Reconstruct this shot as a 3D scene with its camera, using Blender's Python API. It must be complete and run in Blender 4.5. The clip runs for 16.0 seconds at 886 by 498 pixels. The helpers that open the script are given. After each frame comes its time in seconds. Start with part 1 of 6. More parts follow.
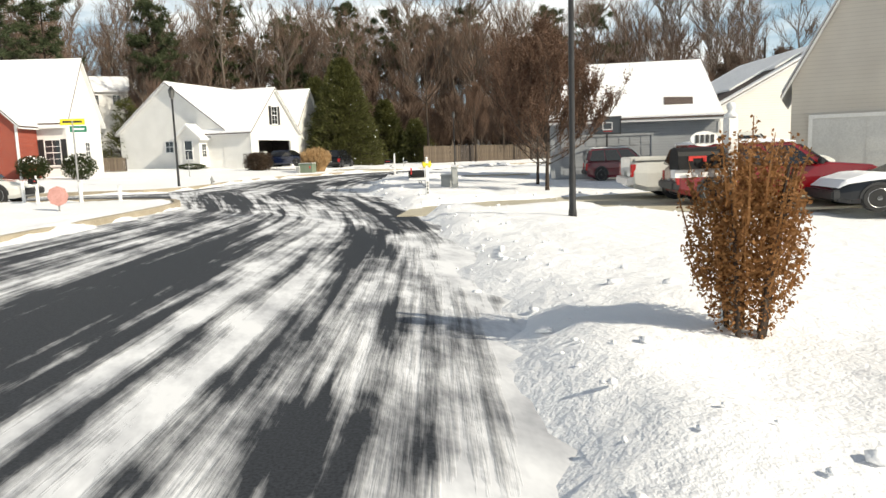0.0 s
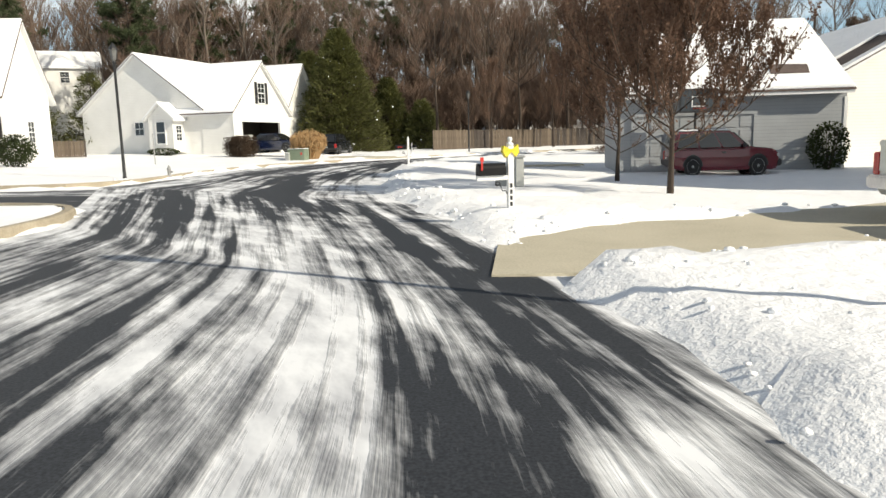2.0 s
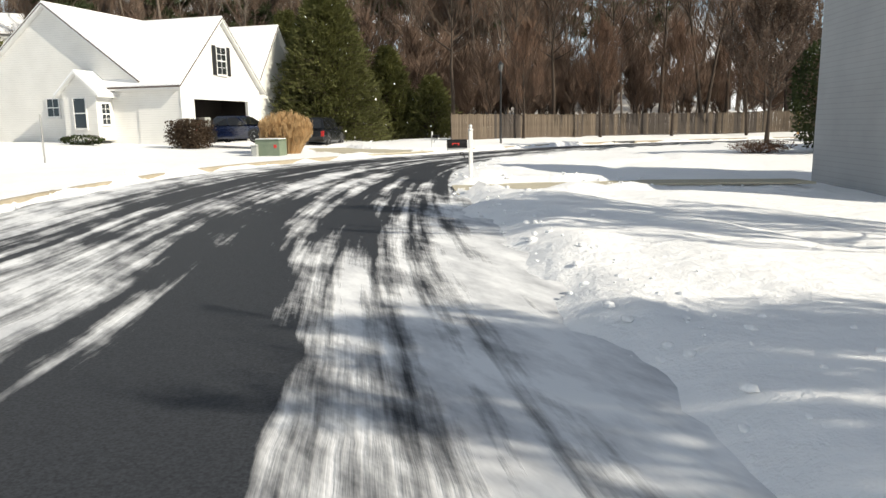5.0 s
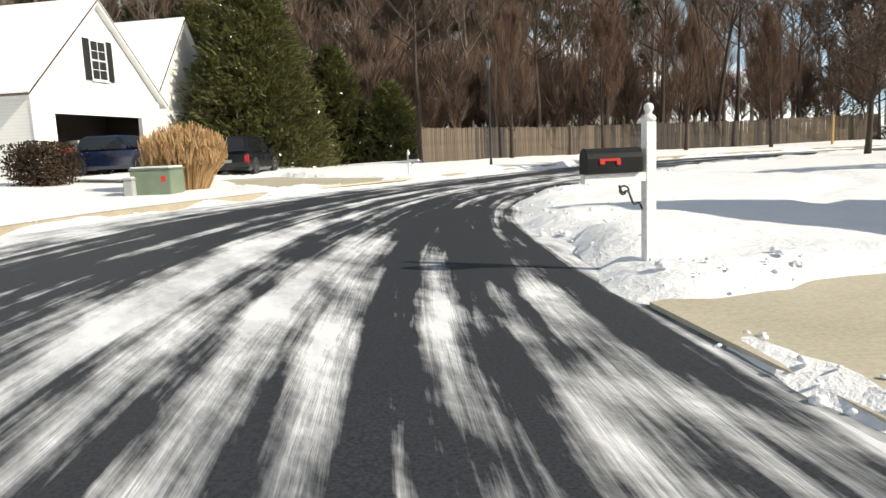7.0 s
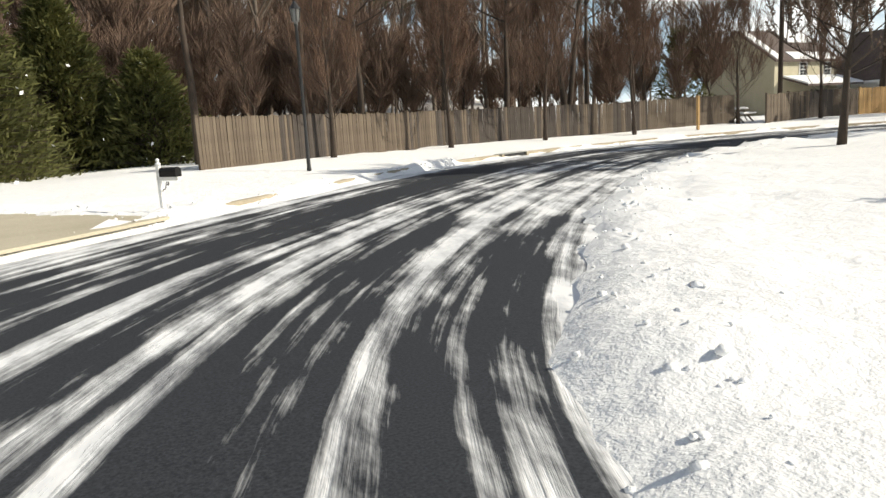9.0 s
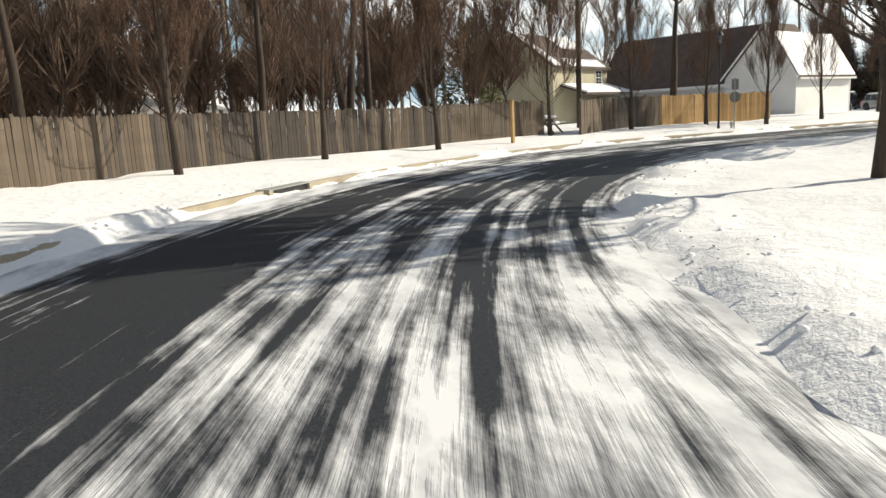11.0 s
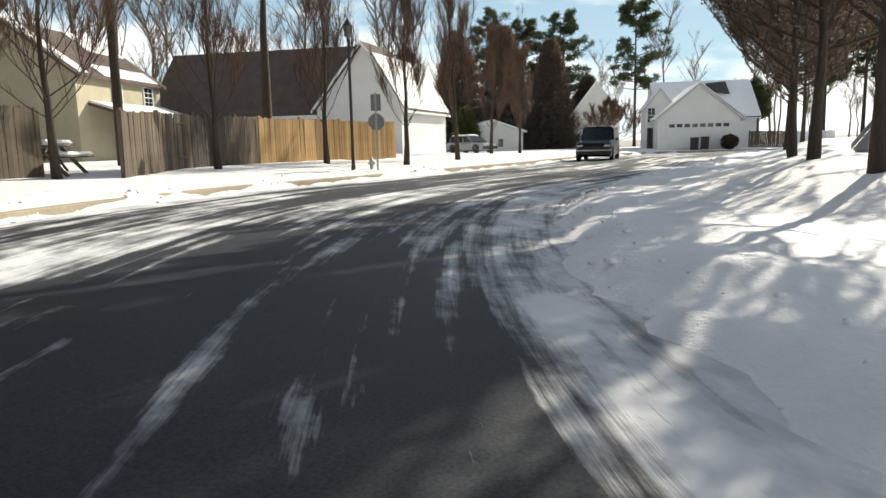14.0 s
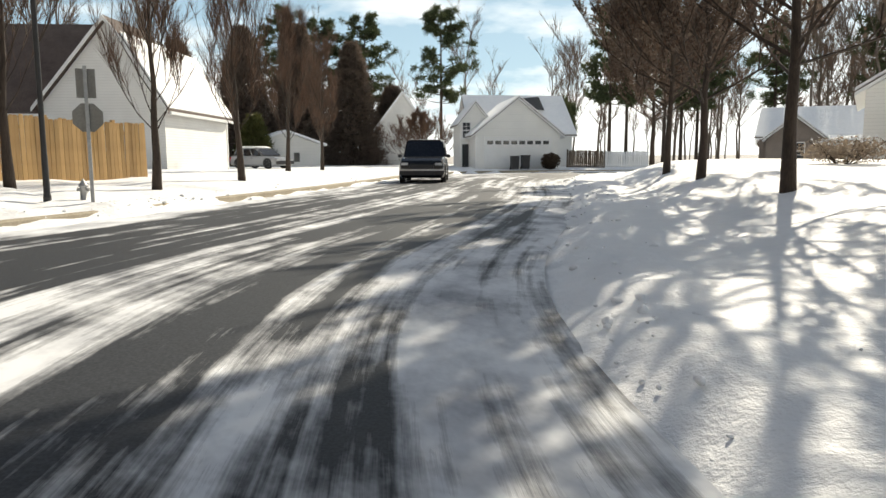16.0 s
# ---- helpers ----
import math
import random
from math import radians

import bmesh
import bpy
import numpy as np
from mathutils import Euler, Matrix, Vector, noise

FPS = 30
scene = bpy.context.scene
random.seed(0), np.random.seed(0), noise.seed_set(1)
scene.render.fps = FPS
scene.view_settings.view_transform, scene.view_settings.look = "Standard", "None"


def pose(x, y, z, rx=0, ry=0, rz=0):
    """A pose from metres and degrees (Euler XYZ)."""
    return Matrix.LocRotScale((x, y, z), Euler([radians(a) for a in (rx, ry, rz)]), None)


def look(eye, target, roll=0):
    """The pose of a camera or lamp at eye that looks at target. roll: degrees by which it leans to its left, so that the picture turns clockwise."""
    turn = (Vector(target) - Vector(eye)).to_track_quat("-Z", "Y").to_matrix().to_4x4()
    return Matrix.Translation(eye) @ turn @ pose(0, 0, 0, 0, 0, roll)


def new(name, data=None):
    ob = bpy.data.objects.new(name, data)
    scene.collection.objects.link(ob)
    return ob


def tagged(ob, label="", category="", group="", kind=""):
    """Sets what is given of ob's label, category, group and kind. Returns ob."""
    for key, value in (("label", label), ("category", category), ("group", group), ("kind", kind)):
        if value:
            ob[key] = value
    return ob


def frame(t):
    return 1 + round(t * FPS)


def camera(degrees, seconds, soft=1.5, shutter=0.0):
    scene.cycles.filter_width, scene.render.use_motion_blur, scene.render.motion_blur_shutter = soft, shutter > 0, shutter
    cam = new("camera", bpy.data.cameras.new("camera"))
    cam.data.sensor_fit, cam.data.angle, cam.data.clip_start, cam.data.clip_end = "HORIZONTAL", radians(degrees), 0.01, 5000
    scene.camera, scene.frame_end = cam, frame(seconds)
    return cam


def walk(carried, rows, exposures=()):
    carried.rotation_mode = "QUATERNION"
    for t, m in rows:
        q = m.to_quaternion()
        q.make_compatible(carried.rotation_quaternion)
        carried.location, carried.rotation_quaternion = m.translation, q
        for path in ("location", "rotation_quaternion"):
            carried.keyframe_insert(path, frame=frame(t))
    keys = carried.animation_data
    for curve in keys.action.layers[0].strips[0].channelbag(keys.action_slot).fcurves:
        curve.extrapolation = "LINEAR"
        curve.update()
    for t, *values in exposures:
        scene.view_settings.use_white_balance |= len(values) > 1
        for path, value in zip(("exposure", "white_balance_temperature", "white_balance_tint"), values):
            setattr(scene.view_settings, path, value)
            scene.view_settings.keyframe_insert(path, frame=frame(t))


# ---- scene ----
cam = camera(63.9, 16.0)
# seconds, eye, a point two metres ahead, roll
PATH = [
    (0, (0.0, 0.0, 1.309), (-0.009, 1.982, 1.043), -1.9),
    (0.5, (-0.348, 2.162, 1.328), (-0.341, 4.141, 1.038), -1.1),
    (1, (-0.771, 4.403, 1.322), (-0.792, 6.379, 1.013), -1.7),
    (1.5, (-1.154, 6.661, 1.276), (-1.162, 8.638, 0.976), -1.6),
    (2, (-1.462, 8.924, 1.211), (-1.457, 10.901, 0.909), -1.5),
    (2.5, (-1.906, 11.2, 1.145), (-1.964, 13.172, 0.814), -1.3),
    (3, (-2.34, 13.499, 1.1), (-2.337, 15.471, 0.765), -1.2),
    (5.3, (-4.445, 25.616, 1.444), (-4.378, 27.585, 1.099), -0.9),
    (5.5, (-4.62, 26.727, 1.433), (-4.563, 28.697, 1.092), -1.3),
    (6, (-4.956, 29.836, 1.342), (-4.868, 31.806, 1.011), -1.3),
    (6.5, (-5.193, 32.939, 1.219), (-5.083, 34.913, 0.919), -2.0),
    (7, (-5.315, 35.973, 1.128), (-5.081, 37.938, 0.845), -2.4),
    (7.5, (-5.227, 38.935, 1.042), (-4.872, 40.877, 0.723), -2.5),
    (8, (-4.944, 41.75, 1.208), (-4.508, 43.673, 0.872), -3.1),
    (8.2, (-4.681, 42.834, 1.259), (-4.182, 44.742, 0.931), -3.4),
    (10.3, (-1.071, 54.105, 1.476), (0.049, 55.72, 1.1), -3.4),
    (10.5, (-0.382, 55.057, 1.482), (0.791, 56.635, 1.118), -3.9),
    (11, (1.347, 57.585, 1.483), (2.675, 59.037, 1.125), -3.0),
    (11.5, (3.326, 59.864, 1.397), (4.805, 61.167, 1.059), -1.7),
    (12, (5.466, 62.096, 1.362), (7.073, 63.226, 0.986), -0.9),
    (12.5, (7.734, 63.945, 1.372), (9.435, 64.93, 1.001), -1.5),
    (13, (10.012, 65.52, 1.261), (11.811, 66.316, 0.896), -2.1),
    (13.5, (12.53, 66.531, 1.124), (14.4, 67.156, 0.787), -1.8),
    (14, (14.909, 67.416, 1.037), (16.84, 67.848, 0.747), -1.3),
    (14.5, (17.329, 68.144, 1.131), (19.288, 68.43, 0.847), -0.9),
    (15, (19.667, 68.62, 1.137), (21.645, 68.746, 0.87), -0.5),
    (15.5, (22.027, 69.019, 1.077), (24.012, 69.011, 0.83), -0.1),
    (16, (23.955, 69.02, 1.097), (25.934, 68.881, 0.84), -0.1),
]
walk(cam, [(t, look(eye, target, roll)) for t, eye, target, roll in PATH], exposures=[(0.0, 0.2, 6950, 6), (8.0, 0.28, 6850, 6), (11.0, 0.22, 7000, 6), (13.0, 0.3, 6850, 6), (14.5, 0.42, 7000, 6), (16.0, 0.42, 7100, 6)])

# ---- daylight ----
SUN_AZ, SUN_EL = radians(-30), radians(31)      # direction towards the sun, from the x axis
sun_way = Vector((math.cos(SUN_AZ) * math.cos(SUN_EL), math.sin(SUN_AZ) * math.cos(SUN_EL), math.sin(SUN_EL)))
sun = new("sun", bpy.data.lights.new("sun", "SUN"))
sun.data.energy, sun.data.angle, sun.data.color = 4.9, radians(0.6), (1.0, 0.925, 0.82)
sun.matrix_world = look((60, -30, 60), Vector((60, -30, 60)) - sun_way)
world = bpy.data.worlds.new("world")
scene.world = world
world.use_nodes = True
wn, wl = world.node_tree.nodes, world.node_tree.links
wn.clear()
sky = wn.new("ShaderNodeTexSky")
sky.sky_type, sky.sun_disc = "NISHITA", False
sky.sun_elevation, sky.sun_rotation = SUN_EL, radians(90) - SUN_AZ
sky.air_density, sky.dust_density, sky.ozone_density = 1.0, 0.3, 2.5
coord = wn.new("ShaderNodeTexCoord")
stretch = wn.new("ShaderNodeMapping")
stretch.inputs["Scale"].default_value = (1.6, 1.6, 5.5)
cloud = wn.new("ShaderNodeTexNoise")
cloud.inputs["Scale"].default_value, cloud.inputs["Detail"].default_value, cloud.inputs["Roughness"].default_value = 1.7, 7.0, 0.55
cloud_ramp = wn.new("ShaderNodeValToRGB")
cloud_ramp.color_ramp.elements[0].position, cloud_ramp.color_ramp.elements[1].position = 0.41, 0.55
white = wn.new("ShaderNodeMixRGB")
white.inputs["Color2"].default_value = (18.5, 18.9, 19.6, 1)
back = wn.new("ShaderNodeBackground")
back.inputs["Strength"].default_value = 0.058
world_out = wn.new("ShaderNodeOutputWorld")
wl.new(coord.outputs["Generated"], stretch.inputs["Vector"])
wl.new(stretch.outputs["Vector"], cloud.inputs["Vector"])
wl.new(cloud.outputs["Fac"], cloud_ramp.inputs["Fac"])
# broken cloud stands thicker towards the horizon than overhead
thin = wn.new("ShaderNodeMapRange")
thin.inputs["From Min"].default_value, thin.inputs["From Max"].default_value = 0.1, 0.6
thin.inputs["To Min"].default_value, thin.inputs["To Max"].default_value = 1.0, 0.22
cover = wn.new("ShaderNodeMath")
cover.operation = "MULTIPLY"
wl.new(cloud_ramp.outputs["Color"], cover.inputs[0])
wl.new(thin.outputs["Result"], cover.inputs[1])
wl.new(cover.outputs["Value"], white.inputs["Fac"])
# the clear sky pales towards the horizon
up = wn.new("ShaderNodeSeparateXYZ")
haze = wn.new("ShaderNodeMapRange")
haze.inputs["From Min"].default_value, haze.inputs["From Max"].default_value = 0.0, 0.55
haze.inputs["To Min"].default_value, haze.inputs["To Max"].default_value = 0.85, 0.0
pale = wn.new("ShaderNodeMixRGB")
pale.inputs["Color2"].default_value = (7.6, 11.0, 14.2, 1)
wl.new(coord.outputs["Generated"], up.inputs["Vector"])
wl.new(up.outputs["Z"], haze.inputs["Value"])
wl.new(up.outputs["Z"], thin.inputs["Value"])
wl.new(haze.outputs["Result"], pale.inputs["Fac"])
wl.new(sky.outputs["Color"], pale.inputs["Color1"])
wl.new(pale.outputs["Color"], white.inputs["Color1"])
wl.new(white.outputs["Color"], back.inputs["Color"])
wl.new(back.outputs["Background"], world_out.inputs["Surface"])

# ---- materials ----
def ramp_of(nt, fac, stops):
    r = nt.nodes.new("ShaderNodeValToRGB")
    e = r.color_ramp.elements
    while len(e) < len(stops):
        e.new(0.5)
    for el, (p, c) in zip(e, stops):
        el.position, el.color = p, (*c, 1)
    nt.links.new(fac, r.inputs["Fac"])
    return r.outputs["Color"]


def noise_of(nt, vec, scale, detail=4.0, rough=0.55, stretch=None):
    if stretch:
        m = nt.nodes.new("ShaderNodeMapping")
        m.inputs["Scale"].default_value = stretch
        nt.links.new(vec, m.inputs["Vector"])
        vec = m.outputs["Vector"]
    n = nt.nodes.new("ShaderNodeTexNoise")
    n.inputs["Scale"].default_value, n.inputs["Detail"].default_value, n.inputs["Roughness"].default_value = scale, detail, rough
    nt.links.new(vec, n.inputs["Vector"])
    return n.outputs["Fac"]


def mix_of(nt, fac, a, b, mode="MIX"):
    m = nt.nodes.new("ShaderNodeMixRGB")
    m.blend_type = mode
    for slot, v in (("Fac", fac), ("Color1", a), ("Color2", b)):
        if isinstance(v, (int, float)):
            m.inputs[slot].default_value = v
        elif isinstance(v, tuple):
            m.inputs[slot].default_value = (*v, 1)
        else:
            nt.links.new(v, m.inputs[slot])
    return m.outputs["Color"]


def bump_of(nt, height, strength, dist):
    b = nt.nodes.new("ShaderNodeBump")
    b.inputs["Strength"].default_value, b.inputs["Distance"].default_value = strength, dist
    nt.links.new(height, b.inputs["Height"])
    return b.outputs["Normal"]


def blank(name):
    m = bpy.data.materials.new(name)
    m.use_nodes = True
    nt = m.node_tree
    return m, nt, nt.nodes["Principled BSDF"], nt.nodes.new("ShaderNodeTexCoord")


def surface(name, dark, light, scale=3.0, rough=0.7, fine=40.0, bump=0.2, dist=0.01, metal=0.0, stretch=None, coat=0.0, vary=0.0, spec=0.5):
    """Two scales of noise between two tones, with fine relief; vary: how far each object differs in tone."""
    m, nt, bsdf, tc = blank(name)
    vec = tc.outputs["Object"]
    big = noise_of(nt, vec, scale, 5.0, 0.6, stretch)
    small = noise_of(nt, vec, fine, 3.0, 0.6, stretch)
    col = ramp_of(nt, big, [(0.3, dark), (0.72, light)])
    col = mix_of(nt, 0.35, col, ramp_of(nt, small, [(0.3, tuple(c * 0.7 for c in dark)), (0.7, tuple(min(1, c * 1.12) for c in light))]))
    if vary:
        info = nt.nodes.new("ShaderNodeObjectInfo")
        k = 1 - vary
        col = mix_of(nt, 1.0, col, ramp_of(nt, info.outputs["Random"], [(0.0, (k, k, k)), (1.0, (1.0, 1.0, 1.0))]), "MULTIPLY")
    nt.links.new(col, bsdf.inputs["Base Color"])
    bsdf.inputs["Roughness"].default_value, bsdf.inputs["Metallic"].default_value = rough, metal
    bsdf.inputs["Coat Weight"].default_value = coat
    bsdf.inputs["Specular IOR Level"].default_value = spec
    if bump:
        nt.links.new(bump_of(nt, small, bump, dist), bsdf.inputs["Normal"])
    return m


def snow_material():
    m, nt, bsdf, tc = blank("snow")
    vec = tc.outputs["Object"]
    big, mid, fine = noise_of(nt, vec, 0.35, 5), noise_of(nt, vec, 3.5, 5, 0.6), noise_of(nt, vec, 45, 3)
    col = ramp_of(nt, mid, [(0.25, (0.83, 0.84, 0.86)), (0.6, (0.91, 0.91, 0.92))])
    nt.links.new(mix_of(nt, 0.25, col, ramp_of(nt, big, [(0.3, (0.78, 0.79, 0.80)), (0.6, (0.93, 0.93, 0.93))])), bsdf.inputs["Base Color"])
    bsdf.inputs["Roughness"].default_value = 0.75
    both = nt.nodes.new("ShaderNodeMath")
    both.operation = "MULTIPLY_ADD"
    both.inputs[1].default_value = 0.12
    nt.links.new(fine, both.inputs[0])
    nt.links.new(mid, both.inputs[2])
    nt.links.new(bump_of(nt, both.outputs["Value"], 0.75, 0.07), bsdf.inputs["Normal"])
    return m


def road_material():
    """Wet asphalt with packed snow drawn out in streaks along the lanes; UV: metres across, metres along."""
    m, nt, bsdf, tc = blank("asphalt_with_snow")
    uv = tc.outputs["UV"]
    streak = noise_of(nt, uv, 1.0, 6.0, 0.62, (3.0, 0.12, 1))
    broad = noise_of(nt, uv, 1.0, 3.0, 0.5, (0.55, 0.06, 1))
    blot = noise_of(nt, uv, 1.0, 5.0, 0.65, (1.4, 0.8, 1))
    sep = nt.nodes.new("ShaderNodeSeparateXYZ")
    nt.links.new(uv, sep.inputs["Vector"])
    add = nt.nodes.new("ShaderNodeMath")
    add.operation = "ADD"
    nt.links.new(streak, add.inputs[0])
    nt.links.new(broad, add.inputs[1])
    add2 = nt.nodes.new("ShaderNodeMath")
    add2.operation = "MULTIPLY_ADD"
    add2.inputs[1].default_value = 0.42
    nt.links.new(blot, add2.inputs[0])
    nt.links.new(add.outputs["Value"], add2.inputs[2])
    # more snow lies towards the edges of the carriageway
    edge = nt.nodes.new("ShaderNodeFloatCurve")
    pts = edge.mapping.curves[0].points
    pts[0].location, pts[1].location = (0.0, 0.75), (1.0, 0.75)
    for p in ((0.10, 0.60), (0.22, 0.50), (0.5, 0.51), (0.78, 0.49), (0.9, 0.6)):
        pts.new(*p)
    edge.mapping.update()
    across = nt.nodes.new("ShaderNodeMath")
    across.operation = "DIVIDE"
    across.inputs[1].default_value = 9.0
    nt.links.new(sep.outputs["X"], across.inputs[0])
    nt.links.new(across.outputs["Value"], edge.inputs["Value"])
    tot = nt.nodes.new("ShaderNodeMath")
    tot.operation = "ADD"
    nt.links.new(add2.outputs["Value"], tot.inputs[0])
    nt.links.new(edge.outputs["Value"], tot.inputs[1])
    sub = nt.nodes.new("ShaderNodeMapRange")
    sub.inputs["From Min"].default_value, sub.inputs["From Max"].default_value = 1.69, 1.87
    nt.links.new(tot.outputs["Value"], sub.inputs["Value"])
    grit = noise_of(nt, tc.outputs["Object"], 60, 3)
    tar = ramp_of(nt, grit, [(0.3, (0.018, 0.020, 0.024)), (0.7, (0.048, 0.052, 0.060))])
    slush = ramp_of(nt, blot, [(0.3, (0.34, 0.35, 0.38)), (0.6, (0.80, 0.81, 0.83))])
    nt.links.new(mix_of(nt, sub.outputs["Result"], tar, slush), bsdf.inputs["Base Color"])
    rr = nt.nodes.new("ShaderNodeMapRange")
    rr.inputs["To Min"].default_value, rr.inputs["To Max"].default_value = 0.62, 0.85
    nt.links.new(sub.outputs["Result"], rr.inputs["Value"])
    nt.links.new(rr.outputs["Result"], bsdf.inputs["Roughness"])
    bsdf.inputs["Specular IOR Level"].default_value = 0.2
    nt.links.new(bump_of(nt, sub.outputs["Result"], 0.6, 0.02), bsdf.inputs["Normal"])
    return m


def siding_material(name, dark, light, pitch=0.13):
    """Lapped boards: a saw-tooth relief up the wall and a thin painted shadow line under each lap."""
    m, nt, bsdf, tc = blank(name)
    vec = tc.outputs["Object"]
    sep = nt.nodes.new("ShaderNodeSeparateXYZ")
    nt.links.new(vec, sep.inputs["Vector"])
    div = nt.nodes.new("ShaderNodeMath")
    div.operation = "DIVIDE"
    div.inputs[1].default_value = pitch
    nt.links.new(sep.outputs["Z"], div.inputs[0])
    saw = nt.nodes.new("ShaderNodeMath")
    saw.operation = "FRACT"
    nt.links.new(div.outputs["Value"], saw.inputs[0])
    big = noise_of(nt, vec, 0.8, 4)
    col = ramp_of(nt, big, [(0.3, dark), (0.7, light)])
    # shade at each lap, painted as a darker strip in the base colour
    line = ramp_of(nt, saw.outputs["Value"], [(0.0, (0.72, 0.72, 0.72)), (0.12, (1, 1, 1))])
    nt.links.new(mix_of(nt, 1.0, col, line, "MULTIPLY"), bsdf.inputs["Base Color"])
    bsdf.inputs["Roughness"].default_value = 0.55
    inv = nt.nodes.new("ShaderNodeMath")
    inv.operation = "SUBTRACT"
    inv.inputs[0].default_value = 1.0
    nt.links.new(saw.outputs["Value"], inv.inputs[1])
    nt.links.new(bump_of(nt, inv.outputs["Value"], 0.5, 0.015), bsdf.inputs["Normal"])
    return m


def brick_material():
    m, nt, bsdf, tc = blank("red_brick")
    mp = nt.nodes.new("ShaderNodeMapping")
    mp.inputs["Rotation"].default_value = (radians(90), 0, 0)
    nt.links.new(tc.outputs["Object"], mp.inputs["Vector"])
    b = nt.nodes.new("ShaderNodeTexBrick")
    b.inputs["Color1"].default_value, b.inputs["Color2"].default_value, b.inputs["Mortar"].default_value = (0.30, 0.055, 0.03, 1), (0.23, 0.04, 0.026, 1), (0.36, 0.25, 0.20, 1)
    b.inputs["Scale"].default_value, b.inputs["Mortar Size"].default_value = 4.5, 0.012
    nt.links.new(mp.outputs["Vector"], b.inputs["Vector"])
    nt.links.new(mix_of(nt, 0.3, b.outputs["Color"], ramp_of(nt, noise_of(nt, tc.outputs["Object"], 2.0), [(0.3, (0.20, 0.035, 0.022)), (0.7, (0.36, 0.08, 0.045))])), bsdf.inputs["Base Color"])
    bsdf.inputs["Roughness"].default_value = 0.85
    nt.links.new(bump_of(nt, b.outputs["Fac"], -0.4, 0.01), bsdf.inputs["Normal"])
    return m


def plank_material(name, dark, light):
    m, nt, bsdf, tc = blank(name)
    vec = tc.outputs["Object"]
    grain = noise_of(nt, vec, 1.0, 6, 0.6, (30, 30, 1.6))
    stain = noise_of(nt, vec, 1.0, 4, 0.6, (1.2, 1.2, 0.7))
    col = ramp_of(nt, grain, [(0.25, dark), (0.75, light)])
    col = mix_of(nt, 0.5, col, ramp_of(nt, stain, [(0.3, tuple(c * 0.55 for c in dark)), (0.7, light)]))
    info = nt.nodes.new("ShaderNodeObjectInfo")
    col = mix_of(nt, 1.0, col, ramp_of(nt, info.outputs["Random"], [(0.0, (0.62, 0.6, 0.58)), (1.0, (1, 1, 1))]), "MULTIPLY")
    nt.links.new(col, bsdf.inputs["Base Color"])
    bsdf.inputs["Roughness"].default_value = 0.85
    nt.links.new(bump_of(nt, grain, 0.3, 0.005), bsdf.inputs["Normal"])
    return m


def leaf_material(name, dark, light, rough=0.7, through_light=0.25):
    m, nt, bsdf, tc = blank(name)
    geo = nt.nodes.new("ShaderNodeNewGeometry")
    col = ramp_of(nt, geo.outputs["Random Per Island"], [(0.0, dark), (1.0, light)])
    nt.links.new(mix_of(nt, 0.4, col, ramp_of(nt, noise_of(nt, tc.outputs["Object"], 0.9), [(0.3, dark), (0.7, light)])), bsdf.inputs["Base Color"])
    bsdf.inputs["Roughness"].default_value = rough
    bsdf.inputs["Specular IOR Level"].default_value = 0.25
    tr = nt.nodes.new("ShaderNodeBsdfTranslucent")
    tr.inputs["Color"].default_value = (*light, 1)
    mx = nt.nodes.new("ShaderNodeMixShader")
    mx.inputs["Fac"].default_value = through_light
    nt.links.new(bsdf.outputs["BSDF"], mx.inputs[1])
    nt.links.new(tr.outputs["BSDF"], mx.inputs[2])
    nt.links.new(mx.outputs["Shader"], nt.nodes["Material Output"].inputs["Surface"])
    return m


def glass_material(name, tint, rough=0.06):
    m, nt, bsdf, tc = blank(name)
    bsdf.inputs["Base Color"].default_value = (*tint, 1)
    bsdf.inputs["Roughness"].default_value, bsdf.inputs["Specular IOR Level"].default_value = rough, 0.7
    return m


SNOW = snow_material()
ROAD = road_material()
LITTER = surface("leaf_litter_with_snow", (0.10, 0.065, 0.04), (0.72, 0.70, 0.68), 0.22, 0.95, 3.0, 0.4, 0.05)
KERB = surface("kerb_concrete", (0.27, 0.23, 0.165), (0.45, 0.39, 0.295), 1.3, 0.9, 30, 0.4)
DRIVE = surface("driveway_concrete", (0.40, 0.36, 0.27), (0.55, 0.50, 0.39), 0.8, 0.85, 35, 0.25)
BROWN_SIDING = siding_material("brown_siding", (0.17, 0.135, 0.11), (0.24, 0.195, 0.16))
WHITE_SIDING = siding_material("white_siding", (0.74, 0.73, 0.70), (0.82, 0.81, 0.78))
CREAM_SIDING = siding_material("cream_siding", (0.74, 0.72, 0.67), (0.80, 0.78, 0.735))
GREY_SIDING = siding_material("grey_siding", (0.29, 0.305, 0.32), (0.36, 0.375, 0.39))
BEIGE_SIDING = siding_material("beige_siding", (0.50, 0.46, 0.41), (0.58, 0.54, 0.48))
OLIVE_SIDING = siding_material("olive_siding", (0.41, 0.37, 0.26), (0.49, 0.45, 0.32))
BRICK = brick_material()
TRIM = surface("white_paint", (0.74, 0.74, 0.73), (0.82, 0.82, 0.81), 2.0, 0.45, 25, 0.05)
SHINGLE = surface("brown_shingles", (0.07, 0.05, 0.045), (0.14, 0.105, 0.09), 1.5, 0.9, 14, 0.6, 0.02)
SHUTTER = surface("black_shutter_paint", (0.015, 0.016, 0.018), (0.03, 0.03, 0.033), 3, 0.5)
DOOR_PAINT = surface("garage_door_paint", (0.55, 0.55, 0.55), (0.64, 0.64, 0.63), 1.2, 0.5, 20, 0.05)
# near-black brown: the shade inside the open garage is put into the colour
DARK_INSIDE = surface("garage_inside", (0.03, 0.025, 0.022), (0.07, 0.06, 0.05), 0.8, 0.9)
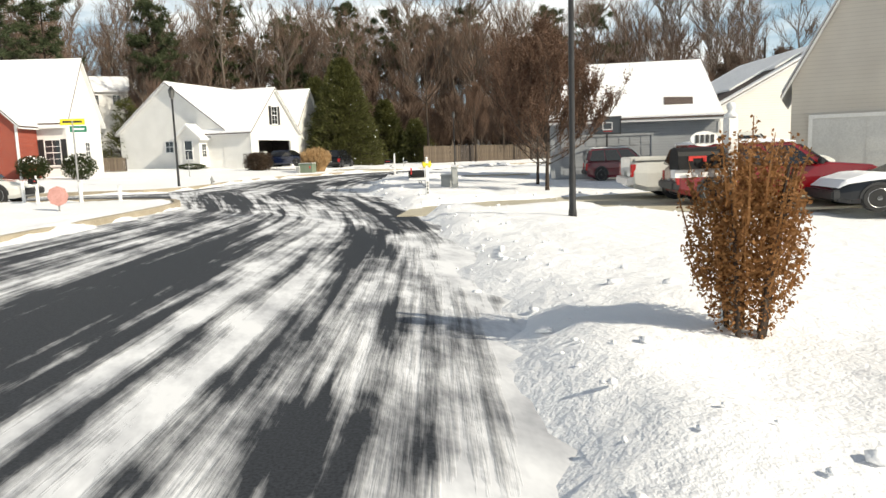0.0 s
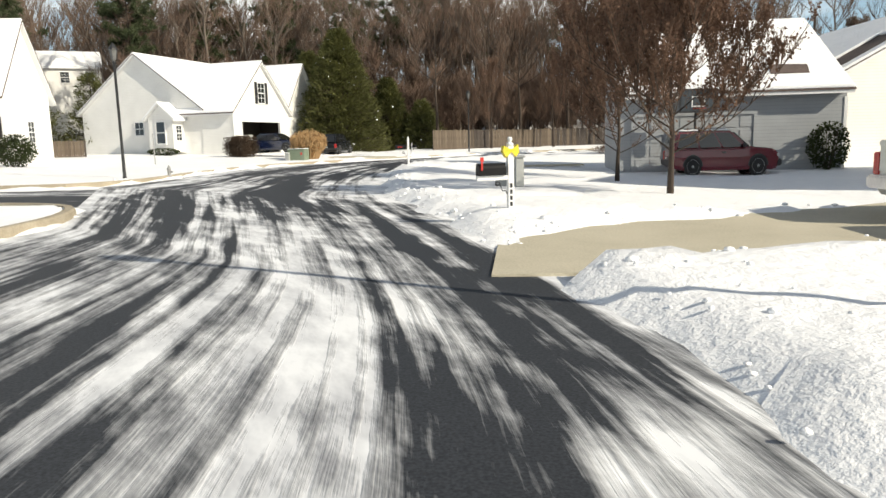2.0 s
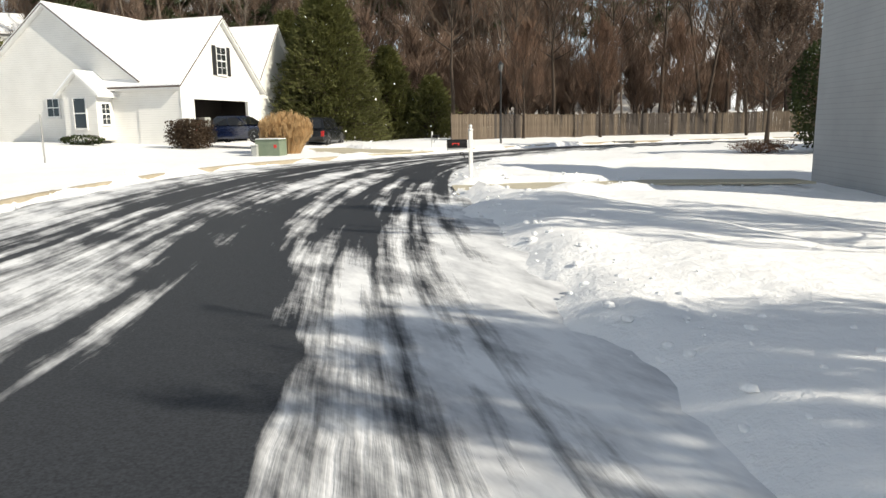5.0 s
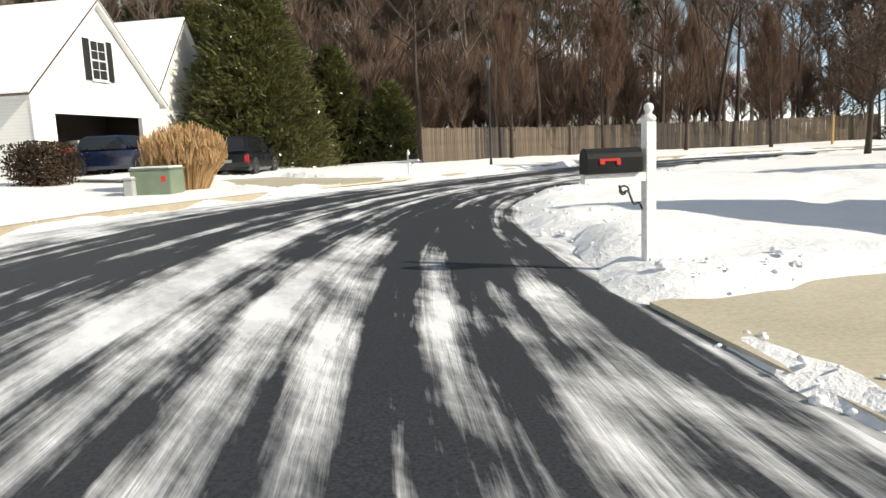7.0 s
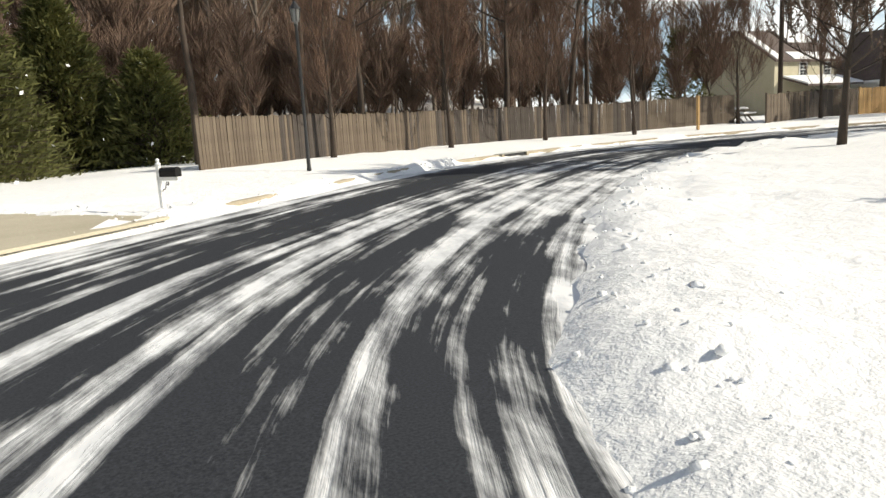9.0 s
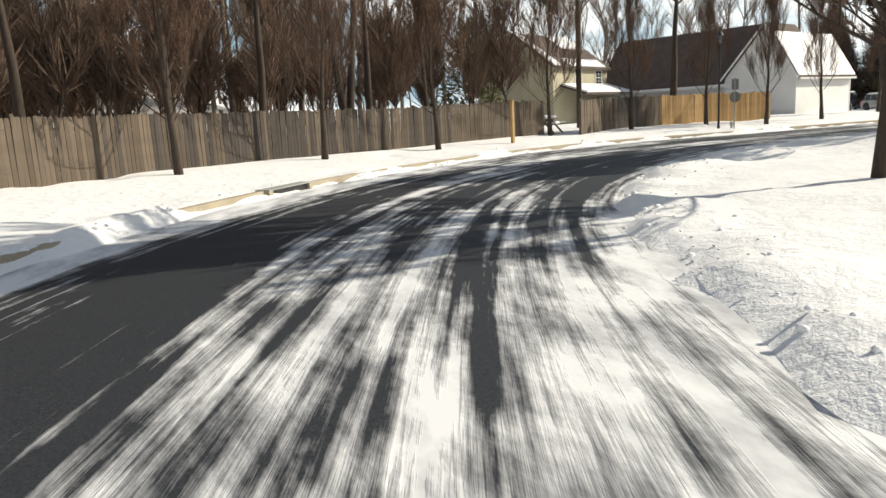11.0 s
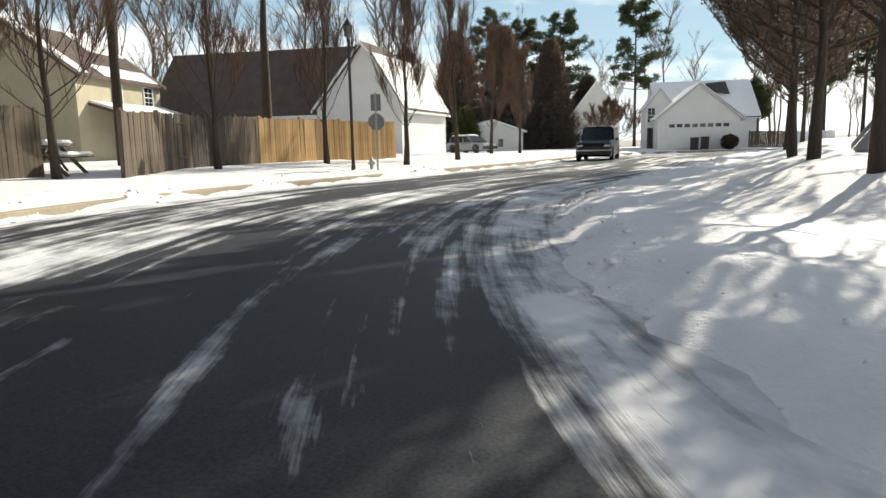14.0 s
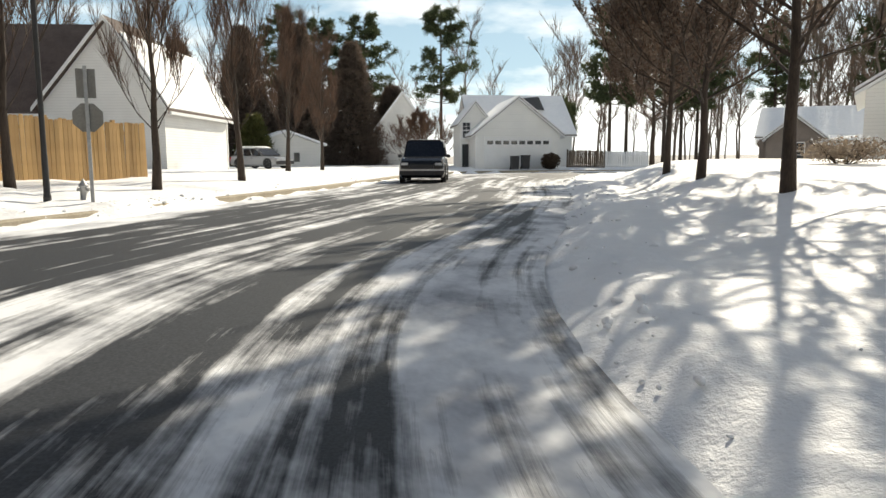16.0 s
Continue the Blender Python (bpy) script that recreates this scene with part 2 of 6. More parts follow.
GLASS = glass_material("window_glass", (0.03, 0.035, 0.04))
CAR_GLASS = glass_material("car_glass", (0.012, 0.013, 0.015), 0.03)
IRON = surface("black_iron", (0.012, 0.012, 0.013), (0.03, 0.03, 0.032), 6, 0.45, 50, 0.1)
GREY_WOOD = plank_material("weathered_planks", (0.085, 0.063, 0.046), (0.215, 0.168, 0.122))
DARK_WOOD = plank_material("dark_planks", (0.042, 0.034, 0.03), (0.105, 0.084, 0.07))
NEW_WOOD = plank_material("new_planks", (0.44, 0.26, 0.10), (0.70, 0.46, 0.21))
BARK = surface("grey_brown_bark", (0.026, 0.019, 0.014), (0.078, 0.056, 0.042), 6, 0.95, 40, 0.7, 0.02, stretch=(1, 1, 0.25))
TWIG = surface("reddish_twigs", (0.085, 0.05, 0.034), (0.20, 0.12, 0.08), 2, 0.95, 20, 0.0)
WOOD_TWIG = surface("grey_brown_twigs", (0.10, 0.066, 0.048), (0.23, 0.152, 0.11), 0.4, 0.95, 8, 0.0)
PALE_BARK = surface("pale_bark", (0.10, 0.078, 0.063), (0.20, 0.165, 0.135), 3, 0.95, 20, 0.3, 0.02)
DULL_LEAF = leaf_material("dull_brown_leaves", (0.085, 0.066, 0.054), (0.20, 0.150, 0.118))
BROWN_LEAF = leaf_material("dry_brown_leaves", (0.075, 0.045, 0.031), (0.185, 0.108, 0.073))
HEDGE_LEAF = leaf_material("dark_hedge_leaves", (0.03, 0.022, 0.014), (0.085, 0.055, 0.035))
GREEN_LEAF = leaf_material("dark_green_leaves", (0.012, 0.02, 0.008), (0.05, 0.065, 0.02))
CEDAR = leaf_material("cedar_sprays", (0.03, 0.038, 0.013), (0.15, 0.15, 0.05))
PINE = leaf_material("pine_needles", (0.028, 0.042, 0.02), (0.095, 0.115, 0.055))
STRAW = leaf_material("dry_ornamental_grass", (0.34, 0.215, 0.10), (0.60, 0.42, 0.23), 0.8, 0.3)
STRAW_TWIG = leaf_material("pale_dry_twigs", (0.20, 0.15, 0.11), (0.36, 0.29, 0.22))
RUST_LEAF = leaf_material("rust_coloured_shrub", (0.15, 0.07, 0.028), (0.34, 0.17, 0.065), 0.8, 0.3)
RUBBER = surface("tyre_rubber", (0.012, 0.012, 0.012), (0.03, 0.03, 0.03), 5, 0.85, 40, 0.2)
CHROME = surface("bright_metal", (0.45, 0.45, 0.46), (0.65, 0.65, 0.66), 4, 0.3, 30, 0.05, metal=0.9)
BLACK_PLASTIC = surface("black_plastic", (0.015, 0.015, 0.016), (0.035, 0.035, 0.037), 4, 0.5)
RED_LENS = surface("red_lens", (0.35, 0.01, 0.01), (0.5, 0.02, 0.02), 4, 0.25)
LANTERN_GLASS = surface("lantern_glass", (0.10, 0.10, 0.10), (0.2, 0.2, 0.19), 4, 0.15)
CLEAR_LENS = surface("clear_lens", (0.5, 0.5, 0.5), (0.7, 0.7, 0.7), 4, 0.15)
MAILBOX_BLACK = surface("black_enamel", (0.006, 0.006, 0.007), (0.014, 0.014, 0.015), 6, 0.55, 50, 0.05, spec=0.2)
UTILITY_GREEN = surface("utility_green_paint", (0.12, 0.16, 0.11), (0.20, 0.24, 0.17), 2, 0.6)
UTILITY_GREY = surface("grey_plastic", (0.30, 0.31, 0.30), (0.42, 0.43, 0.41), 2, 0.6)
RED_PAINT = surface("red_paint", (0.45, 0.02, 0.02), (0.60, 0.04, 0.03), 3, 0.4)
FADED_RED = surface("faded_red_paint", (0.45, 0.20, 0.17), (0.60, 0.34, 0.30), 5, 0.6)
SIGN_BACK = surface("bare_aluminium", (0.16, 0.15, 0.13), (0.24, 0.23, 0.21), 3, 0.5, 25, 0.05, metal=0.3)
GALV = surface("galvanised_steel", (0.28, 0.28, 0.28), (0.42, 0.42, 0.41), 5, 0.55, 30, 0.1, metal=0.5)
YELLOW = surface("yellow_paint", (0.70, 0.55, 0.02), (0.80, 0.65, 0.05), 3, 0.5)
GREEN_SIGN = surface("green_sign", (0.01, 0.16, 0.09), (0.015, 0.22, 0.12), 3, 0.5)


def car_paint(name, c):
    return surface(name, tuple(v * 0.8 for v in c), c, 1.2, 0.22, 60, 0.0, coat=0.3 if max(c) < 0.03 else 0.6, spec=0.3 if max(c) < 0.03 else 0.5)


# ---- mesh helpers ----
class Shape:
    """Collects corners and faces of one mesh."""

    def __init__(self):
        self.v, self.f, self.uv = [], [], []

    def face(self, pts):
        n = len(self.v)
        self.v.extend(tuple(p) for p in pts)
        self.f.append(tuple(range(n, n + len(pts))))

    def box(self, x0, y0, z0, x1, y1, z1, m=None):
        n = len(self.v)
        for p in ((x0, y0, z0), (x1, y0, z0), (x1, y1, z0), (x0, y1, z0), (x0, y0, z1), (x1, y0, z1), (x1, y1, z1), (x0, y1, z1)):
            self.v.append(tuple(m @ Vector(p)) if m else p)
        for q in ((3, 2, 1, 0), (4, 5, 6, 7), (0, 1, 5, 4), (1, 2, 6, 5), (2, 3, 7, 6), (3, 0, 4, 7)):
            self.f.append(tuple(n + i for i in q))
        return self

    def prism(self, poly, way, m=None):
        """A flat polygon drawn out along a vector."""
        n, k, w = len(self.v), len(poly), Vector(way)
        for p in poly:
            self.v.append(tuple(m @ Vector(p)) if m else tuple(p))
        for p in poly:
            q = Vector(p) + w
            self.v.append(tuple(m @ q) if m else tuple(q))
        self.f.append(tuple(n + i for i in reversed(range(k))))
        self.f.append(tuple(n + k + i for i in range(k)))
        for i in range(k):
            j = (i + 1) % k
            self.f.append((n + i, n + j, n + k + j, n + k + i))
        return self

    def tube(self, pts, radii, sides=6, cap=True):
        n = len(self.v)
        pts = [Vector(p) for p in pts]
        for i, p in enumerate(pts):
            d = (pts[min(i + 1, len(pts) - 1)] - pts[max(i - 1, 0)])
            d = d.normalized() if d.length > 1e-6 else Vector((0, 0, 1))
            a = d.cross(Vector((0, 0, 1)) if abs(d.z) < 0.9 else Vector((1, 0, 0))).normalized()
            b = d.cross(a)
            for s in range(sides):
                t = 2 * math.pi * s / sides
                self.v.append(tuple(p + radii[i] * (math.cos(t) * a + math.sin(t) * b)))
        for i in range(len(pts) - 1):
            for s in range(sides):
                s2 = (s + 1) % sides
                self.f.append((n + i * sides + s, n + i * sides + s2, n + (i + 1) * sides + s2, n + (i + 1) * sides + s))
        if cap:
            self.f.append(tuple(n + s for s in reversed(range(sides))))
            self.f.append(tuple(n + (len(pts) - 1) * sides + s for s in range(sides)))
        return self

    def lathe(self, prof, sides=16, m=None):
        """Profile of (radius, height) turned round z."""
        n = len(self.v)
        for r, z in prof:
            for s in range(sides):
                t = 2 * math.pi * s / sides
                p = Vector((r * math.cos(t), r * math.sin(t), z))
                self.v.append(tuple(m @ p) if m else tuple(p))
        for i in range(len(prof) - 1):
            for s in range(sides):
                s2 = (s + 1) % sides
                self.f.append((n + i * sides + s, n + i * sides + s2, n + (i + 1) * sides + s2, n + (i + 1) * sides + s))
        self.f.append(tuple(n + s for s in reversed(range(sides))))
        self.f.append(tuple(n + (len(prof) - 1) * sides + s for s in range(sides)))
        return self

    def mesh(self, name, mat, smooth=False, bevel=0.0, segments=2):
        me = bpy.data.meshes.new(name)
        me.from_pydata(self.v, [], self.f)
        if bevel:
            bm = bmesh.new()
            bm.from_mesh(me)
            bmesh.ops.remove_doubles(bm, verts=bm.verts, dist=1e-5)
            sharp = [e for e in bm.edges if len(e.link_faces) == 2 and e.calc_face_angle(0) > 0.5]
            bmesh.ops.bevel(bm, geom=sharp, offset=bevel, segments=segments, affect="EDGES", clamp_overlap=True)
            bm.to_mesh(me)
            bm.free()
        if self.uv:
            layer = me.uv_layers.new(name="UVMap")
            for loop, uv in zip(layer.data, self.uv):
                loop.uv = uv
        if smooth:
            for p in me.polygons:
                p.use_smooth = True
        me.materials.append(mat)
        return me


def part(name, shape, mat, parent=None, label="", smooth=False, bevel=0.0, segments=2):
    ob = new(name, shape.mesh(name, mat, smooth, bevel, segments))
    if parent:
        ob.parent = parent
    return tagged(ob, label) if label else ob


def thing(name, m, label, category, group="", kind=""):
    ob = new(name)
    ob.empty_display_size = 0.2
    ob.matrix_world = m
    return tagged(ob, label, category, group, kind)


def raw_mesh(name, verts, faces, mat, smooth=False):
    """A mesh from numpy arrays: corners, and triangles or quads."""
    me = bpy.data.meshes.new(name)
    k = faces.shape[1]
    me.vertices.add(len(verts))
    me.vertices.foreach_set("co", verts.astype(np.float32).ravel())
    me.loops.add(faces.size)
    me.loops.foreach_set("vertex_index", faces.astype(np.int32).ravel())
    me.polygons.add(len(faces))
    me.polygons.foreach_set("loop_start", np.arange(0, faces.size, k, dtype=np.int32))
    me.polygons.foreach_set("loop_total", np.full(len(faces), k, dtype=np.int32))
    if smooth:
        me.polygons.foreach_set("use_smooth", np.ones(len(faces), dtype=bool))
    me.update(calc_edges=True)
    me.validate()
    me.materials.append(mat)
    return me


def lattice(x, y, seed=0):
    """Smooth random field, about -1 to 1, for arrays."""
    xi, yi = np.floor(x).astype(np.int64), np.floor(y).astype(np.int64)
    fx, fy = x - xi, y - yi
    fx, fy = fx * fx * (3 - 2 * fx), fy * fy * (3 - 2 * fy)

    def h(a, b):
        n = (a * 374761393 + b * 668265263 + seed * 974634777) & 0xFFFFFFFF
        n = ((n ^ (n >> 13)) * 1274126177) & 0xFFFFFFFF
        return ((n ^ (n >> 16)) & 0xFFFF) / 32767.5 - 1
    return (h(xi, yi) * (1 - fx) + h(xi + 1, yi) * fx) * (1 - fy) + (h(xi, yi + 1) * (1 - fx) + h(xi + 1, yi + 1) * fx) * fy


def fractal(x, y, scale, octaves=4, seed=0):
    out, amp, tot = 0, 1.0, 0
    for o in range(octaves):
        out = out + amp * lattice(x * scale * 2 ** o, y * scale * 2 ** o, seed + o)
        tot += amp
        amp *= 0.5
    return out / tot


def smooth(a, b, x):
    t = np.clip((x - a) / (b - a), 0, 1)
    return t * t * (3 - 2 * t)

# ---- ground and roads ----
def spline(pts, n=10):
    pts = [Vector((p[0], p[1], 0)) for p in pts]
    out = []
    for i in range(len(pts) - 1):
        a, b, c, d = pts[max(i - 1, 0)], pts[i], pts[i + 1], pts[min(i + 2, len(pts) - 1)]
        for k in range(n):
            t = k / n
            q = 0.5 * (2 * b + (c - a) * t + (2 * a - 5 * b + 4 * c - d) * t * t + (3 * b - a - 3 * c + d) * t ** 3)
            out.append((q.x, q.y))
    out.append((pts[-1].x, pts[-1].y))
    return np.array(out)


LEFT_NEAR = spline([(-7.6, -60), (-7.6, -20), (-7.6, 10), (-7.6, 18.5), (-7.9, 21.2), (-9.0, 23.2), (-11.5, 24.3), (-14, 24.6), (-30, 24.8), (-70, 24.8)])
LEFT_FAR = spline([(-70, 31.6), (-30, 31.6), (-15.5, 31.6), (-12.8, 32.3), (-11.9, 35), (-12.0, 40), (-11.6, 45.5), (-10.5, 49.8), (-8.7, 53.3), (-6.3, 56.8), (-3.2, 60.3), (0.2, 64.1), (4, 68), (8, 71), (13, 73.6), (19, 75.5), (25, 76.5), (31, 76.1), (37, 74.3), (42, 73.0), (48, 71.4), (55, 69.8), (63, 68.0), (69, 65.6), (73, 61.5), (74.5, 54), (74.5, 30), (74.5, 0)])
RIGHT = spline([(0.8, -60), (0.8, -20), (0.7, 6), (0.1, 13), (-0.7, 18), (-1.7, 22.5), (-2.5, 27), (-2.9, 32), (-3.0, 38), (-2.9, 42), (-2.6, 46), (-1.8, 49.3), (-0.3, 52), (1.9, 54.9), (4.7, 57.9), (7.6, 60.8), (10.7, 63.3), (14.6, 65.5), (19.5, 67.1), (24.8, 67.9), (30, 67.7), (36, 66.0), (43, 64.1), (53, 62.0), (59, 60.2), (63.5, 57.2), (66, 52), (66.5, 40), (66.5, 0)])


def along(poly, n):
    seg = np.hypot(*np.diff(poly, axis=0).T)
    s = np.concatenate([[0], np.cumsum(seg)])
    q = np.linspace(0, s[-1], n)
    return np.stack([np.interp(q, s, poly[:, 0]), np.interp(q, s, poly[:, 1])], -1)


main_left = np.concatenate([LEFT_NEAR[LEFT_NEAR[:, 1] < 20.5], LEFT_FAR[(LEFT_FAR[:, 0] > -12.75)]])
main_left = main_left[np.argsort(np.arange(len(main_left)))]
outline_main = np.concatenate([main_left, RIGHT[::-1]])
outline_side = np.concatenate([LEFT_NEAR[LEFT_NEAR[:, 1] > 18.0], LEFT_FAR[(LEFT_FAR[:, 0] < -11) & (LEFT_FAR[:, 1] < 36)], np.array([[-6.0, 36], [-6.0, 18.0]])])
outline_side = np.array([p for p in outline_side])


def inside(px_, py_, poly):
    c = np.zeros(px_.shape, bool)
    for (x0, y0), (x1, y1) in zip(poly, np.roll(poly, -1, axis=0)):
        hit = (y0 > py_) != (y1 > py_)
        if y0 != y1:
            c ^= hit & (px_ < (x1 - x0) * (py_ - y0) / (y1 - y0) + x0)
    return c


def distance(px_, py_, poly):
    d = np.full(px_.shape, 1e9)
    for (x0, y0), (x1, y1) in zip(poly[:-1], poly[1:]):
        dx, dy = x1 - x0, y1 - y0
        t = np.clip(((px_ - x0) * dx + (py_ - y0) * dy) / max(dx * dx + dy * dy, 1e-9), 0, 1)
        d = np.minimum(d, np.hypot(px_ - x0 - t * dx, py_ - y0 - t * dy))
    return d


DRIVES = [(np.array(p, float), z) for p, z in (
    ([(-0.75, 15.2), (-0.45, 17.5), (0.6, 18.4), (2.3, 18.9), (5.0, 19.7), (9.0, 22.0), (12.0, 24.2), (15.2, 22.4), (12.0, 14.4), (7.0, 14.2), (4.1, 15.0), (2.4, 15.7), (1.0, 15.7), (0.2, 15.2)], 0.03),
    ([(-3.1, 38.4), (-3.1, 40.4), (-1.8, 40.8), (0.8, 40.9), (4.5, 40.6), (4.5, 39.7), (0.8, 40.0), (-0.8, 39.2), (-1.9, 38.1)], 0.04),
    ([(-6.6, 56.6), (-3.6, 60.0), (-7.2, 64.5), (-8.6, 67.5), (-11.2, 66.8), (-9.4, 61.0)], 0.16))]
KERB_LINES = (LEFT_NEAR[::4], LEFT_FAR[::4], RIGHT[::4])


def height(x, y):
    """Snow level over the road's level, for arrays."""
    x, y = np.asarray(x, float), np.asarray(y, float)
    d = np.minimum(np.minimum(distance(x, y, KERB_LINES[0]), distance(x, y, KERB_LINES[1])), distance(x, y, KERB_LINES[2]))
    on = inside(x, y, outline_main) | inside(x, y, outline_side)
    d = np.where(on, -d, d)
    near = np.exp(-np.maximum(d, 0) / 2.5)
    ragged = d + 0.28 * fractal(x, y, 0.9, 3, 3) * (0.4 + near)
    east = (distance(x, y, KERB_LINES[2]) <= np.abs(d) + 1e-6).astype(float)
    late = smooth(20, 27, x) * smooth(66, 56, x)
    ragged = ragged - 0.45 * late * east
    h = -0.09 + (0.20 + 0.05 * east) * smooth(-0.45, 0.25, ragged + 0.15 * east) + 0.05 * smooth(0.3, 3.0, d) * (1 - east)
    west = smooth(-7, -10, x) * smooth(30, 36, y)
    north = smooth(57, 60, y) * smooth(-2.5, 2.5, y - 66 + 0.4 * (x - 5)) * smooth(-8, -3, x) * smooth(64, 58, x) * smooth(-1.5, 1.5, y - 0.62 * x - 52 + np.maximum(x - 25, 0) * 0.95) * (d > 0) * (1 - east)
    fall = east * smooth(52, 44, y)
    h = h + 0.62 * west * smooth(2, 26, d) + 0.12 * north * smooth(0.6, 5.5, d) + 0.16 * smooth(1, 9, d) * (1 - west) * (1 - fall) - 0.055 * fall * np.clip(d - 1.5, 0, 7)
    h = h + late * (0.12 * north * smooth(0.1, 1.3, d) + (0.46 + 0.22 * smooth(31, 44, x)) * east * smooth(1.6, 5.0, d) * (y > 48))
    churn = 0.35 + 0.65 * smooth(44, 56, y)
    lumps = 0.03 * fractal(x, y, 0.5, 4, 11) + (0.05 + 0.07 * east * churn) * near * fractal(x, y, 1.7, 3, 21) + (0.10 + 0.06 * east) * np.exp(-((d - 0.7) / 0.7) ** 2) * np.maximum(fractal(x, y, 1.1, 3, 31), -0.2)
    # ruts that wheels and feet have left across the snow
    rut = np.abs(lattice(x * 0.16 + 0.05 * y, y * 0.16 - 0.07 * x, 77) - 0.1)
    lumps = lumps - 0.07 * smooth(0.10, 0.02, rut) * smooth(0.3, 1.2, d) * (d < 14)
    lumps = lumps * (1 - 0.5 * late * east)
    h = h + np.where(d > -0.4, lumps, 0)
    # the ploughed snow buries the kerb here and there
    h = h + 0.17 * np.exp(-((d - 0.12) / 0.34) ** 2) * smooth(0.06, 0.4, fractal(x, y, 0.28, 3, 91)) * (1 - east)
    for poly, zd in DRIVES:
        c = inside(x, y, poly)
        dd = distance(x, y, np.concatenate([poly, poly[:1]]))
        dd = np.where(c, -dd, dd) + 0.25 * fractal(x, y, 1.3, 3, 61)
        h = h + 0.16 * np.exp(-((dd - 0.35) / 0.3) ** 2) * np.maximum(0.3 + fractal(x, y, 1.9, 2, 62), 0) * (d > 0)
        h = np.where(d > -0.5, h * smooth(-0.12, 0.25, dd) + (zd - 0.06) * (1 - smooth(-0.12, 0.25, dd)), h)
    h = h + 9.0 * smooth(98, 175, y) * smooth(70, 30, x)
    far = smooth(60, 600, np.hypot(x - 10, y - 50))
    return h + 3.0 * far * fractal(x, y, 0.004, 3, 41)


def level(x, y):
    return float(height(np.array([x]), np.array([y]))[0])


def steps(a, b, fine, reach):
    core = np.arange(a, b + fine / 2, fine)
    out, s = [], fine
    while (out[-1] if out else 0) < reach:
        s *= 1.22
        out.append((out[-1] if out else 0) + s)
    out = np.array(out)
    return np.concatenate([(a - out)[::-1], core, b + out])


gx, gy = steps(-18, 66, 0.32, 2400), steps(-6, 84, 0.32, 2400)
GX, GY = np.meshgrid(gx, gy)
GZ = height(GX, GY)
quad = np.arange(len(gx) * len(gy)).reshape(len(gy), len(gx))
ground_faces = np.stack([quad[:-1, :-1], quad[:-1, 1:], quad[1:, 1:], quad[1:, :-1]], -1).reshape(-1, 4)
litter = ((GY + 4 * fractal(GX, GY, 0.15, 2, 5) > 88) & (GX < 40)) | (GX > 97)
ground = new("ground", raw_mesh("ground", np.stack([GX, GY, GZ], -1).reshape(-1, 3), ground_faces, SNOW, True))
ground.data.materials.append(LITTER)
fl = litter.reshape(-1)[ground_faces[:, 0]]
ground.data.polygons.foreach_set("material_index", fl.astype(np.int32))
tagged(ground, "snow-covered lawns and verges with trodden uneven surface", "snow ground", kind="structure")


def road_strip(name, left, right, z, label, n_across=9):
    sh = Shape()
    n = len(left)
    mid = (left + right) / 2
    run = np.concatenate([[0], np.cumsum(np.hypot(*np.diff(mid, axis=0).T))])
    for i in range(n):
        for k in range(n_across + 1):
            p = left[i] + (right[i] - left[i]) * k / n_across
            sh.v.append((p[0], p[1], z + 0.03 * math.sin(math.pi * k / n_across)))
    for i in range(n - 1):
        for k in range(n_across):
            a = i * (n_across + 1) + k
            sh.f.append((a, a + n_across + 1, a + n_across + 2, a + 1))
            sh.uv += [(k, run[i]), (k, run[i + 1]), (k + 1, run[i + 1]), (k + 1, run[i])]
    return tagged(part(name, sh, ROAD), label, "road", kind="structure")


road_strip("road", along(main_left, 260), along(RIGHT, 260), 0.0, "asphalt road streaked with packed snow and dark wheel tracks")
road_strip("side_road", np.stack([np.linspace(-70, -6.2, 60), np.full(60, 31.9)], -1), np.stack([np.linspace(-70, -6.2, 60), np.concatenate([np.full(50, 24.5), np.linspace(24.5, 19.0, 10)])], -1), -0.035, "side street of dark asphalt with snow and slush")


def kerb(name, line, side, height_m=0.15, width=0.17):
    sh = Shape()
    n = len(line)
    tang = np.gradient(line, axis=0)
    tang /= np.hypot(*tang.T)[:, None]
    nrm = np.stack([-tang[:, 1], tang[:, 0]], -1) * side
    prof = ((0.0, -0.1), (0.0, height_m - 0.03), (0.03, height_m), (width, height_m), (width, -0.1))
    for i in range(n):
        for o, z in prof:
            p = line[i] + nrm[i] * o
            sh.v.append((p[0], p[1], z))
    k = len(prof)
    for i in range(n - 1):
        for j in range(k - 1):
            sh.f.append((i * k + j, i * k + j + 1, (i + 1) * k + j + 1, (i + 1) * k + j))
    return tagged(part(name, sh, KERB), "tan concrete kerb half buried in snow", "kerb", kind="structure")


kerb("kerb_1", along(LEFT_NEAR, 200), 1)
kerb("kerb_2", along(LEFT_FAR, 420), 1)

# ---- plants ----
def ribbon(sh, p, q, w, rng):
    d = (q - p)
    a = d.cross(Vector((rng.uniform(-1, 1), rng.uniform(-1, 1), rng.uniform(-1, 1))))
    a = a.normalized() * w if a.length > 1e-6 else Vector((w, 0, 0))
    n = len(sh.v)
    sh.v += [tuple(p - a), tuple(p + a), tuple(q + a * 0.4), tuple(q - a * 0.4)]
    sh.f.append((n, n + 1, n + 2, n + 3))


